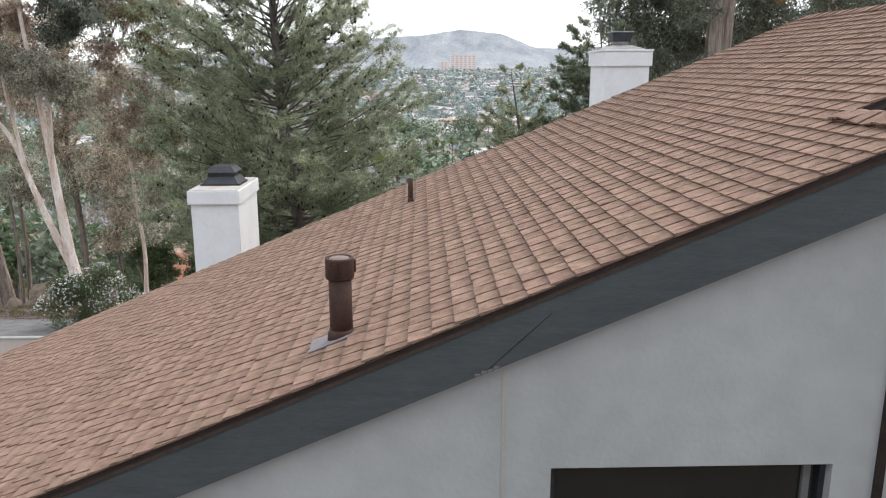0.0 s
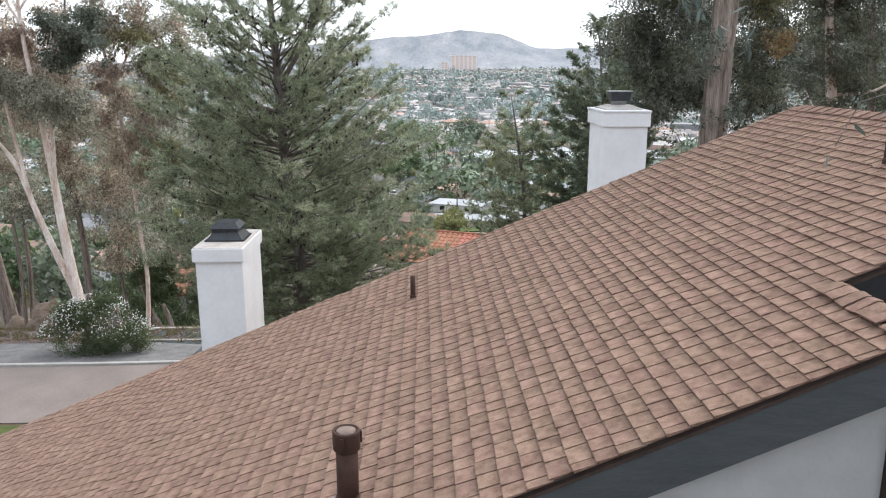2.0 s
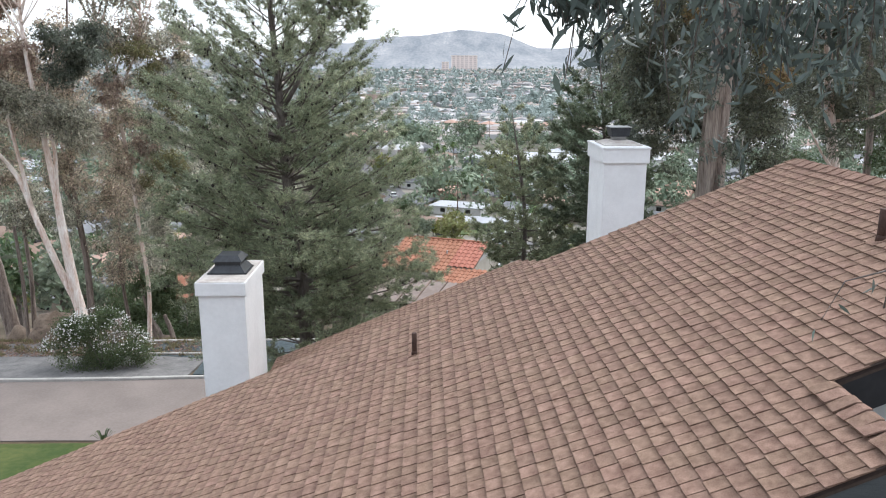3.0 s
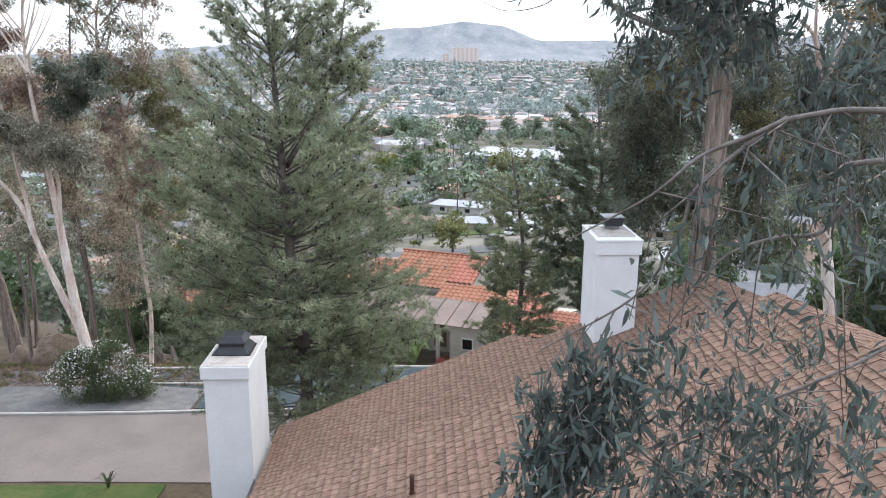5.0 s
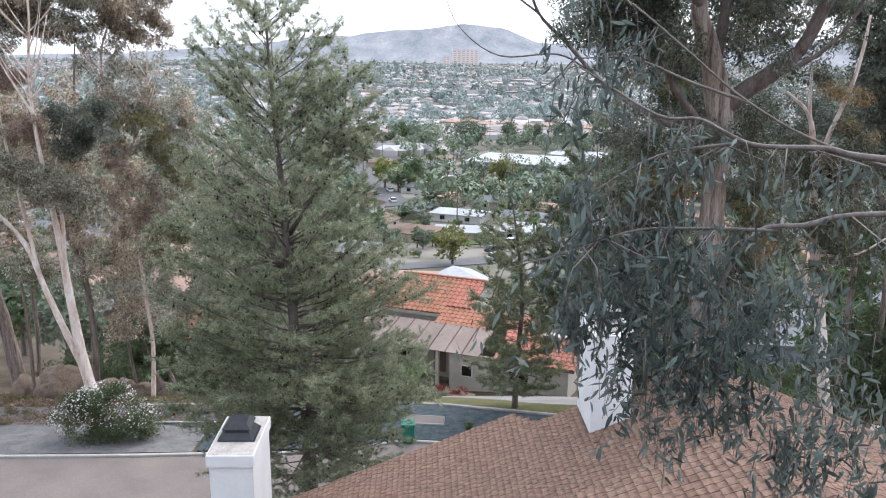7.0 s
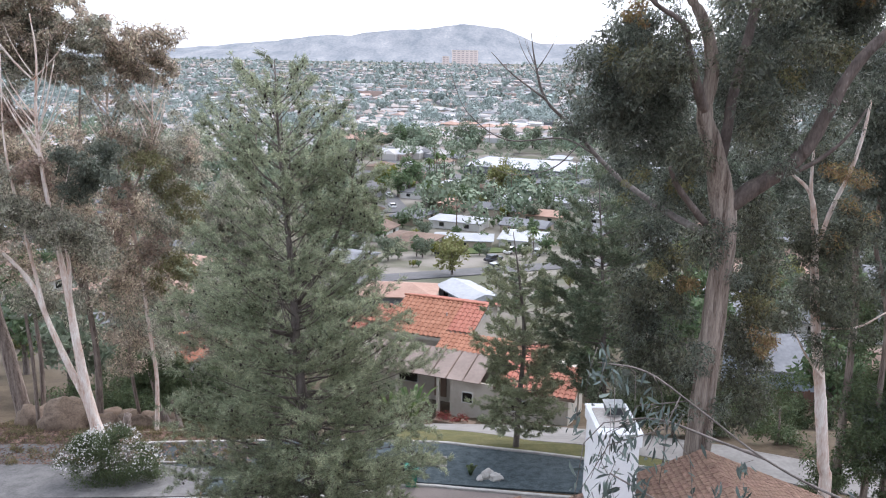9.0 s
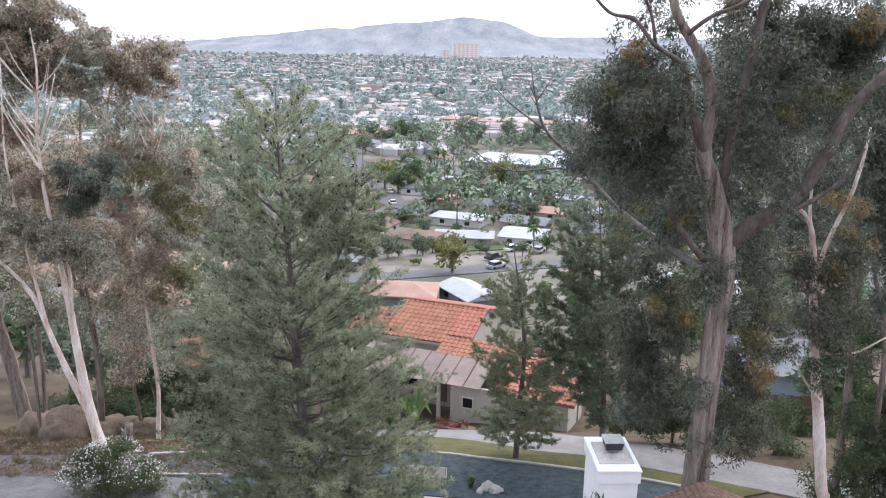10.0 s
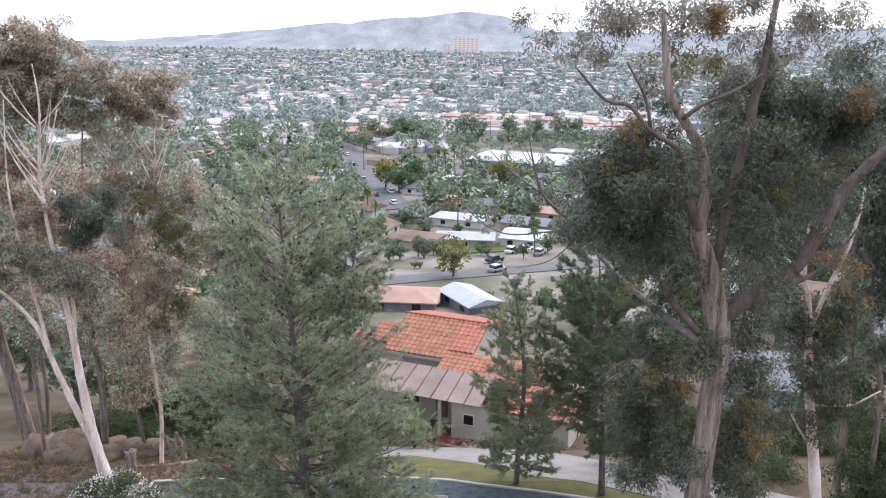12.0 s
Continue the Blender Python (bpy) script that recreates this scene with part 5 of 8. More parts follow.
# the big gum beside the lower house
big_gum = gum_tree("massive gum with streaked peeling bark and dense dark crown",
         [[(6.35, 17.2, gz(17) - 0.4, 0.46), (6.24, 17.1, -4, 0.35), (6.29, 17.0, 0.15, 0.30), (6.25, 16.9, 1.42, 0.27), (6.27, 16.8, 3.02, 0.26), (6.26, 16.7, 4.29, 0.245), (6.23, 16.6, 5.27, 0.25), (6.08, 16.6, 6.08, 0.27), (5.90, 16.5, 6.66, 0.235), (5.72, 16.5, 7.21, 0.21), (5.47, 16.4, 7.87, 0.16), (5.54, 16.4, 8.72, 0.14), (5.32, 16.3, 9.54, 0.122), (5.01, 16.3, 10.03, 0.10), (4.63, 16.2, 10.52, 0.09), (4.48, 16.2, 11.0, 0.08), (4.3, 16.2, 12.2, 0.05)],
          [(6.15, 16.6, 5.80, 0.2), (6.72, 16.5, 6.28, 0.19), (7.18, 16.4, 6.64, 0.165), (7.62, 16.3, 7.10, 0.15), (7.91, 16.2, 7.82, 0.135), (8.18, 16.1, 8.57, 0.12), (8.46, 16.0, 9.09, 0.115), (8.84, 16.0, 9.50, 0.105), (9.29, 15.9, 10.0, 0.09), (10.4, 15.8, 11.6, 0.07)],
          [(5.92, 16.55, 6.75, 0.15), (6.09, 16.7, 7.40, 0.12), (6.18, 16.8, 8.16, 0.11), (6.35, 16.9, 9.01, 0.105), (6.48, 16.9, 9.75, 0.10), (6.59, 16.9, 10.67, 0.095), (6.67, 16.9, 11.1, 0.09), (6.8, 16.9, 12.6, 0.06)],
          [(5.45, 16.35, 7.9, 0.12), (5.11, 16.2, 8.63, 0.10), (4.92, 16.2, 9.24, 0.08), (4.73, 16.1, 9.64, 0.056), (4.16, 16.0, 9.97, 0.045), (3.72, 16.0, 10.45, 0.04), (3.21, 16.0, 10.58, 0.033), (2.6, 16.0, 11.2, 0.02)],
          [(5.75, 16.5, 5.5, 0.085), (5.29, 16.3, 5.98, 0.075), (4.95, 16.2, 6.39, 0.065), (4.75, 16.1, 6.76, 0.045)],
          [(4.2, 16.1, 9.98, 0.04), (4.02, 16.0, 10.6, 0.032), (3.6, 16.0, 11.3, 0.018)],
          [(4.85, 16.2, 10.2, 0.048), (5.21, 16.0, 10.52, 0.042), (5.79, 16.0, 10.77, 0.036), (6.3, 16.0, 11.1, 0.022)],
          [(7.2, 16.35, 6.55, 0.06), (7.75, 16.2, 6.85, 0.05), (8.3, 16.1, 7.35, 0.035), (8.7, 16.1, 8.0, 0.02)]],
         M["bigbark"], limbs=M["limbbark"], seed=31, thick=18)
LEAF = dict(puff=0.34, per=150, length=0.105, width=0.028, hang=0.8)
dress(big_gum, [(4.4, 17.8, 9.7, 0.8, 0.7, 0.8), (4.3, 18.0, 8.6, 1.1, 0.9, 1.05), (4.0, 18.0, 7.4, 0.9, 0.8, 0.8), (5.0, 17.8, 7.4, 0.7, 0.7, 0.9), (4.7, 17.6, 8.9, 0.8, 0.7, 0.9), (5.5, 17.8, 6.4, 0.6, 0.6, 0.6), (3.6, 18.2, 8.3, 0.5, 0.6, 0.8)], M["gumdark"], 81, fill=1.0, **LEAF)
dress(big_gum, [(7.5, 18.0, 9.2, 0.95, 0.8, 1.0), (8.7, 18.2, 9.8, 1.05, 0.9, 0.95), (7.5, 17.8, 7.9, 0.7, 0.7, 0.8), (9.5, 18.0, 10.1, 0.7, 0.7, 0.9), (8.0, 18.0, 10.5, 0.9, 0.7, 0.6), (6.8, 17.8, 10.5, 0.6, 0.6, 0.7), (9.3, 18.6, 8.2, 0.7, 0.7, 0.8), (9.6, 18.2, 11.0, 0.8, 0.7, 0.9), (6.7, 17.8, 8.6, 0.6, 0.6, 1.0)], M["gumdark"], 82, fill=0.95, **LEAF)
dress(big_gum, [(5.2, 17.8, 4.7, 0.7, 0.65, 0.6), (5.2, 17.7, 3.5, 0.8, 0.7, 0.75), (5.5, 17.6, 2.4, 0.75, 0.7, 0.75), (5.5, 17.6, 1.3, 0.7, 0.6, 0.6), (5.7, 17.4, 5.3, 0.5, 0.5, 0.6), (4.6, 17.8, 2.6, 0.5, 0.5, 0.7)], M["gumshade"], 83, fill=0.85, **LEAF)
dress(big_gum, [(7.2, 17.6, 4.3, 0.55, 0.6, 0.75), (7.5, 17.6, 2.9, 0.6, 0.6, 0.75), (7.4, 17.4, 1.7, 0.55, 0.6, 0.75), (7.8, 17.8, 0.5, 0.6, 0.6, 0.5), (7.1, 17.3, 5.4, 0.5, 0.5, 0.5)], M["gumshade"], 84, fill=1.0, **LEAF)
dress(big_gum, [(2.4, 17.0, 11.9, 0.7, 0.6, 0.6), (3.4, 17.2, 11.9, 0.7, 0.7, 0.65), (4.3, 17.2, 12.0, 0.8, 0.75, 0.65), (5.5, 17.0, 12.0, 0.95, 0.8, 0.65), (6.6, 17.0, 12.0, 0.95, 0.8, 0.65), (7.7, 17.0, 12.0, 0.6, 0.65, 0.7), (8.9, 17.8, 12.0, 0.7, 0.6, 0.5), (4.2, 17.4, 10.9, 0.6, 0.6, 0.5), (6.3, 17.4, 10.9, 0.8, 0.7, 0.5)], M["gumtop"], 85, 0.28, 0.5, 110, 0.10, 0.027, 0.8, -0.08, 2)
dress(big_gum, [(4.9, 17.3, 6.0, 0.6, 0.5, 0.5), (5.0, 17.0, 4.4, 0.4, 0.4, 0.5), (7.3, 16.9, 3.6, 0.35, 0.35, 0.6), (7.2, 17.0, 8.8, 0.4, 0.4, 0.4), (3.9, 17.2, 9.0, 0.4, 0.4, 0.5), (8.4, 17.4, 9.2, 0.5, 0.4, 0.5), (5.2, 17.2, 11.3, 0.6, 0.5, 0.4)], M["olive"], 86, 0.28, 0.55, 120, 0.10, 0.028, core=3)
dress(big_gum, [(5.6, 16.9, 4.0, 0.25, 0.2, 0.25), (7.4, 16.8, 2.6, 0.25, 0.25, 0.35), (4.2, 17.0, 9.8, 0.3, 0.3, 0.25), (8.9, 17.2, 10.4, 0.3, 0.3, 0.3), (5.6, 16.6, 12.2, 0.35, 0.3, 0.25)], M["ochre"], 87, 0.2, 0.8, 90, 0.10, 0.028, core=2)
dress(big_gum, [(6.0, 16.2, 5.1, 0.35, 0.25, 0.4), (6.55, 16.2, 4.3, 0.2, 0.2, 0.3), (5.75, 16.3, 1.7, 0.3, 0.2, 0.6), (6.6, 16.4, 0.9, 0.25, 0.2, 0.5), (5.7, 16.2, 2.7, 0.2, 0.2, 0.3), (7.0, 15.9, 7.0, 0.3, 0.25, 0.3), (6.6, 16.1, 8.0, 0.35, 0.25, 0.5), (4.9, 15.9, 8.2, 0.3, 0.25, 0.4), (8.0, 15.9, 8.4, 0.3, 0.25, 0.4)], M["gumdark"], 88, 0.24, 0.8, 90, 0.10, 0.028, core=2)

dress(big_gum, [(7.5, 18.2, 5.2, 0.47, 0.47, 0.47), (8.0, 18.2, 4.0, 0.36, 0.36, 0.54), (7.5, 18.2, 3.4, 0.36, 0.36, 0.48), (8.0, 18.2, 2.7, 0.39, 0.39, 0.49), (7.6, 18.2, 1.8, 0.35, 0.35, 0.37), (8.1, 18.2, 1.9, 0.32, 0.32, 0.43)], M["gumshade"], 78, fill=0.9, **LEAF)
dress(big_gum, [(5.4, 17.8, 5.3, 0.46, 0.46, 0.46), (5.0, 17.8, 4.2, 0.47, 0.47, 0.53), (5.8, 17.8, 3.0, 0.36, 0.36, 0.54), (5.0, 17.8, 2.7, 0.48, 0.48, 0.54), (5.5, 17.8, 1.5, 0.55, 0.48, 0.48), (4.7, 17.8, 1.2, 0.30, 0.30, 0.30)], M["gumdark"], 79, fill=0.8, **LEAF)
dress(big_gum, [(8.7, 19.5, 0.1, 0.60, 0.34, 0.34), (9.5, 19.5, 0.3, 0.43, 0.34, 0.34), (8.2, 19.5, -0.0, 0.34, 0.30, 0.30)], M["bush"], 80, 0.3, 0.9, 120, 0.10, 0.034)

dress(big_gum, [(4.7, 15.9, 9.0, 0.28, 0.28, 0.49), (4.0, 15.9, 8.6, 0.40, 0.40, 0.45), (6.4, 15.9, 9.8, 0.37, 0.37, 0.44), (5.9, 15.9, 8.8, 0.30, 0.30, 0.45), (7.3, 15.9, 9.2, 0.39, 0.39, 0.39), (5.1, 15.9, 6.9, 0.26, 0.26, 0.36), (6.4, 15.9, 7.6, 0.40, 0.40, 0.40), (5.4, 15.9, 9.8, 0.24, 0.24, 0.34), (5.4, 15.9, 5.1, 0.21, 0.21, 0.37)], M["gumshade"], 56, fill=0.5, **LEAF)

slim_gum = gum_tree("slim white-barked gum with olive and rusty leaves",
         [[(12.4, 21.5, gz(21.5) - 0.3, 0.20), (12.2, 21.5, -4, 0.18), (12.03, 21.5, -3.05, 0.174), (11.67, 21.5, -0.96, 0.17), (11.35, 21.4, 0.42, 0.152), (11.05, 21.3, 1.76, 0.134), (10.78, 21.2, 3.35, 0.11), (10.56, 21.1, 4.58, 0.085), (10.25, 21.0, 5.48, 0.06), (9.61, 21.0, 6.05, 0.03)],
          [(10.69, 21.1, 3.68, 0.072), (10.9, 21.0, 4.9, 0.064), (11.25, 20.9, 6.08, 0.056), (11.4, 20.8, 7.08, 0.048), (11.49, 20.8, 8.03, 0.03)],
          [(10.45, 21.0, 5.0, 0.06), (10.28, 21.0, 5.6, 0.05), (10.2, 21.0, 7.0, 0.025)],
          [(11.24, 21.3, 1.44, 0.045), (12.12, 21.0, 1.57, 0.034), (12.84, 20.8, 2.12, 0.02)],
          [(11.5, 21.3, -0.1, 0.05), (10.9, 21.2, 0.6, 0.035), (10.3, 21.2, 1.6, 0.015)]],
         M["gumbark"], seed=32)
dress(slim_gum, [(10.9, 21.3, 3.7, 0.95, 0.8, 0.8), (11.4, 21.0, 4.3, 0.65, 0.6, 0.7), (10.8, 21.0, 2.3, 0.75, 0.65, 0.65), (10.5, 21.5, 4.3, 0.6, 0.6, 0.6), (11.6, 21.0, 2.2, 0.55, 0.55, 0.55), (11.0, 21.0, 1.0, 0.5, 0.45, 0.4), (10.6, 21.2, 6.6, 0.6, 0.6, 0.7)], M["gumshade"], 89, 0.32, 0.7, 110, 0.13, 0.034, gap=-0.05, core=2)
dress(slim_gum, [(10.8, 21.2, 3.7, 0.56, 0.49, 0.49), (11.6, 21.2, 3.2, 0.53, 0.49, 0.49), (10.5, 21.2, 2.8, 0.39, 0.39, 0.39), (11.5, 21.2, 2.1, 0.43, 0.37, 0.37), (11.2, 21.2, 1.4, 0.37, 0.34, 0.34), (12.1, 21.2, 2.5, 0.34, 0.34, 0.43), (11.1, 21.2, 4.7, 0.48, 0.35, 0.35), (12.6, 21.2, 1.4, 0.29, 0.26, 0.26)], M["gumshade"], 77, 0.3, 0.75, 115, 0.12, 0.032, gap=-0.05, core=2)
dress(slim_gum, [(10.5, 20.9, 3.3, 0.39, 0.39, 0.53), (11.6, 20.9, 2.1, 0.43, 0.43, 0.57), (10.3, 20.9, 1.6, 0.34, 0.34, 0.48), (11.1, 20.9, 3.7, 0.36, 0.36, 0.42), (11.1, 20.9, 0.9, 0.29, 0.29, 0.43)], M["gumshade"], 55, 0.3, 0.7, 115, 0.12, 0.032, gap=-0.05, core=2)
dress(slim_gum, [(11.2, 20.6, 4.9, 0.5, 0.4, 0.35), (10.7, 20.6, 4.3, 0.5, 0.4, 0.3), (11.0, 20.6, 6.0, 0.5, 0.4, 0.4)], M["ochre"], 90, 0.3, 0.6, 100, 0.12, 0.034, core=2)

edge_gum = gum_tree("dense dark gums closing the slope",
         [[(14.4, 23, gz(23) - 0.3, 0.14), (14.38, 23, -0.12, 0.085), (13.89, 23, 2.46, 0.08), (13.48, 23, 4.1, 0.06), (13.4, 23, 9.0, 0.03)],
          [(13.8, 23.5, gz(23.5) - 0.3, 0.15), (13.56, 23.5, 0.54, 0.116), (13.28, 23.5, 2.97, 0.097), (13.0, 23.5, 7.0, 0.05)],
          [(15.2, 23, gz(23) - 0.3, 0.14), (15.0, 23, 0, 0.105), (15.4, 23, 8, 0.049)]],
         M["gumbark2"], seed=33)
dress(edge_gum, [(13.8, 23.2, 5.0, 1.0, 1.0, 1.3), (14.3, 23.2, 3.0, 0.9, 0.9, 1.0), (13.3, 23.2, 7.0, 1.1, 1.0, 1.0), (15.6, 23.4, 6.0, 1.6, 1.3, 2.2), (12.0, 23.4, 8.6, 1.3, 1.2, 1.2), (13.8, 23.4, 9.2, 1.6, 1.4, 1.4), (10.4, 23.0, 9.4, 1.3, 1.2, 1.2), (15.8, 23.4, 1.4, 1.0, 1.0, 1.4), (8.4, 22.4, 9.0, 1.2, 1.0, 1.4), (7.0, 22.4, 7.4, 1.0, 0.9, 1.2), (8.6, 22.4, 7.0, 0.9, 0.9, 0.9)], M["gumdark"], 91, 0.5, 0.95, 130, 0.15, 0.042)
dress(edge_gum, [(14.3, 23.0, -2.4, 1.0, 1.0, 1.1), (15.6, 23.4, -2.6, 1.2, 1.0, 1.4), (14.9, 23.0, -3.8, 1.2, 1.0, 1.0), (13.4, 23.4, -4.6, 0.9, 0.8, 0.8)], M["bush"], 92, 0.42, 0.95, 130, 0.13, 0.042)
dress(edge_gum, [(12.0, 38, 2.4, 2.2, 1.6, 2.0), (15.4, 40, 3.0, 2.4, 1.8, 2.4), (19.0, 40, 3.2, 2.4, 1.8, 2.6), (22.6, 40, 3.4, 2.4, 1.8, 2.8), (13.6, 39, 5.4, 2.0, 1.6, 1.6), (9.6, 40, 2.8, 1.6, 1.4, 1.8)], M["gumdark"], 95, 0.6, 0.75, 120, 0.2, 0.06)
dress(edge_gum, [(13.1, 23.0, 6.0, 0.44, 0.44, 1.03), (13.5, 23.0, 4.0, 0.42, 0.42, 0.90), (12.8, 23.0, 5.3, 0.30, 0.30, 0.59), (14.0, 23.0, 2.2, 0.25, 0.25, 0.77), (13.9, 23.0, -2.3, 0.56, 0.56, 0.64), (14.6, 23.0, -1.7, 0.48, 0.48, 0.80), (14.7, 23.0, -3.6, 0.65, 0.49, 0.49)], M["gumdark"], 76, 0.42, 1.0, 130, 0.15, 0.042)
dress(edge_gum, [(12.9, 25.0, 1.6, 0.67, 0.67, 0.67), (14.0, 25.0, 2.0, 0.75, 0.75, 0.83), (15.1, 25.0, 0.9, 0.51, 0.51, 0.76), (13.8, 25.0, 0.6, 0.51, 0.42, 0.42), (13.1, 25.0, 3.3, 0.66, 0.49, 0.49)], M["gumshade"], 57, 0.42, 0.95, 130, 0.15, 0.042)
dress(edge_gum, [(15.6, 36.0, 1.0, 1.06, 0.94, 0.94), (16.0, 36.0, -0.7, 0.72, 0.72, 0.72), (18.0, 36.0, 2.4, 1.17, 1.05, 1.05), (20.0, 36.0, 1.8, 1.18, 1.18, 1.18), (21.7, 36.0, 1.3, 0.71, 0.71, 1.18)], M["gumdark"], 58, 0.55, 0.9, 125, 0.19, 0.056)
dress(edge_gum, [(14.1, 23.5, 0.7, 0.64, 0.64, 0.80), (15.0, 23.5, -1.3, 0.57, 0.57, 0.82), (13.8, 23.5, -1.3, 0.46, 0.46, 0.65)], M["bush"], 54, 0.42, 0.9, 130, 0.13, 0.042)
bank_scrub = gum_tree("dark scrub on the bank beside the driveway",
         [[(18.5, 37, gz(37) - 0.3, 0.1), (18.5, 37, -9.6, 0.06), (18.4, 37, -8.6, 0.02)], [(14.3, 41, gz(41) - 0.3, 0.1), (14.3, 41, -9.6, 0.06), (14.2, 41, -8, 0.02)]],
         M["gumbark2"], seed=36)
dress(bank_scrub, [(14.6, 40.6, -9.8, 1.5, 1.2, 1.6), (16.4, 40.2, -10.2, 1.3, 1.1, 1.2), (12.4, 41.4, -10.6, 1.6, 1.2, 1.2), (18.6, 37.2, -10.1, 1.2, 0.8, 0.5), (20.6, 41.8, -11.6, 1.6, 1.0, 0.8), (24.6, 47, -13.6, 2.4, 1.6, 1.0), (29.5, 46, -12.6, 1.6, 1.4, 1.6)], M["bush"], 93, 0.5, 0.9, 110, 0.19, 0.07)
tile_scrub = gum_tree("dark scrub in front of the tiled roof",
         [[(-18, 56, gz(56) - 0.3, 0.1), (-18, 56, -16, 0.06), (-18.2, 56, -14.6, 0.02)]], M["gumbark2"], seed=37)
dress(tile_scrub, [(-24.5, 51, -15.2, 2.2, 1.5, 1.3), (-20.0, 51.5, -15.4, 2.4, 1.5, 1.0), (-15.6, 51.8, -15.6, 2.2, 1.5, 1.1), (-12.2, 50.6, -14.8, 1.4, 1.2, 1.1), (-18.6, 56, -17, 2.4, 1.8, 1.4), (-15.0, 56.5, -16.6, 2.4, 1.8, 1.8), (-22, 57, -16, 2.6, 2, 2.4), (-12, 57, -16.8, 2.2, 1.6, 1.4)], M["bush"], 94, 0.6, 0.8, 110, 0.22, 0.08)
# bare grey branch reaching out of the big gum's crown
bare_limbs = [[(5.9, 16.7, 5.2, 0.09), (5.3, 17.8, 5.5, 0.08), (4.6, 19.2, 6.0, 0.065), (4.1, 19.8, 6.5, 0.056), (3.42, 20, 7.25, 0.05), (2.72, 20, 7.92, 0.038), (2.42, 20, 8.8, 0.024), (2.28, 20, 9.56, 0.008)],
              [(2.72, 20, 7.92, 0.028), (1.83, 20, 8.55, 0.02), (1.32, 20, 9.05, 0.007)],
              [(3.95, 19.85, 6.6, 0.026), (3.2, 20, 6.95, 0.022), (1.76, 20, 6.9, 0.018), (0.74, 20, 7.6, 0.012), (0.3, 20, 8.6, 0.004)],
              [(3.7, 19.95, 6.9, 0.02), (3.0, 20, 6.2, 0.015), (2.0, 20, 6.0, 0.01), (1.2, 20, 6.3, 0.004)]]
for tr in bare_limbs:
    bm = bmesh.new()
    limb(bm, [(p[0] - big_gum.location.x, p[1] - big_gum.location.y, p[2] - big_gum.location.z, p[3]) for p in tr], 7, 5, 0.06, np.random.default_rng(35))
    part("limb", bm, M["twig"], big_gum, "bare grey branch", True)
branch_out(big_gum, [(3.42, 20, 7.25), (2.72, 20, 7.92), (2.42, 20, 8.8)], 36, 6, 0.7, 0.9, 0.012, "twig")


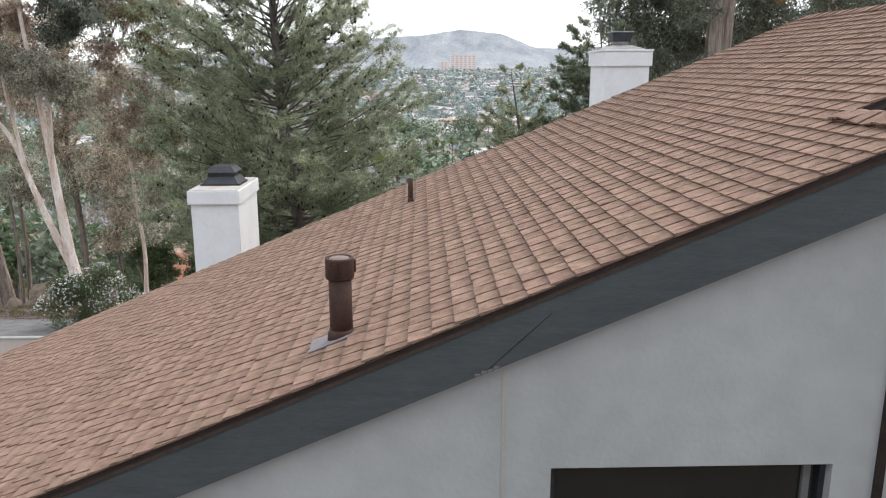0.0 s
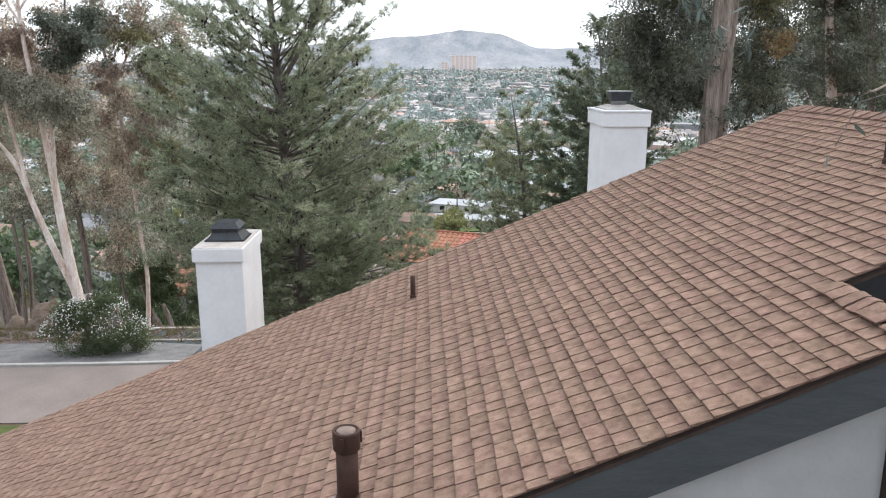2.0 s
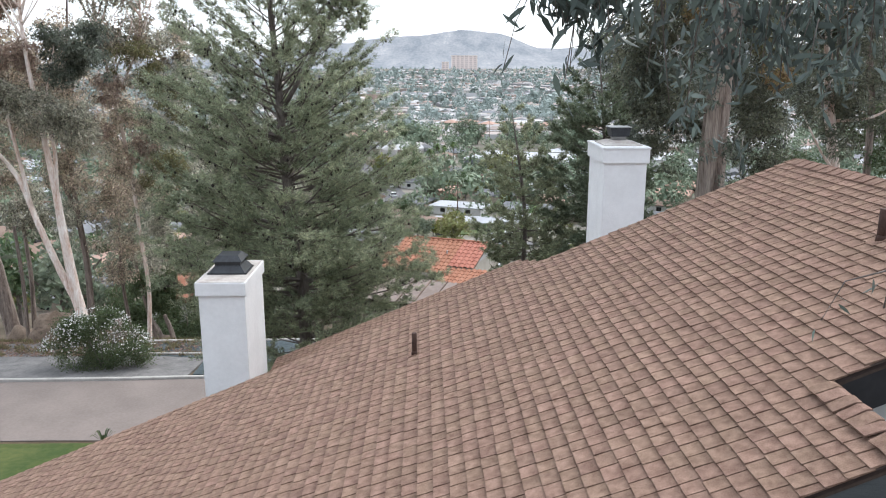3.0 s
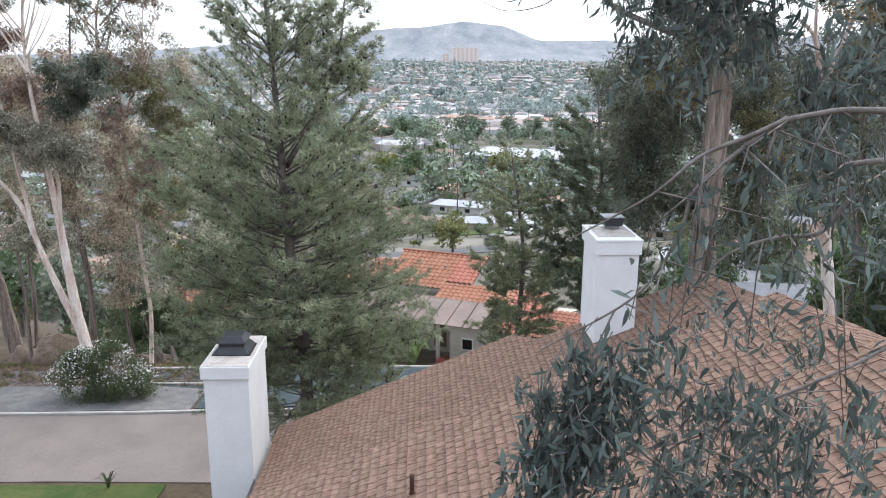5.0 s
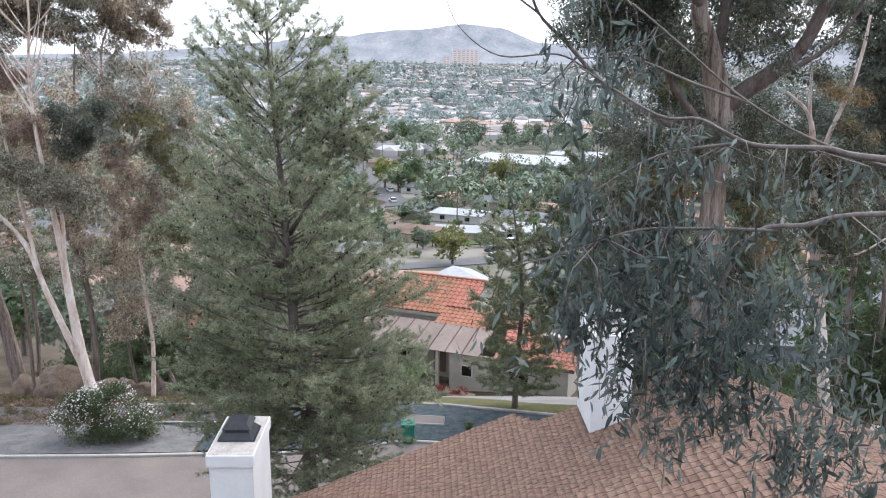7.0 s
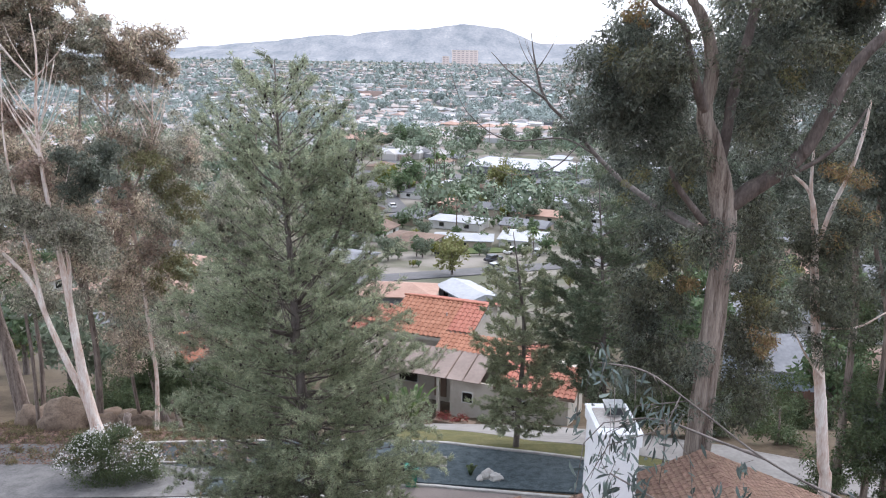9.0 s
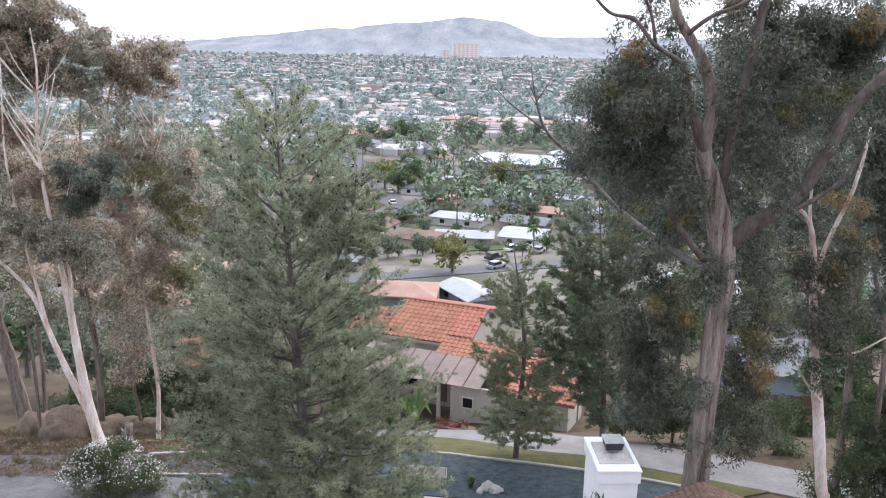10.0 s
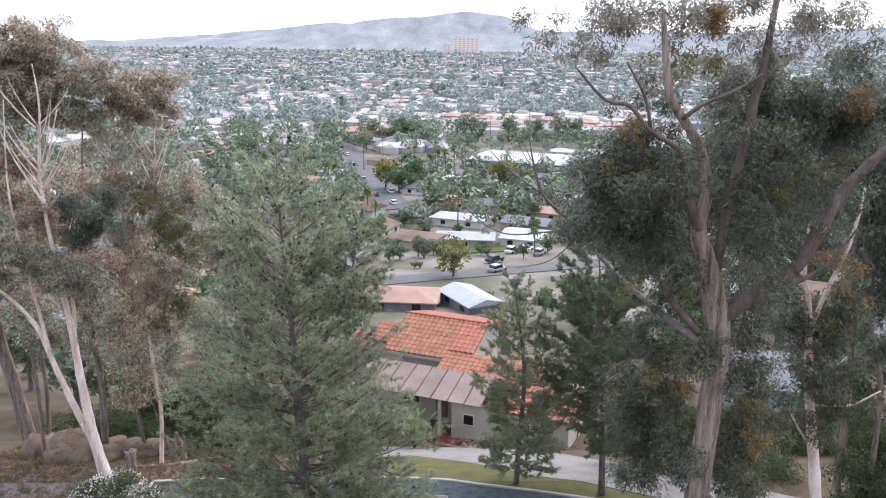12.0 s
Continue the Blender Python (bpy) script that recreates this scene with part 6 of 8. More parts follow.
def hanging_bough():
    """The gum bough that hangs close in front of the gable."""
    rng = np.random.default_rng(41)
    t = thing("gum_tree", "gum with long blue-green leaves on hanging twigs", "tree", "gum trees", (5.4, 2.6, -5.2))
    o = np.array((5.4, 2.6, -5.2))
    places, hung = [], []

    def add(name, pts, n=8):
        bm = bmesh.new()
        limb(bm, [(p[0] - o[0], p[1] - o[1], p[2] - o[2], p[3]) for p in pts], n, 5, 0.05, rng)
        part(name, bm, M["twig"] if name != "trunk" else M["gumbark2"], t, "", True)
        return np.array(smooth_line(pts, 8))

    def bough(pts, twigs):
        """A bough with thin hanging twigs and alternate leaves on them."""
        line = add("limb", pts, 7)
        line = line[line[:, 0] < 2.9]
        for k in range(twigs):
            p = line[rng.integers(len(line))][:3]
            l = rng.uniform(0.2, 0.65)
            sx, sy = rng.normal() * 0.2, rng.normal() * 0.18
            q1 = p + np.array((sx * 0.7, sy * 0.7, -l * 0.25))
            q2 = p + np.array((sx, sy, -l))
            hung.append([(*p, 0.005), (*q1, 0.0035), (*q2, 0.0015)])
            for j in range(int(l * 24)):
                u = rng.uniform(0.15, 1.05)
                c = (1 - u) ** 2 * p + 2 * u * (1 - u) * q1 + u * u * q2
                places.append(c + rng.normal(size=3) * np.array((0.05, 0.05, 0.03)) - np.array((0, 0, 0.035)))

    def sprays(masses, thick):
        """Leaves in hanging sprays that fill a mass (x, y, z, rx, ry, rz)."""
        for m in masses:
            R = np.array(m[3:])
            for k in range(int(thick * 34 * R[0] * R[2] / 0.04)):
                d = rng.normal(size=3)
                top = np.array(m[:3]) + d / np.linalg.norm(d) * R * 1.3 * rng.uniform(0, 1) ** 0.5 + np.array((0, 0, 0.08))
                side = rng.normal(size=3) * np.array((0.07, 0.07, 0.03))
                l = rng.uniform(0.12, 0.32)
                hung.append([(*top, 0.003), (*(top + side * 0.6 - np.array((0, 0, l * 0.4))), 0.002), (*(top + side - np.array((0, 0, l))), 0.001)])
                for j in range(int(rng.integers(7, 16))):
                    u = rng.uniform(0.05, 1.1)
                    places.append(top + side * u - np.array((0, 0, l * u + 0.02)) + rng.normal(size=3) * 0.022)

    add("trunk", [(5.4, 2.6, -5.6, 0.24), (5.3, 2.7, 0, 0.2), (5.1, 3.0, 4.5, 0.13), (5.0, 3.2, 5.8, 0.08), (5.0, 3.3, 6.6, 0.04)], 12)
    bough([(5.2, 2.9, 3.6, 0.05), (3.6, 3.0, 4.5, 0.03), (1.81, 3.0, 4.65, 0.014), (1.37, 3.0, 4.64, 0.011), (1.15, 3.0, 4.56, 0.009), (0.97, 3.0, 4.48, 0.008), (0.79, 3.0, 4.33, 0.005), (0.5, 3.05, 4.15, 0.003)], 9)
    bough([(5.2, 2.9, 3.5, 0.05), (3.4, 2.95, 4.4, 0.025), (1.66, 3.0, 4.47, 0.012), (1.57, 3.0, 4.33, 0.010), (1.47, 3.0, 4.19, 0.009), (1.3, 3.0, 4.17, 0.007), (1.09, 3.0, 4.08, 0.005), (0.9, 3.0, 3.8, 0.003)], 11)
    bough([(1.3, 3.02, 4.63, 0.010), (1.14, 3.0, 4.52, 0.009), (0.97, 3.0, 4.36, 0.008), (0.91, 3.0, 4.16, 0.007), (0.76, 3.0, 3.93, 0.005), (0.4, 3.0, 3.71, 0.003)], 16)
    bough([(5.1, 3.0, 5.0, 0.05), (3.6, 3.8, 6.0, 0.03), (2.25, 4.0, 6.02, 0.016), (1.85, 4.0, 5.96, 0.014), (1.6, 4.0, 5.92, 0.012), (1.42, 4.0, 5.62, 0.010), (1.28, 4.0, 5.45, 0.007), (1.0, 4.0, 5.5, 0.004)], 16)
    bough([(5.1, 3.1, 5.2, 0.05), (3.6, 3.9, 6.2, 0.03), (2.21, 4.0, 6.3, 0.019), (1.9, 4.0, 6.35, 0.016), (1.52, 4.0, 6.37, 0.012), (1.26, 4.0, 6.49, 0.009), (1.04, 4.0, 6.51, 0.007), (0.64, 4.0, 6.74, 0.004)], 20)
    bough([(1.7, 4.0, 5.93, 0.011), (1.3, 3.95, 5.95, 0.008), (0.95, 3.9, 5.95, 0.006), (0.65, 3.9, 5.85, 0.003)], 14)
    bough([(1.5, 4.0, 6.38, 0.009), (1.1, 4.1, 6.3, 0.007), (0.75, 4.1, 6.1, 0.004)], 14)
    bough([(5.2, 2.9, 3.4, 0.05), (3.2, 3.0, 3.8, 0.02), (2.1, 2.98, 3.3, 0.010), (1.8, 2.98, 2.6, 0.006), (1.72, 2.98, 1.95, 0.003)], 7)
    bough([(5.2, 2.9, 3.5, 0.04), (2.6, 3.0, 3.9, 0.012), (1.5, 3.0, 3.55, 0.007), (1.0, 3.0, 3.3, 0.004), (0.5, 3.0, 3.25, 0.003)], 20)
    bough([(5.05, 3.1, 5.3, 0.04), (3.3, 4.2, 5.95, 0.015), (2.2, 4.45, 6.3, 0.009), (1.7, 4.5, 6.55, 0.007), (1.3, 4.5, 6.85, 0.006), (0.95, 4.5, 7.1, 0.006), (0.66, 4.5, 7.16, 0.003)], 5)
    bough([(1.7, 4.5, 6.55, 0.010), (1.4, 4.55, 6.65, 0.008), (1.05, 4.55, 6.78, 0.006), (0.72, 4.5, 6.78, 0.003)], 5)
    sprays([(0.62, 4.00, 6.81, 0.19, 0.20, 0.22), (0.81, 4.00, 6.52, 0.19, 0.18, 0.17)], 0.16)
    sprays([(0.78, 4.00, 5.95, 0.23, 0.23, 0.23), (0.87, 4.00, 5.53, 0.24, 0.22, 0.21), (1.14, 4.00, 5.86, 0.23, 0.25, 0.26), (1.24, 4.00, 5.40, 0.27, 0.25, 0.24), (1.42, 4.00, 5.71, 0.21, 0.23, 0.26), (1.50, 4.00, 5.21, 0.18, 0.21, 0.24), (1.24, 4.00, 4.95, 0.18, 0.20, 0.21), (1.18, 4.00, 4.72, 0.08, 0.08, 0.08), (1.67, 4.00, 5.59, 0.15, 0.15, 0.15)], 0.52)
    sprays([(1.89, 3.90, 4.66, 0.21, 0.21, 0.21), (2.17, 3.90, 4.40, 0.24, 0.24, 0.24), (2.31, 3.90, 4.72, 0.18, 0.18, 0.18), (1.91, 3.90, 4.26, 0.15, 0.17, 0.18), (2.37, 3.90, 4.06, 0.19, 0.19, 0.19)], 0.55)
    sprays([(0.41, 3.00, 3.22, 0.14, 0.13, 0.12), (0.57, 3.00, 3.32, 0.14, 0.16, 0.18), (0.68, 3.00, 3.47, 0.16, 0.15, 0.14), (0.80, 3.00, 3.63, 0.13, 0.11, 0.09), (0.58, 3.00, 3.66, 0.09, 0.09, 0.09), (0.45, 3.00, 3.47, 0.14, 0.11, 0.09)], 1.6)
    sprays([(1.08, 3.00, 3.34, 0.18, 0.18, 0.18), (1.29, 3.00, 3.06, 0.21, 0.19, 0.17), (0.98, 3.00, 3.06, 0.14, 0.16, 0.19), (1.28, 3.00, 3.46, 0.14, 0.14, 0.14), (1.62, 3.00, 3.31, 0.19, 0.20, 0.21), (1.83, 3.00, 2.84, 0.14, 0.12, 0.10)], 0.75)
    sprays([(0.65, 4.00, 5.51, 0.17, 0.17, 0.17), (0.90, 4.00, 5.54, 0.19, 0.19, 0.19), (1.17, 4.00, 5.56, 0.19, 0.18, 0.17), (0.97, 4.00, 5.24, 0.25, 0.21, 0.17), (1.28, 4.00, 5.24, 0.23, 0.23, 0.23), (1.56, 4.00, 5.38, 0.17, 0.21, 0.25), (1.88, 4.00, 5.49, 0.22, 0.22, 0.22), (1.51, 4.00, 4.98, 0.17, 0.16, 0.14), (2.16, 4.00, 5.10, 0.14, 0.19, 0.23), (1.95, 4.00, 4.75, 0.15, 0.15, 0.15)], 0.5)
    sprays([(0.72, 4.5, 7.04, 0.2, 0.18, 0.14), (0.95, 4.5, 6.92, 0.22, 0.2, 0.16), (0.6, 4.5, 6.82, 0.18, 0.18, 0.14), (1.1, 4.55, 6.72, 0.24, 0.2, 0.16), (1.6, 4.5, 6.3, 0.26, 0.2, 0.16), (2.1, 4.45, 6.1, 0.26, 0.2, 0.16)], 0.13)
    sprays([(1.93, 5.00, 3.15, 0.16, 0.16, 0.16), (2.25, 5.00, 3.05, 0.16, 0.16, 0.19), (2.59, 5.00, 2.91, 0.15, 0.15, 0.22), (1.64, 5.00, 2.70, 0.14, 0.14, 0.16), (1.88, 5.00, 2.46, 0.08, 0.08, 0.14), (1.52, 5.00, 2.98, 0.11, 0.11, 0.13)], 0.34)
    sprays([(1.79, 4.00, 5.02, 0.10, 0.10, 0.11), (2.02, 4.00, 4.97, 0.12, 0.12, 0.13), (2.18, 4.00, 4.78, 0.07, 0.07, 0.13), (1.95, 4.00, 4.81, 0.09, 0.09, 0.09), (1.67, 4.00, 5.07, 0.08, 0.06, 0.06)], 0.42)
    bm = bmesh.new()
    for pts in hung:
        limb(bm, [(p[0] - o[0], p[1] - o[1], p[2] - o[2], p[3]) for p in pts], 3, 1)
    tagged(part("twig", bm, M["twig"], t, "", True), "thin hanging grey twigs", "", "", "stuff")
    P = np.array(places) - o
    n = len(P)
    d = rng.normal(size=(n, 3)) * 0.62
    d[:, 2] -= 0.8
    d = unit(d)
    s = unit(np.cross(d, rng.normal(size=(n, 3))))
    l = rng.uniform(0.055, 0.115, (n, 1))
    w = l * rng.uniform(0.16, 0.25, (n, 1))
    bend = unit(np.cross(d, s)) * l * rng.uniform(-0.12, 0.12, (n, 1))
    V = np.empty((n, 6, 3))
    V[:, 0] = P - d * l / 2
    V[:, 1] = P - d * l * 0.2 + s * w / 2 + bend
    V[:, 2] = P + d * l * 0.15 + s * w * 0.42 + bend
    V[:, 3] = P + d * l / 2
    V[:, 4] = P + d * l * 0.15 - s * w * 0.42 + bend
    V[:, 5] = P - d * l * 0.2 - s * w / 2 + bend
    ob = quads("foliage", V.reshape(-1, 3), M["gumnear"], 6)
    ob.parent = t
    return t


hanging_bough()


def flowering_bush():
    rng = np.random.default_rng(51)
    y = 32.0
    t = thing("flowering_bush", "rounded dark green bush covered with small white flowers", "bush", "", (-14.1, y, gz(y)))
    bm = bmesh.new()
    for k in range(14):
        a = rng.uniform(0, 6.28)
        r = rng.uniform(0.5, 1.5)
        limb(bm, [(0.1 * math.cos(a), 0.1 * math.sin(a), 0, 0.03), (r * 0.6 * math.cos(a), r * 0.5 * math.sin(a), 0.9, 0.02), (r * math.cos(a), r * 0.8 * math.sin(a), 1.6, 0.008)], 5, 3)
    part("stem", bm, M["twig"], t)
    blobs = [(-0.2, 0, 1.2, 1.9, 1.2, 1.15), (-1.3, -0.1, 0.9, 1.2, 1.0, 0.9), (1.1, 0, 0.85, 1.1, 1.0, 0.85), (0.0, 0, 2.0, 1.2, 0.9, 0.7), (-0.9, 0, 1.7, 0.9, 0.8, 0.6)]
    C = clumps(rng, blobs, 34, 0.15, 36, 0.5)
    C = C[C[:, 2] > 0.02]
    crown("crown", leaves(rng, C, 0.1, 0.035, 0.0), M["bush"], t)
    F = []
    for x, yy, z, rx, ry, rz in blobs:
        d = unit(rng.normal(size=(300, 3)))
        d[:, 2] = abs(d[:, 2]) * 0.9 + 0.05
        F.append(np.array((x, yy, z)) + unit(d) * np.array((rx, ry, rz)) * rng.uniform(0.95, 1.12, (300, 1)))
    F = np.concatenate(F)
    crown("flower", leaves(rng, F, 0.08, 0.07, 0.0), M["petal"], t, "small white flowers")


flowering_bush()


def boulder(x, y, r, seed, material, label, flat=0.85):
    rng = np.random.default_rng(seed)
    bm = bmesh.new()
    bmesh.ops.create_icosphere(bm, subdivisions=3, radius=1)
    sx, sy = rng.uniform(0.8, 1.3), rng.uniform(0.8, 1.2)
    for v in bm.verts:
        n = noise.fractal(v.co * 1.3 + Vector((seed, 0, 0)), 0.8, 2, 4)
        v.co = v.co * (1 + 0.4 * n)
        v.co = Vector((v.co.x * r * sx, v.co.y * r * sy, max(v.co.z, -0.6) * r * flat))
    ob = obj("boulder", bm, material, True)
    ob.matrix_basis = pose(x, y, gz(y) + 0.36 * r, 0, 0, rng.uniform(0, 360))
    return tagged(ob, label, "rock", "boulders on the slope")


for k, (x, y, r) in enumerate(((-21.3, 42.6, 1.5), (-19.6, 43.6, 0.9), (-22.6, 44.4, 1.0), (-18.4, 45.0, 0.8), (-17.6, 44.6, 0.6), (-19.0, 46.4, 0.9), (-16.9, 46.8, 0.8), (-20.6, 46.8, 1.0), (-18.0, 47.5, 0.9), (-24.5, 45.5, 1.2), (-16.2, 45.4, 0.5))):
    boulder(x, y, r, 60 + k, M["rock"], "rounded tan granite boulder among the trees")
for k, (x, y, r) in enumerate(((-18.9, 44.0, 0.42), (-18.6, 44.6, 0.36), (-19.4, 44.9, 0.4), (2.75, 32.4, 0.36), (3.1, 32.2, 0.28), (2.4, 32.1, 0.2))):
    boulder(x, y, r, 80 + k, M["whiterock"], "pale weathered garden rock")


def stump(x, y, h, r, lean, seed):
    rng = np.random.default_rng(seed)
    bm = bmesh.new()
    limb(bm, [(0, 0, -0.2, r * 1.4), (lean * 0.4, 0, h * 0.5, r), (lean, 0, h, r * 0.75)], 10, 4, 0.12, rng)
    ob = obj("tree_stump", bm, M["gumbark2"], True)
    ob.matrix_basis = pose(x, y, gz(y))
    return tagged(ob, "short broken pale tree stump", "stump", "stumps")


stump(-16.5, 39.4, 1.3, 0.26, 0.2, 1)
stump(-15.4, 43.6, 2.0, 0.12, -0.9, 2)
stump(-14.7, 43.2, 1.9, 0.14, -0.5, 3)


def leaf_litter():
    """Fallen bark and leaves, pebbles and dry tufts under the gums."""
    rng = np.random.default_rng(55)
    n = 15000
    x, y = rng.uniform(-29, -8.5, n), 33.8 + 17 * rng.uniform(0, 1, n) ** 1.3
    C = np.stack([x, y, np.interp(y, GY, GZ) + 0.05 + rng.uniform(0, 0.05, n)], 1)
    V = leaves(rng, C, 0.22, 0.09, 0.0, None, 3).reshape(-1, 3, 3)
    V[:, :, 2] = C[:, None, 2] + (V[:, :, 2] - C[:, None, 2]) * 0.25
    tagged(quads("leaf_litter", V.reshape(-1, 3), M["litter"], 3), "fallen reddish bark and leaves under the gums", "leaf litter", "", "stuff")
    n = 900
    x, y = rng.uniform(-29, -9, n), 33.6 + 20 * rng.uniform(0, 1, n)
    k = 26
    C = np.repeat(np.stack([x, y, np.interp(y, GY, GZ) + 0.02], 1), k, 0) + rng.normal(size=(n * k, 3)) * np.array((0.12, 0.12, 0.02))
    A = C - np.array((0, 0, 0.2)) + rng.normal(size=C.shape) * 0.08
    tagged(quads("dry_grass", leaves(rng, C + np.array((0, 0, 0.1)), 0.3, 0.03, 0.0, A, 3), M["drygrass"], 3), "dry yellowish grass tufts on the slope", "grass", "", "stuff")


leaf_litter()


def wheelie_bin():
    y = 31.55
    b = thing("wheelie_bin", "green plastic wheelie bin beside the gravel bed", "bin", "", (-0.75, y, gz(y)))
    bm = bmesh.new()
    lo, hi = 0.23, 0.29
    a = [bm.verts.new((sx * lo, sy * lo, 0.06)) for sx, sy in ((-1, -1), (1, -1), (1, 1), (-1, 1))]
    c = [bm.verts.new((sx * hi, sy * hi, 0.92)) for sx, sy in ((-1, -1), (1, -1), (1, 1), (-1, 1))]
    bm.faces.new(a[::-1]); bm.faces.new(c)
    for i in range(4):
        bm.faces.new((a[i], a[(i + 1) % 4], c[(i + 1) % 4], c[i]))
    bmesh.ops.bevel(bm, geom=bm.edges[:], offset=0.02, segments=2, affect="EDGES")
    part("body", bm, M["greenbin"], b)
    part("lid", boxed(-0.32, 0.32, -0.33, 0.34, 0.921, 0.985, 0.02), M["greenbin"], b)
    for s in (-1, 1):
        bm = lathe(bmesh.new(), [(0.1, -0.02), (0.1, 0.02)], 16)
        bmesh.ops.rotate(bm, verts=bm.verts[:], cent=(0, 0, 0), matrix=Matrix.Rotation(math.pi / 2, 3, "Y"))
        bmesh.ops.translate(bm, verts=bm.verts[:], vec=(s * 0.26, 0.26, 0.1))
        part("wheel", bm, M["tyre"], b)
    part("handle", boxed(-0.22, 0.22, 0.345, 0.375, 0.9, 0.93, 0.008), M["greenbin"], b)


wheelie_bin()


def agave(x, y, h, n, seed, label, material, wide=0.09, name="agave"):
    rng = np.random.default_rng(seed)
    t = thing(name, label, "plant", "", (x, y, gz(y)))
    for k in range(n):
        a = 2 * math.pi * k / n * 2.4 + rng.uniform(-0.2, 0.2)
        out = rng.uniform(0.3, 0.8) * h
        bm = bmesh.new()
        d = Vector((math.cos(a), math.sin(a), 0))
        s = Vector((-d.y, d.x, 0))
        vs = []
        for f, r, z, w in ((0, 0.03, 0, 0.6), (0.35, 0.3, 0.55, 1), (0.7, 0.7, 0.9, 0.8), (1, 1.0, 0.8 + rng.uniform(-0.25, 0.2), 0.05)):
            c = d * out * r + Vector((0, 0, h * z))
            vs.append((bm.verts.new(c + s * wide * w), bm.verts.new(c - Vector((0, 0, wide * 0.5 * w))), bm.verts.new(c - s * wide * w)))
        for p, q in zip(vs, vs[1:]):
            bm.faces.new((p[0], q[0], q[1], p[1]))
            bm.faces.new((p[1], q[1], q[2], p[2]))
        part("leaf", bm, material, t)
    return t


agave(2.0, 32.6, 0.55, 14, 3, "spiky dark green plant by the pale rocks", M["bush"])
agave(-10.9, 24.1, 0.6, 12, 4, "tuft of spiky grass at the street's edge", M["bush"], 0.03, "grass_tuft")


# ---- the red-tiled house below ----
def tile_roof(parent, x0, x1, y0, y1, z0, z1, name="roof", wave=0.42, course=0.5, label="wavy terracotta tiles"):
    """A slope of barrel tiles, rising from y0 to y1, as one ridged and stepped sheet."""
    nx = int((x1 - x0) / wave) * 4
    ny = int(abs(y1 - y0) / course)
    V, F = [], []
    for j in range(ny):
        for e in (0, 1):
            f = (j + e) / ny
            for i in range(nx + 1):
                x = x0 + (x1 - x0) * i / nx
                h = 0.10 * abs(math.sin(math.pi * i / 4)) ** 0.7
                V.append((x, y0 + (y1 - y0) * f, z0 + (z1 - z0) * f + h + (0.05 if e == 0 else 0.01)))
    w = nx + 1
    for r in range(2 * ny - 1):
        for i in range(nx):
            F.append((r * w + i, r * w + i + 1, (r + 1) * w + i + 1, (r + 1) * w + i))
    me = bpy.data.meshes.new(name)
    me.from_pydata(V, [], F)
    me.materials.append(M["tile"])
    ob = new(name, me)
    ob.parent = parent
    tagged(ob, label)
    bm = bmesh.new()
    prism(bm, [(y0, z0), (y1, z1), (y1, z1 - 0.14), (y0, z0 - 0.14)], x0, x1, "x")
    part("roof_board", bm, M["brownroof"], parent)
    return ob


def window_part(parent, x, y, z, w, h, material=None):
    bm = boxed(x - w / 2, x + w / 2, y - 0.04, y + 0.02, z, z + h)
    win = part("window", bm, M["whitewall"], parent)
    part("pane", boxed(x - w / 2 + 0.07, x + w / 2 - 0.07, y - 0.05, y - 0.041, z + 0.07, z + h - 0.07), M["glass"], win)


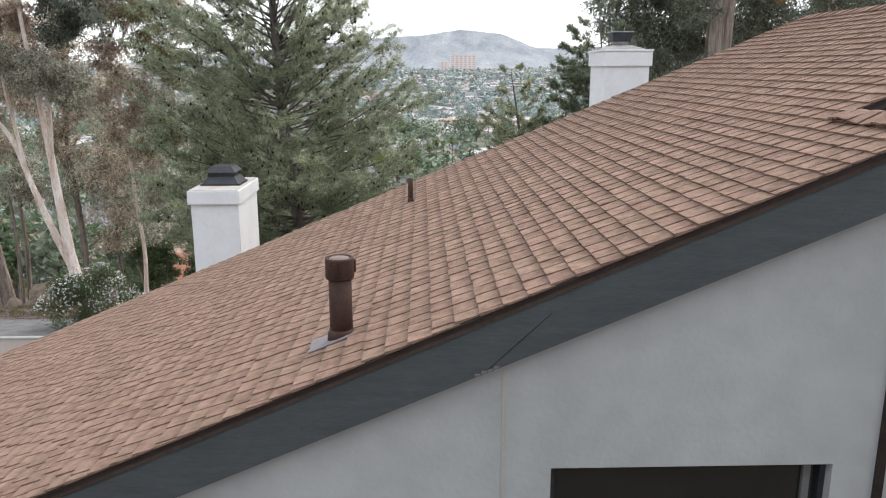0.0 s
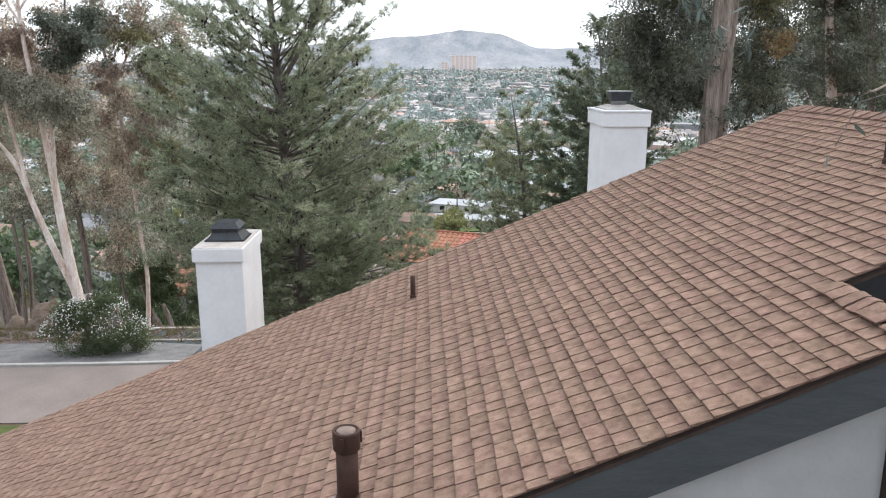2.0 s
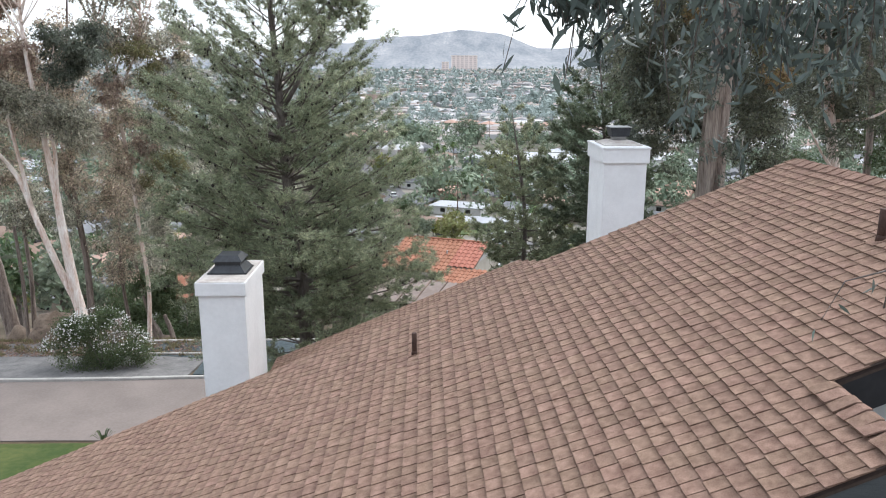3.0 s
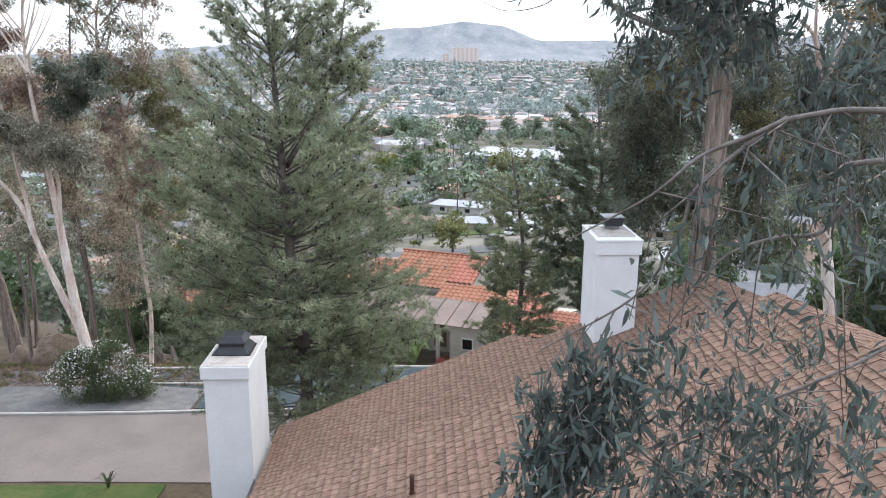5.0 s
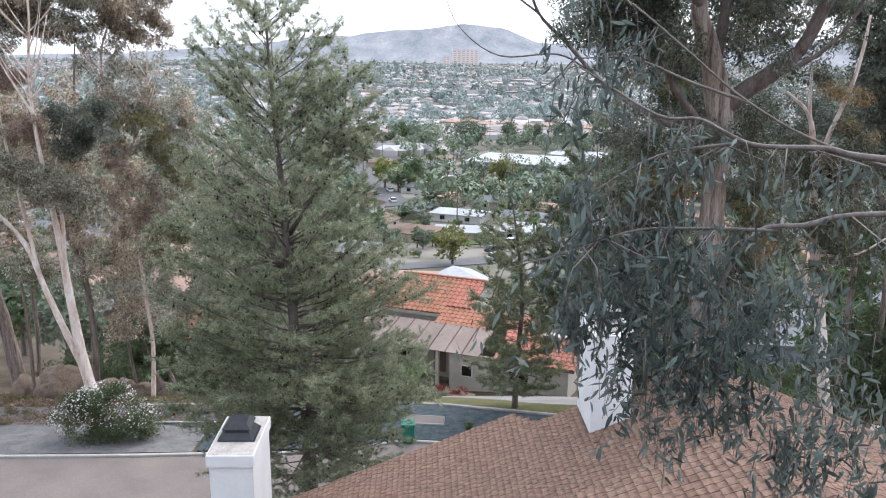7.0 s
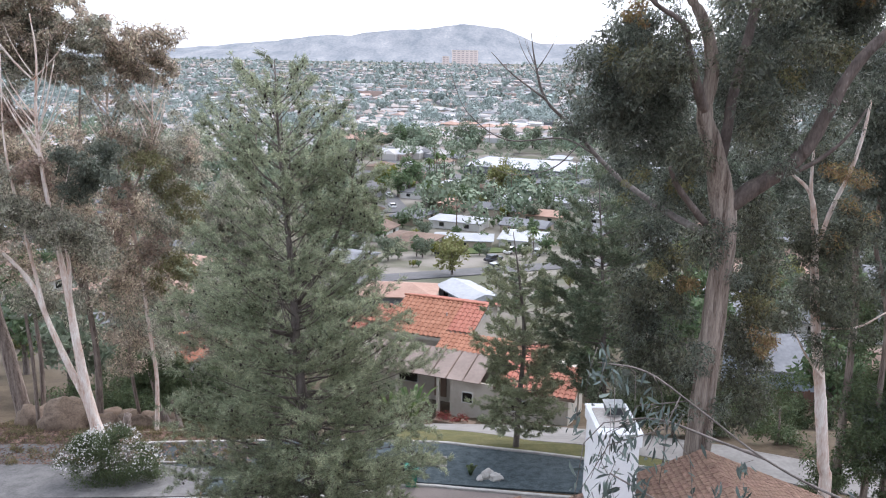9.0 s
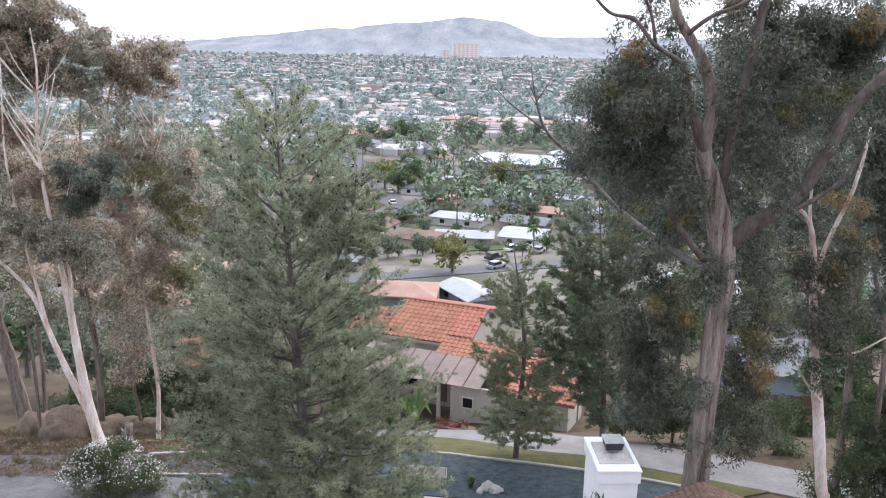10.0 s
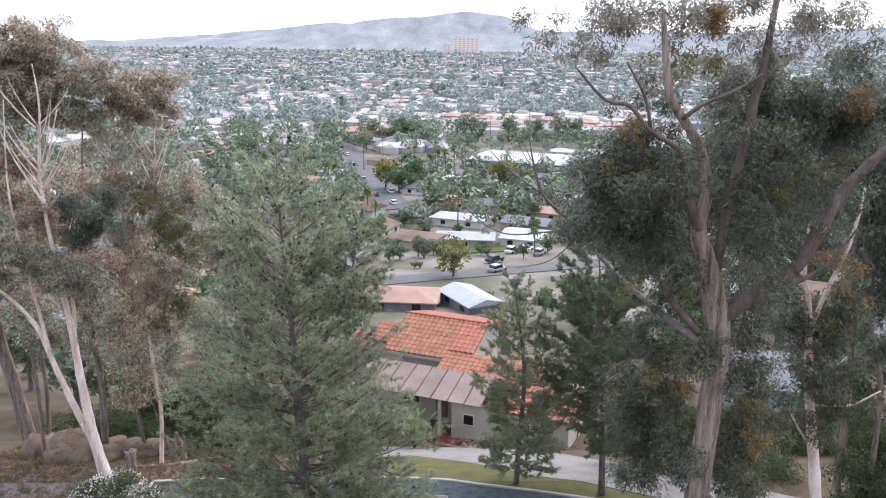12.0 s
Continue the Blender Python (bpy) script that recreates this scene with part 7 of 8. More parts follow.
def red_house():
    h = thing("tiled_house", "cream house with wavy terracotta tile roofs below the street", "house", "", (0.6, 54.3, 0), "", -22.5)
    g = -17.4
    # low roofs on one slope
    tile_roof(h, -1.4, 4.7, 3.6, 6.3, -13.5, -12.93, label="low terracotta tile roof")
    tile_roof(h, 4.7, 7.3, -0.1, 6.3, -14.28, -12.93, label="low terracotta tile roof")
    tile_roof(h, 7.3, 10.7, -0.1, 3.9, -14.28, -13.43, label="low terracotta tile roof")
    tile_roof(h, -8.9, -7.0, 6.4, 9.2, -13.1, -12.3, label="low terracotta tile roof")
    tile_roof(h, -10.9, -8.95, 6.0, 8.2, -13.8, -13.2, label="low terracotta tile roof")
    part("wall", boxed(-10.6, -6.95, 6.6, 9.0, g, -13.85), M["cream"], h, "cream side wall")
    part("wall", boxed(7.2, 10.3, 3.95, 5.4, g, -13.6), M["cream"], h, "cream side wall")
    # upper storey
    part("wall", boxed(-6.4, 0.3, 5.5, 15.2, g, -13.1), M["cream"], h, "cream upper wall")
    tile_roof(h, -6.8, -1.35, 5.1, 10.5, -13.2, -11.6, label="upper terracotta tile roof")
    tile_roof(h, -1.35, 0.9, 6.2, 10.5, -12.87, -11.6, label="upper terracotta tile roof")
    tile_roof(h, -6.8, 0.9, 15.7, 10.5, -13.2, -11.6, label="upper terracotta tile roof")
    bm = bmesh.new()
    prism(bm, [(5.5, -13.1), (15.2, -13.1), (10.3, -11.75)], 0.1, 0.3, "x")
    part("gable", bm, M["whitewall"], h, "white gable end")
    part("fascia", boxed(-6.8, -1.37, 5.06, 5.099, -13.46, -13.2), M["cream"], h)
    bm = lathe(bmesh.new(), [(0.1, 0), (0.1, 7.6)], 10)
    bmesh.ops.rotate(bm, verts=bm.verts[:], cent=(0, 0, 0), matrix=Matrix.Rotation(math.pi / 2, 3, "Y"))
    bmesh.ops.translate(bm, verts=bm.verts[:], vec=(-6.9, 10.3, -11.54))
    part("ridge_tile", bm, M["tile"], h)
    # tan sheet roof over the porch
    part("fascia", boxed(-1.33, 0.9, 6.16, 6.199, -13.1, -12.88), M["cream"], h)
    x = -7.0
    while x < 3.6:
        bm = bmesh.new()
        prism(bm, [(-0.1, -14.22), (3.75, -13.41), (3.75, -13.37), (-0.1, -14.18)], x, x + 1.28, "x")
        part("roof_sheet", bm, M["tanmetal"], h, "tan porch roof panel")
        bm = bmesh.new()
        prism(bm, [(-0.1, -14.18), (3.75, -13.37), (3.75, -13.30), (-0.1, -14.11)], x + 1.28, x + 1.32, "x")
        part("batten", bm, M["brownroof"], h)
        x += 1.34
    # ground floor
    for x0, x1, y0, y1, z1 in ((1.4, 10.2, 0.4, 0.6, -14.36), (-7.2, 1.4, 2.6, 2.8, -13.8), (1.2, 1.397, 0.4, 2.597, -14.3), (10.0, 10.2, 0.603, 3.9, -14.3), (-7.2, -7.0, 2.803, 5.397, -13.6), (-7.2, 7.2, 5.4, 5.49, -13.3)):
        part("wall", boxed(x0, x1, y0, y1, g, z1), M["cream"], h, "cream ground-floor wall")
    for px in (-6.8, -3.2, 0.2):
        part("post", boxed(px, px + 0.25, 0.1, 0.35, g, -14.25), M["cream"], h)
    window_part(h, 2.6, 0.38, -16.1, 0.9, 0.9)
    window_part(h, 6.6, 0.38, -16.1, 1.6, 1.0)
    window_part(h, -3.2, 2.58, -16.2, 1.8, 1.2)
    window_part(h, -0.4, 6.0, -13.28, 0.8, 0.2)
    part("door", boxed(-0.9, 0.1, 2.54, 2.6, -17.0, -14.9), M["brownroof"], h, "dark front door")
    part("vent_stub", lathe(bmesh.new(), [(0.06, 0), (0.06, 0.45)], 10, (-2.0, 8.0, -12.4)), M["galv"], h)
    return h


red_house()
planter = thing("planter", "low planting bed with red-flowered shrubs", "planter", "", (2.0, 51.3, gz(51.3)), "", -22.5)
part("border", boxed(-1.4, 1.6, -0.5, 0.5, -0.2, 0.25, 0.04), M["rock"], planter)
rngp = np.random.default_rng(8)
crown("shrub", leaves(rngp, clumps(rngp, [(0, 0, 0.45, 1.4, 0.5, 0.35)], 40, 0.12, 20), 0.14, 0.07), leafy("red_flowers", (0.20, 0.05, 0.04), (0.30, 0.10, 0.08)), planter)
agave(-0.9, 50.8, 2.6, 16, 9, "broad-leaved palm plant beside the porch", M["palmleaf"], 0.16, "palm_plant")
agave(-2.6, 52.0, 2.0, 14, 10, "broad-leaved palm plant beside the porch", M["palmleaf"], 0.14, "palm_plant")


# ---- neighbouring houses ----
def plain_house(label, x, y, w, d, h, rz, wall, roof, kind="gable", rise=1.2, z=None, windows=2, group="valley houses", name="house", over=0.5):
    """w along the local x, d deep. kind: gable, hip or flat."""
    z = gz(y - d / 3) - 0.4 if z is None else z
    t = thing(name, label, "house", group, (x, y, z), "", rz)
    part("wall", boxed(-w / 2, w / 2, -d / 2, d / 2, 0, h), M[wall], t)
    a, b = w / 2 + over, d / 2 + over
    bm = bmesh.new()
    if kind == "flat":
        box(bm, -a, a, -b, b, h, h + 0.35)
        part("roof", bm, M[roof], t)
        part("roof_unit", boxed(-w * 0.2, -w * 0.2 + 1.6, -1, 0.6, h + 0.351, h + 1.2), M["galv"], t)
    else:
        k = a if kind == "gable" else max(a - b, 0.3)
        e = [bm.verts.new(p) for p in ((-a, -b, h - 0.1), (a, -b, h - 0.1), (a, b, h - 0.1), (-a, b, h - 0.1))]
        f = [bm.verts.new(p) for p in ((-a, -b, h + 0.08), (a, -b, h + 0.08), (a, b, h + 0.08), (-a, b, h + 0.08))]
        r = [bm.verts.new((-k, 0, h + rise)), bm.verts.new((k, 0, h + rise))]
        bm.faces.new(e[::-1])
        for i in range(4):
            bm.faces.new((e[i], e[(i + 1) % 4], f[(i + 1) % 4], f[i]))
        bm.faces.new((f[0], f[1], r[1], r[0])); bm.faces.new((f[2], f[3], r[0], r[1]))
        bm.faces.new((f[1], f[2], r[1])); bm.faces.new((f[3], f[0], r[0]))
        part("roof", bm, M[roof], t)
    for i in range(windows):
        fx = -w / 2 + w * (i + 0.5) / windows
        part("window", boxed(fx - 0.7, fx + 0.7, -d / 2 - 0.05, -d / 2 + 0.02, 1.0, 2.1), M["glass"], t)
    return t


plain_house("blue-grey house with white trim behind the fence", 31.5, 62, 9, 8, 5.2, -8, "bluegrey", "greyroof", "gable", 1.8, -20.5, 2, "", "house")
plain_house("white house with a tan roof at the slope's foot", 37.5, 58, 5, 7, 4.6, 5, "whitewall", "brownroof", "gable", 1.4, -19.5, 1, "")
plain_house("house with a broken terracotta tile roof among trees", -20.2, 63, 5, 6, 3.6, 30, "whitewall", "tile", "gable", 1.5, -19.0, 1, "", "house")
plain_house("house with a flat salmon tiled roof", -3.9, 119.6, 11.6, 7.6, 2.4, -6, "greyroof", "pinkroof", "hip", 1.2, -29.6, 2)
plain_house("white-roofed bungalow with a vent pipe", 7.2, 118.9, 9.6, 5.6, 2.3, -63, "greyroof", "whiteroof", "gable", 0.95, -29.5, 2)
plain_house("long bungalow with a white roof and tan walls", 10.2, 188, 14, 8, 2.6, -6, "tanwall", "whiteroof", "gable", 0.9, -36.6, 3)
plain_house("white bungalow with a pale roof", 25.5, 190, 10, 12, 2.6, -20, "whitewall", "whiteroof", "gable", 1.1, -36.6, 2)
for k in range(11):
    plain_house("row house with a salmon tiled roof", 20 + 13 * k, 565 - 8 * k + 14 * (k % 2), 12, 11, 5.0, -30, "tanwall", "pinkroof", "hip", 1.8, None, 2)
plain_house("brown-roofed bungalow with a red garage door", -2.5, 184, 12, 10, 2.6, -24, "tanwall", "brownroof", "hip", 1.3, None, 2)
plain_house("large flat white commercial building", 46, 350, 46, 34, 3.6, -24, "greyroof", "whiteroof", "flat", 0, -40.3, 8)
plain_house("large flat white commercial building", 92, 345, 36, 30, 4.6, -24, "whitewall", "whiteroof", "flat", 0, -40.3, 6)
plain_house("tan flat-roofed apartment block", -34, 462, 26, 44, 5.2, -30, "tanwall", "pinkroof", "flat", 0, -40.8, 6)


def car(x, y, rz, paint, label, van=False):
    c = thing("car", label, "car", "parked cars", (x, y, gz(y) + 0.2), "", rz)
    L, W, Hh = 4.5, 1.8, 0.75
    part("body", boxed(-L / 2, L / 2, -W / 2, W / 2, 0.28, 0.28 + Hh * 0.8, 0.15), paint, c)
    bm = bmesh.new()
    top = 1.45 if not van else 1.8
    prism(bm, [(-L * 0.36, 0.87), (L * 0.22, 0.87), (L * 0.12, top), (-L * 0.3, top)], -W * 0.44, W * 0.44, "y")
    part("cabin", bm, M["glass"], c)
    part("roof", boxed(-L * 0.3, L * 0.12, -W * 0.42, W * 0.42, top, top + 0.05, 0.02), paint, c)
    for sx in (-1.4, 1.4):
        for sy in (-1, 1):
            bm = lathe(bmesh.new(), [(0.32, -0.1), (0.32, 0.1)], 12)
            bmesh.ops.rotate(bm, verts=bm.verts[:], cent=(0, 0, 0), matrix=Matrix.Rotation(math.pi / 2, 3, "X"))
            bmesh.ops.translate(bm, verts=bm.verts[:], vec=(sx, sy * 0.85, 0.32))
            part("wheel", bm, M["tyre"], c)
    return c


PAINT = {"white": mat("white_car_paint", (0.7, 0.7, 0.7), (0.75, 0.75, 0.75), 2, 0.3, spec=0.5), "silver": mat("silver_car_paint", (0.4, 0.41, 0.42), (0.45, 0.46, 0.47), 2, 0.3, metal=0.4),
         "dark": mat("dark_car_paint", (0.03, 0.032, 0.04), (0.05, 0.05, 0.06), 2, 0.3, spec=0.5), "red": mat("red_car_paint", (0.25, 0.03, 0.03), (0.3, 0.04, 0.04), 2, 0.3, spec=0.5)}
for x, y, rz, p in ((14.4, 147.9, 40, "silver"), (15.0, 159.9, 40, "dark"), (20.2, 174, 60, "white"), (23.8, 176, 50, "white"), (26.3, 170.8, 60, "silver"), (4.0, 172, 70, "dark"), (-10, 246, 105, "white"), (-17, 262, 105, "dark"), (-12, 270, 105, "white"), (-24, 300, 105, "silver"), (-20, 318, 105, "white"), (-32, 345, 105, "dark"), (-28, 240, 15, "white"), (-34, 248, 15, "silver"), (-22, 255, 15, "white"), (-40, 262, 15, "dark"), (-38, 380, 105, "white"), (-44, 410, 105, "dark"), (-6, 372, 118, "white"), (10, 330, 118, "silver"), (-26, 415, 118, "red")):
    car(x, y, rz, PAINT[p], {"white": "white", "silver": "silver", "dark": "dark", "red": "red"}[p] + " car parked along the valley street")

def utility_pole(x, y, h):
    t = thing("utility_pole", "tall wooden utility pole with a crossarm", "pole", "utility poles", (x, y, gz(y) - 0.2), "", -24)
    part("mast", lathe(bmesh.new(), [(0.2, 0), (0.13, h)], 8), M["brownroof"], t)
    part("crossarm", boxed(-1.3, 1.3, -0.08, 0.08, h - 1.0, h - 0.8), M["brownroof"], t)


for x, y, h in ((-9, 300, 12), (-19, 352, 12), (5, 345, 12), (20, 305, 12), (-36, 420, 12), (-58, 500, 13), (30, 260, 11), (-30, 390, 11), (40, 470, 13), (70, 520, 13), (-90, 420, 13), (9, 205, 10), (60, 300, 11)):
    utility_pole(x, y, h)

# fence and slope behind the right-hand house
fence = thing("fence", "brown board fence along the lower yard", "fence", "", (33, 57, gz(57) - 0.2), "", -6)
for k in range(40):
    part("board", boxed(-8 + k * 0.4, -8 + k * 0.4 + 0.37, -0.02, 0.02, 0, 1.7 + 0.03 * (k % 3)), M["fence"], fence)
for k in range(9):
    part("post", boxed(-8 + k * 2 - 0.06, -8 + k * 2 + 0.06, 0.021, 0.14, 0, 1.8), M["fence"], fence)


# ---- valley trees ----
def city_tree(seed, h, w, material, cards=150, size=0.7):
    rng = np.random.default_rng(seed)
    t = thing("valley_tree", "leafy green tree among the valley houses", "tree", "valley trees", (0, 0, 0))
    bm = bmesh.new()
    limb(bm, [(0, 0, -0.3, 0.035 * h), (0.1, 0, h * 0.3, 0.025 * h), (0.2, 0.1, h * 0.7, 0.008 * h)], 6, 2)
    for k in range(4):
        a = k * 1.6 + rng.uniform(0, 1)
        limb(bm, [(0.1, 0, h * 0.32, 0.014 * h), (w * 0.4 * math.cos(a), w * 0.4 * math.sin(a), h * 0.62, 0.006 * h)], 5, 2)
    part("trunk", bm, M["pinebark"], t)
    masses = [(0, 0, h * 0.56, w * 0.36, w * 0.36, h * 0.32)] + [(w * 0.26 * math.cos(a), w * 0.26 * math.sin(a), h * rng.uniform(0.42, 0.66), w * 0.2, w * 0.2, h * 0.18) for a in rng.uniform(0, 6.28, 3)]
    V = leafage(rng, masses, w * 0.13, cards / 330, 24, size * 1.1, size * 0.6, 0.2, -0.3, 3)
    crown("crown", V, material, t, "", 3)
    return t


def palm(seed, h):
    rng = np.random.default_rng(seed)
    t = thing("palm_tree", "tall thin palm with a tuft of drooping fronds", "tree", "palms", (0, 0, 0))
    bm = bmesh.new()
    limb(bm, [(0, 0, -0.3, 0.26), (0.1, 0, h * 0.5, 0.2), (0.25, 0, h, 0.17)], 8, 3)
    part("trunk", bm, M["pinebark"], t)
    for k in range(34):
        a = rng.uniform(0, 6.28)
        e = rng.uniform(-0.7, 1.1)
        l = rng.uniform(2.0, 3.0)
        d = np.array((math.cos(a) * math.cos(e), math.sin(a) * math.cos(e), math.sin(e)))
        s = np.cross(d, (0, 0, 1.0)); s = s / np.linalg.norm(s)
        o = np.array((0.25, 0, h))
        p = [o + d * l * f - np.array((0, 0, 0.5 * f * f * l)) for f in (0, 0.4, 0.75, 1)]
        bm = bmesh.new()
        rows = [(bm.verts.new(q + s * w), bm.verts.new(q + np.array((0, 0, 0.1))), bm.verts.new(q - s * w)) for q, w in zip(p, (0.05, 0.34, 0.3, 0.03))]
        for u, v in zip(rows, rows[1:]):
            bm.faces.new((u[0], v[0], v[1], u[1])); bm.faces.new((u[1], v[1], v[2], u[2]))
        part("frond", bm, M["palmleaf"], t)
    return t


protos = [city_tree(101, 6, 6, M["treeA"], 140, 0.55), city_tree(102, 8, 7, M["treeB"], 140, 0.6), city_tree(103, 10, 7, M["treeA"], 153, 0.65), city_tree(104, 5, 5, M["treeC"], 120, 0.5), city_tree(105, 7, 6, M["treeD"], 120, 0.55), city_tree(106, 12, 9, M["treeB"], 173, 0.7), city_tree(107, 9, 3, M["treeA"], 120, 0.5)]
LABELS = ["rounded dark green tree among the houses", "grey-green spreading tree among the houses", "tall green tree along the street", "bright yellow-green small tree in a yard", "golden-leaved garden tree by the street", "large grey-green tree beside the streets", "narrow dark cypress tree among houses"]
for p, l in zip(protos, LABELS):
    tagged(p, l)
palms = [palm(201, 13), palm(202, 9), palm(203, 16)]


def put(proto, x, y, s=1.0, used=set()):
    m = pose(x, y, gz(y) - 0.1, 0, 0, (x * 37 + y * 11) % 360) @ Matrix.Scale(s, 4)
    if proto.name in used:
        c = copy_thing(proto, pose(x, y, gz(y) - 0.1, 0, 0, (x * 37 + y * 11) % 360))
        c.scale = (s, s, s)
        return c
    used.add(proto.name)
    proto.matrix_basis = m
    return proto


# named trees along the streets
put(protos[4], 5.4, 142, 1.25)
for k, x, y, size in ((2, -5.3, 276, 1.4), (0, -9, 270, 1.8), (3, -14.3, 279, 2.3), (0, -5.8, 212, 0.85), (2, -1.5, 168, 0.5), (0, -5.5, 163, 0.6), (3, 2.0, 170, 0.7), (4, 28.3, 276, 2.0), (4, 34, 272, 1.5),
                      (4, 16.7, 288, 1.0), (0, 15.2, 188, 0.7), (3, 9, 250, 1.1), (2, 13, 240, 0.9), (1, 2, 236, 0.9), (0, 8, 224, 0.7), (3, -2, 190, 0.8), (2, -11, 186, 0.8)):
    put(protos[k], x, y, size)
for k, x, y, size in ((5, 24, 446, 1.5), (1, 31, 448, 1.9), (5, 48.7, 450, 1.45), (1, 64, 452, 1.9), (5, 81, 465, 1.35), (1, 92, 466, 1.7), (2, -13, 443, 1.4), (1, -8, 446, 1.5), (1, -19, 440, 1.3), (1, 1, 430, 1.4), (5, -30, 400, 0.9), (6, -66, 380, 1.2), (6, -86, 379, 1.3), (6, -83, 380, 1.2), (6, -75, 382, 1.1)):
    put(protos[k], x, y, size)
for k, x, y, size in ((1, -7.7, 118.3, 0.62), (1, -13.6, 208, 0.75), (0, -33, 265, 0.9), (0, -31, 268, 0.8), (2, 5.0, 287, 0.85), (0, 2.2, 282, 0.95), (2, 8.0, 292, 0.8), (1, 24.7, 168, 0.72), (0, 1.0, 231, 0.8), (1, -17, 226, 0.9), (0, -36, 300, 0.9), (2, 12, 310, 0.8), (0, -60, 290, 0.9), (2, -26, 330, 0.9), (1, -30, 222, 0.9)):
    put(palms[k], x, y, size)

rng = np.random.default_rng(77)
FIXED = [(-4, 119), (7, 119), (16, 127), (10, 188), (25, 190), (-2.5, 184), (31, 62), (37, 58), (-18, 63)]
ROT = radians(-24)
ca, sa = math.cos(ROT), math.sin(ROT)


def on_street(x, y):
    if 128 < y < 170 and -20 < x < 60 and abs((y - 138) - 0.48 * (x + 6)) < 9:
        return True
    a = abs(x - np.interp(y, (236, 330, 470, 570), (-8, -25, -55, -85)))
    if 225 < y < 575 and a < 10:
        return True
    b = abs(y - np.interp(x, (-60, -20, 20, 62), (472, 388, 316, 264)))
    return -60 < x < 62 and b < 12


far_extra = []
styles = [("whitewall", "greyroof", "gable"), ("tanwall", "brownroof", "hip"), ("whitewall", "whiteroof", "gable"), ("tanwall", "greyroof", "hip"), ("whitewall", "brownroof", "gable"), ("whitewall", "whiteroof", "hip"), ("tanwall", "pinkroof", "gable"), ("tanwall", "greyroof", "gable"), ("whitewall", "greyroof", "hip")]
NAMES = {"greyroof": "grey", "brownroof": "brown", "whiteroof": "white", "pinkroof": "salmon"}
for i in range(-34, 35):
    for j in range(-34, 35):
        u, v = i * 17.0 + rng.normal() * 1.5, j * 23.0 + rng.normal() * 1.5
        x, y = u * ca - v * sa, 270 + u * sa + v * ca
        if not 84 < y < 390 or abs(x) > 0.62 * y + 8 or on_street(x, y):
            continue
        if min(math.hypot(x - fx, y - fy) for fx, fy in FIXED) < 16 or (20 < x < 112 and 322 < y < 378) or math.hypot(x + 34, y - 462) < 30:
            continue
        if (abs(x) < 32 and y < 114) or (-2 < x < 34 and 138 < y < 182):
            continue
        wl, rf, kd = styles[rng.integers(len(styles))]
        plain_house("small bungalow with a %s roof in the valley" % NAMES[rf], x, y, rng.uniform(11, 15), rng.uniform(8, 10), 2.6, -24 + (90 if rng.uniform() < 0.3 else 0) + rng.normal() * 2, wl, rf, kd, rng.uniform(0.9, 1.7), None, 2)
        for q in range(6):
            tx, ty = x + rng.uniform(-11, 11), y + rng.choice((-1, 1)) * rng.uniform(7.5, 13)
            if on_street(tx, ty) or rng.uniform() > 0.85 or (-13 < tx < 16 and 98 < ty < 137):
                continue
            if ty > 185:
                far_extra.append((tx, ty))
            else:
                put(protos[rng.choice((0, 1, 2, 0, 1, 3, 4, 5, 6))], tx, ty, rng.uniform(0.5, 1.0))
# garden trees and shrubs along the near streets
rngg = np.random.default_rng(58)
for k in range(150):
    x, y = rngg.uniform(-34, 48), 146 + 170 * rngg.uniform() ** 0.9
    if on_street(x, y) or min(math.hypot(x - fx, y - fy) for fx, fy in FIXED) < 8.5:
        continue
    s = rngg.uniform(0.22, 0.4) if rngg.uniform() < 0.45 else rngg.uniform(0.45, 0.85)
    put(protos[int(rngg.choice((0, 1, 2, 3, 0, 1, 4)))], x, y, s)
for k, x, y, size in ((0, 12, 112, 0.45), (1, 15, 119, 0.5), (2, 18, 110, 0.5), (3, 20.5, 125, 0.45), (1, 16, 130, 0.4), (0, 23, 116, 0.6), (2, 13, 103, 0.4), (4, 26, 131, 0.5), (0, 9, 105, 0.3), (1, 3, 105, 0.28), (0, -10, 108, 0.35), (1, 28, 120, 0.6), (0, 31, 128, 0.5), (2, 22, 104, 0.5), (3, 11, 125, 0.3)):
    put(protos[k], x, y, size)
for k in range(55):
    x, y = rngg.uniform(-60, 60), 186 + 180 * rngg.uniform()
    if not on_street(x, y) and min(math.hypot(x - fx, y - fy) for fx, fy in FIXED) > 9:
        far_extra.append((x, y))
# trees on the slope between the red house and the street
for x, y, s, k in ((-9, 74, 0.9, 2), (-14, 82, 0.9, 1), (-20, 78, 1.0, 5), (-26, 90, 1.0, 2), (14, 62, 0.8, 0), (17, 70, 0.9, 2), (20, 84, 0.9, 0), (26, 74, 0.9, 2), (24, 96, 0.9, 2), (34, 88, 1.0, 2), (42, 72, 1.1, 2), (-33, 84, 1.0, 1), (22, 50, 0.6, 0), (27, 47, 0.7, 2), (46, 60, 0.9, 2), (-30, 62, 0.9, 5), (-38, 70, 0.9, 2)):
    put(protos[k], x, y, s)


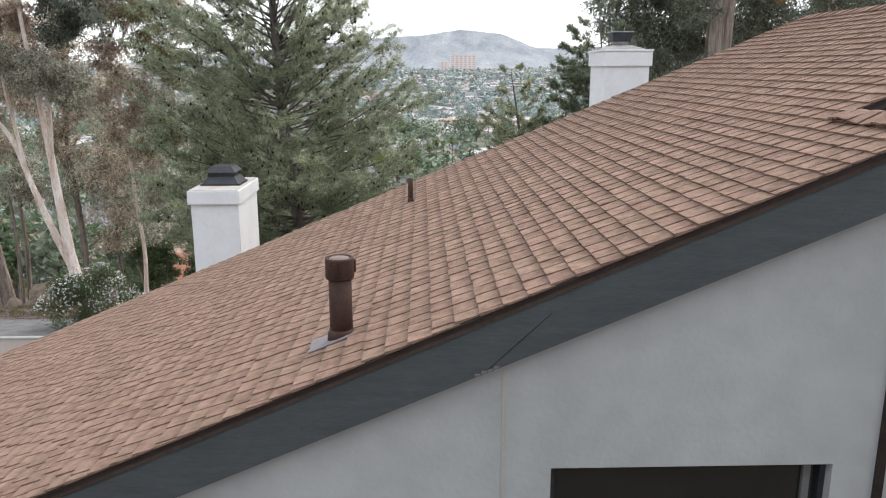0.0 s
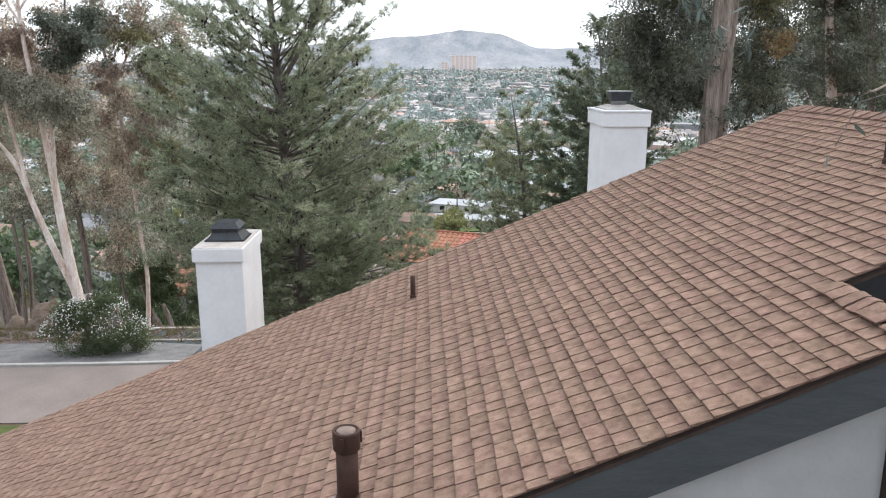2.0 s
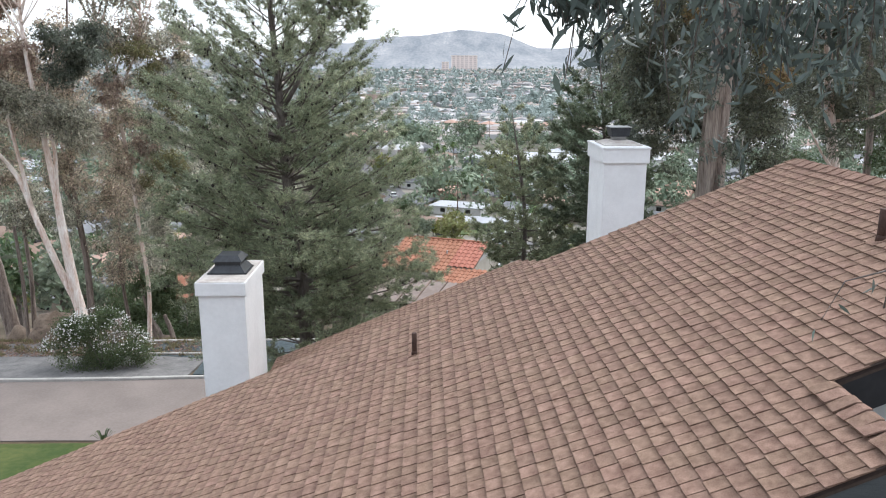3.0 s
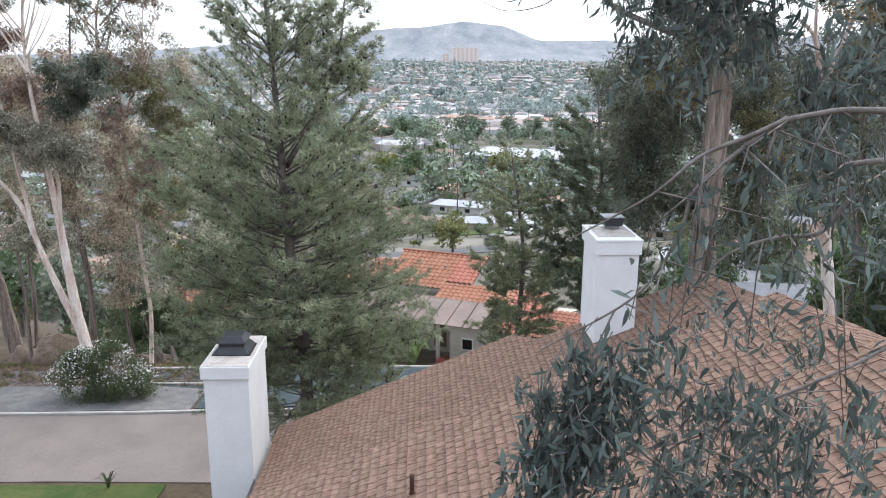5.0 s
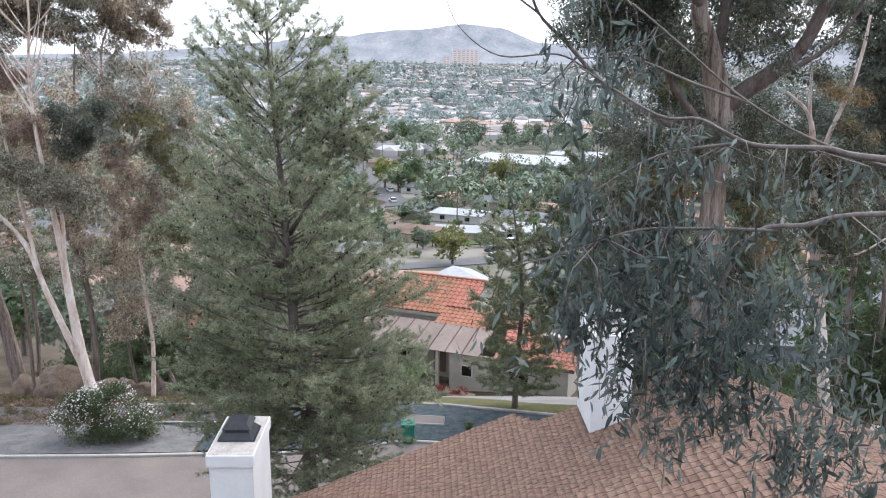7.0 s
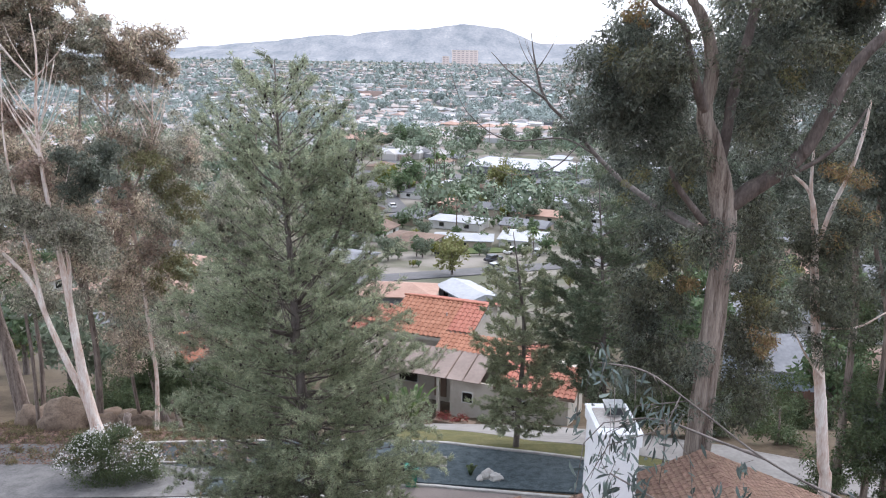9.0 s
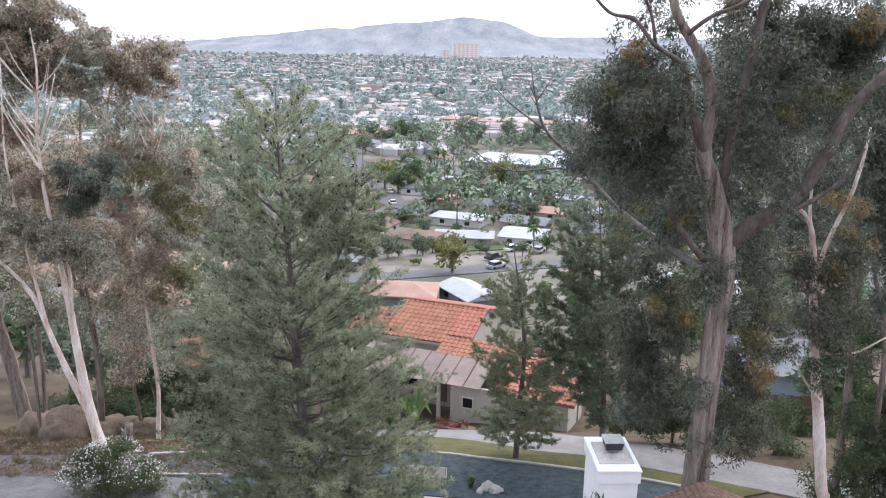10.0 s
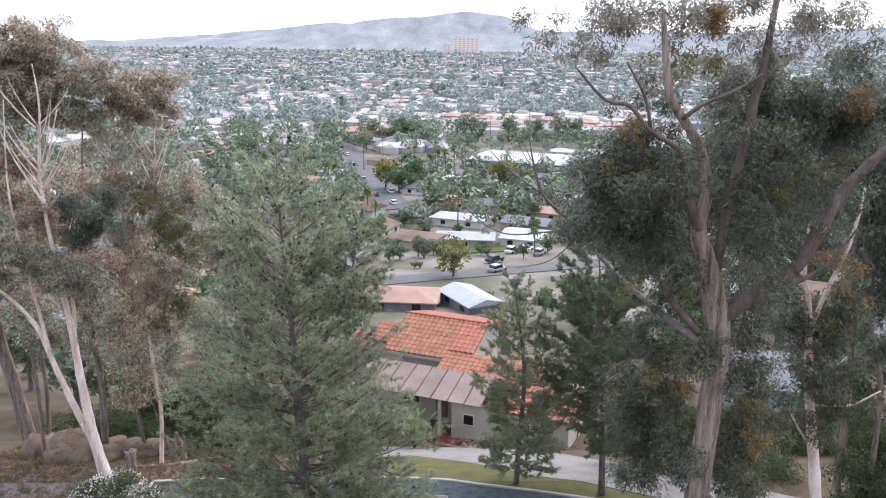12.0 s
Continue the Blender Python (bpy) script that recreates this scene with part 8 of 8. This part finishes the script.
def far_town():
    """Beyond the near blocks: thousands of small roofs and tree crowns."""
    rng = np.random.default_rng(91)
    V, F = [], []
    for k in range(7000):
        y = 392 * (3000 / 392) ** rng.uniform(0, 1) ** 0.9
        x = rng.uniform(-0.66, 0.66) * y
        if not -0.66 * y < x < 0.66 * y:
            continue
        if on_street(x, y) or (y < 480 and 15 < x < 112) or math.hypot(x + 34, y - 462) < 34:
            continue
        z = gz(y)
        big = rng.uniform() < (0.05 if y > 900 else 0.012)
        w, d, h = (rng.uniform(20, 45), rng.uniform(14, 25), rng.uniform(4, 8)) if big else (rng.uniform(10, 17), rng.uniform(8, 12), rng.uniform(2.6, 3.6))
        r = ROT + (math.pi / 2 if rng.uniform() < 0.4 else 0) + rng.normal() * 0.05
        c, s = math.cos(r), math.sin(r)
        rise = 0.2 if big else rng.uniform(0.8, 2.0)
        b = len(V)
        for px, py, pz in ((-w / 2, -d / 2, -1), (w / 2, -d / 2, -1), (w / 2, d / 2, -1), (-w / 2, d / 2, -1), (-w / 2, -d / 2, h), (w / 2, -d / 2, h), (w / 2, d / 2, h), (-w / 2, d / 2, h), (-w * 0.4, 0, h + rise), (w * 0.4, 0, h + rise)):
            V.append((x + px * c - py * s, y + px * s + py * c, z + pz))
        F += [(b, b + 1, b + 5, b + 4), (b + 1, b + 2, b + 6, b + 5), (b + 2, b + 3, b + 7, b + 6), (b + 3, b, b + 4, b + 7)]
        q = len(V)
        V += [tuple(p) for p in V[b + 4:b + 10]]
        F += [(q, q + 1, q + 5, q + 4), (q + 2, q + 3, q + 4, q + 5), (q + 1, q + 2, q + 5), (q + 3, q, q + 4)]
    me = bpy.data.meshes.new("far_houses")
    me.from_pydata(V, [], F)
    me.materials.append(M["farhouse"])
    tagged(new("far_houses", me), "pale roofs and walls of the distant suburb", "houses", "", "stuff")
    n = 9600
    y = 390 * (3300 / 390) ** (rng.uniform(0, 1, n) ** 0.85)
    x = rng.uniform(-0.68, 0.68, n) * y
    # crowns gather in groves and rows
    m = n // 10
    x[: m * 8] = np.repeat(x[:m], 8) + rng.normal(size=m * 8) * np.repeat(y[:m], 8) * 0.022
    y[: m * 8] = np.repeat(y[:m], 8) + rng.normal(size=m * 8) * 10
    ex = np.array(far_extra)
    x, y = np.concatenate([x, ex[:, 0]]), np.concatenate([y, ex[:, 1]])
    keep = ~((x > 15) & (x < 175) & (y > 440) & (y < 600))
    x, y = x[keep], y[keep]
    n = len(x)
    z = np.interp(y, GY, GZ)
    h = rng.uniform(4.5, 10.5, n) * np.where(rng.uniform(0, 1, n) < 0.2, 1.5, 1)
    w = h * rng.uniform(0.32, 0.55, n)
    tall = rng.uniform(0, 1, n) < 0.13
    h[tall] *= 1.7
    w[tall] *= 0.6
    Vs = []
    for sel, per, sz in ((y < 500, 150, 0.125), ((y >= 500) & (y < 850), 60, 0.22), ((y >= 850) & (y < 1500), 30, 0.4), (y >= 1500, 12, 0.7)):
        m = int(sel.sum())
        dirs = unit(rng.normal(size=(m * per, 3)))
        lump = 0.75 + 0.25 * np.sin(dirs[:, :1] * 5 + np.repeat(x[sel], per)[:, None]) * np.cos(dirs[:, 2:] * 4 + np.repeat(y[sel], per)[:, None])
        R = np.repeat(np.stack([w, w, h * 0.42], 1)[sel], per, 0)
        Cc = np.repeat(np.stack([x, y, z + h * 0.58], 1)[sel], per, 0) + dirs * R * lump * rng.uniform(0.75, 1.05, (m * per, 1))
        s = np.repeat(w[sel], per)[:, None] * sz * rng.uniform(0.7, 1.3, (m * per, 1))
        nrm = unit(dirs + rng.normal(size=dirs.shape) * 0.35)
        d = unit(np.cross(nrm, rng.normal(size=dirs.shape)))
        e = np.cross(nrm, d)
        Vs.append(np.stack([Cc - d * s * 0.9 - e * s * 0.7, Cc + e * s * 0.9, Cc + d * s * 1.1 - e * s * 0.3], 1).reshape(-1, 3))
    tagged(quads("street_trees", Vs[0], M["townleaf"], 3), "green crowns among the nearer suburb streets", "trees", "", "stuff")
    tagged(quads("far_trees", np.concatenate(Vs[1:]), M["hazeleaf"], 3), "tree crowns of the distant suburb", "trees", "", "stuff")


far_town()


def tower(x0, x1, y, z0, z1, floors, cols, label):
    t = thing("apartment_tower", label, "building", "far towers", ((x0 + x1) / 2, y, z0))
    w, H = x1 - x0, z1 - z0
    part("wall", boxed(-w / 2, w / 2, -9, 9, 0, H), M["towerwall"], t)
    for c in range(cols + 1):
        px = -w / 2 + w * c / cols
        part("pier", boxed(px - 1.2, px + 1.2, -10.2, -9.001, 0, H + 2), M["towerwall"], t)
    for f in range(floors):
        for c in range(cols):
            px = -w / 2 + w * (c + 0.5) / cols
            part("window", boxed(px - w / cols * 0.3, px + w / cols * 0.3, -9.2, -9.001, H * (f + 0.3) / floors, H * (f + 0.75) / floors), M["hazeglass"], t)
    part("roof", boxed(-w / 2 - 1, w / 2 + 1, -10.5, 10, H, H + 1.5), M["towerwall"], t)


tower(108, 204, 3000, -14, 45, 8, 6, "wide salmon-coloured apartment tower in the haze")
tower(72, 96, 3010, -16, 22, 5, 2, "small salmon-coloured block beside the tower")
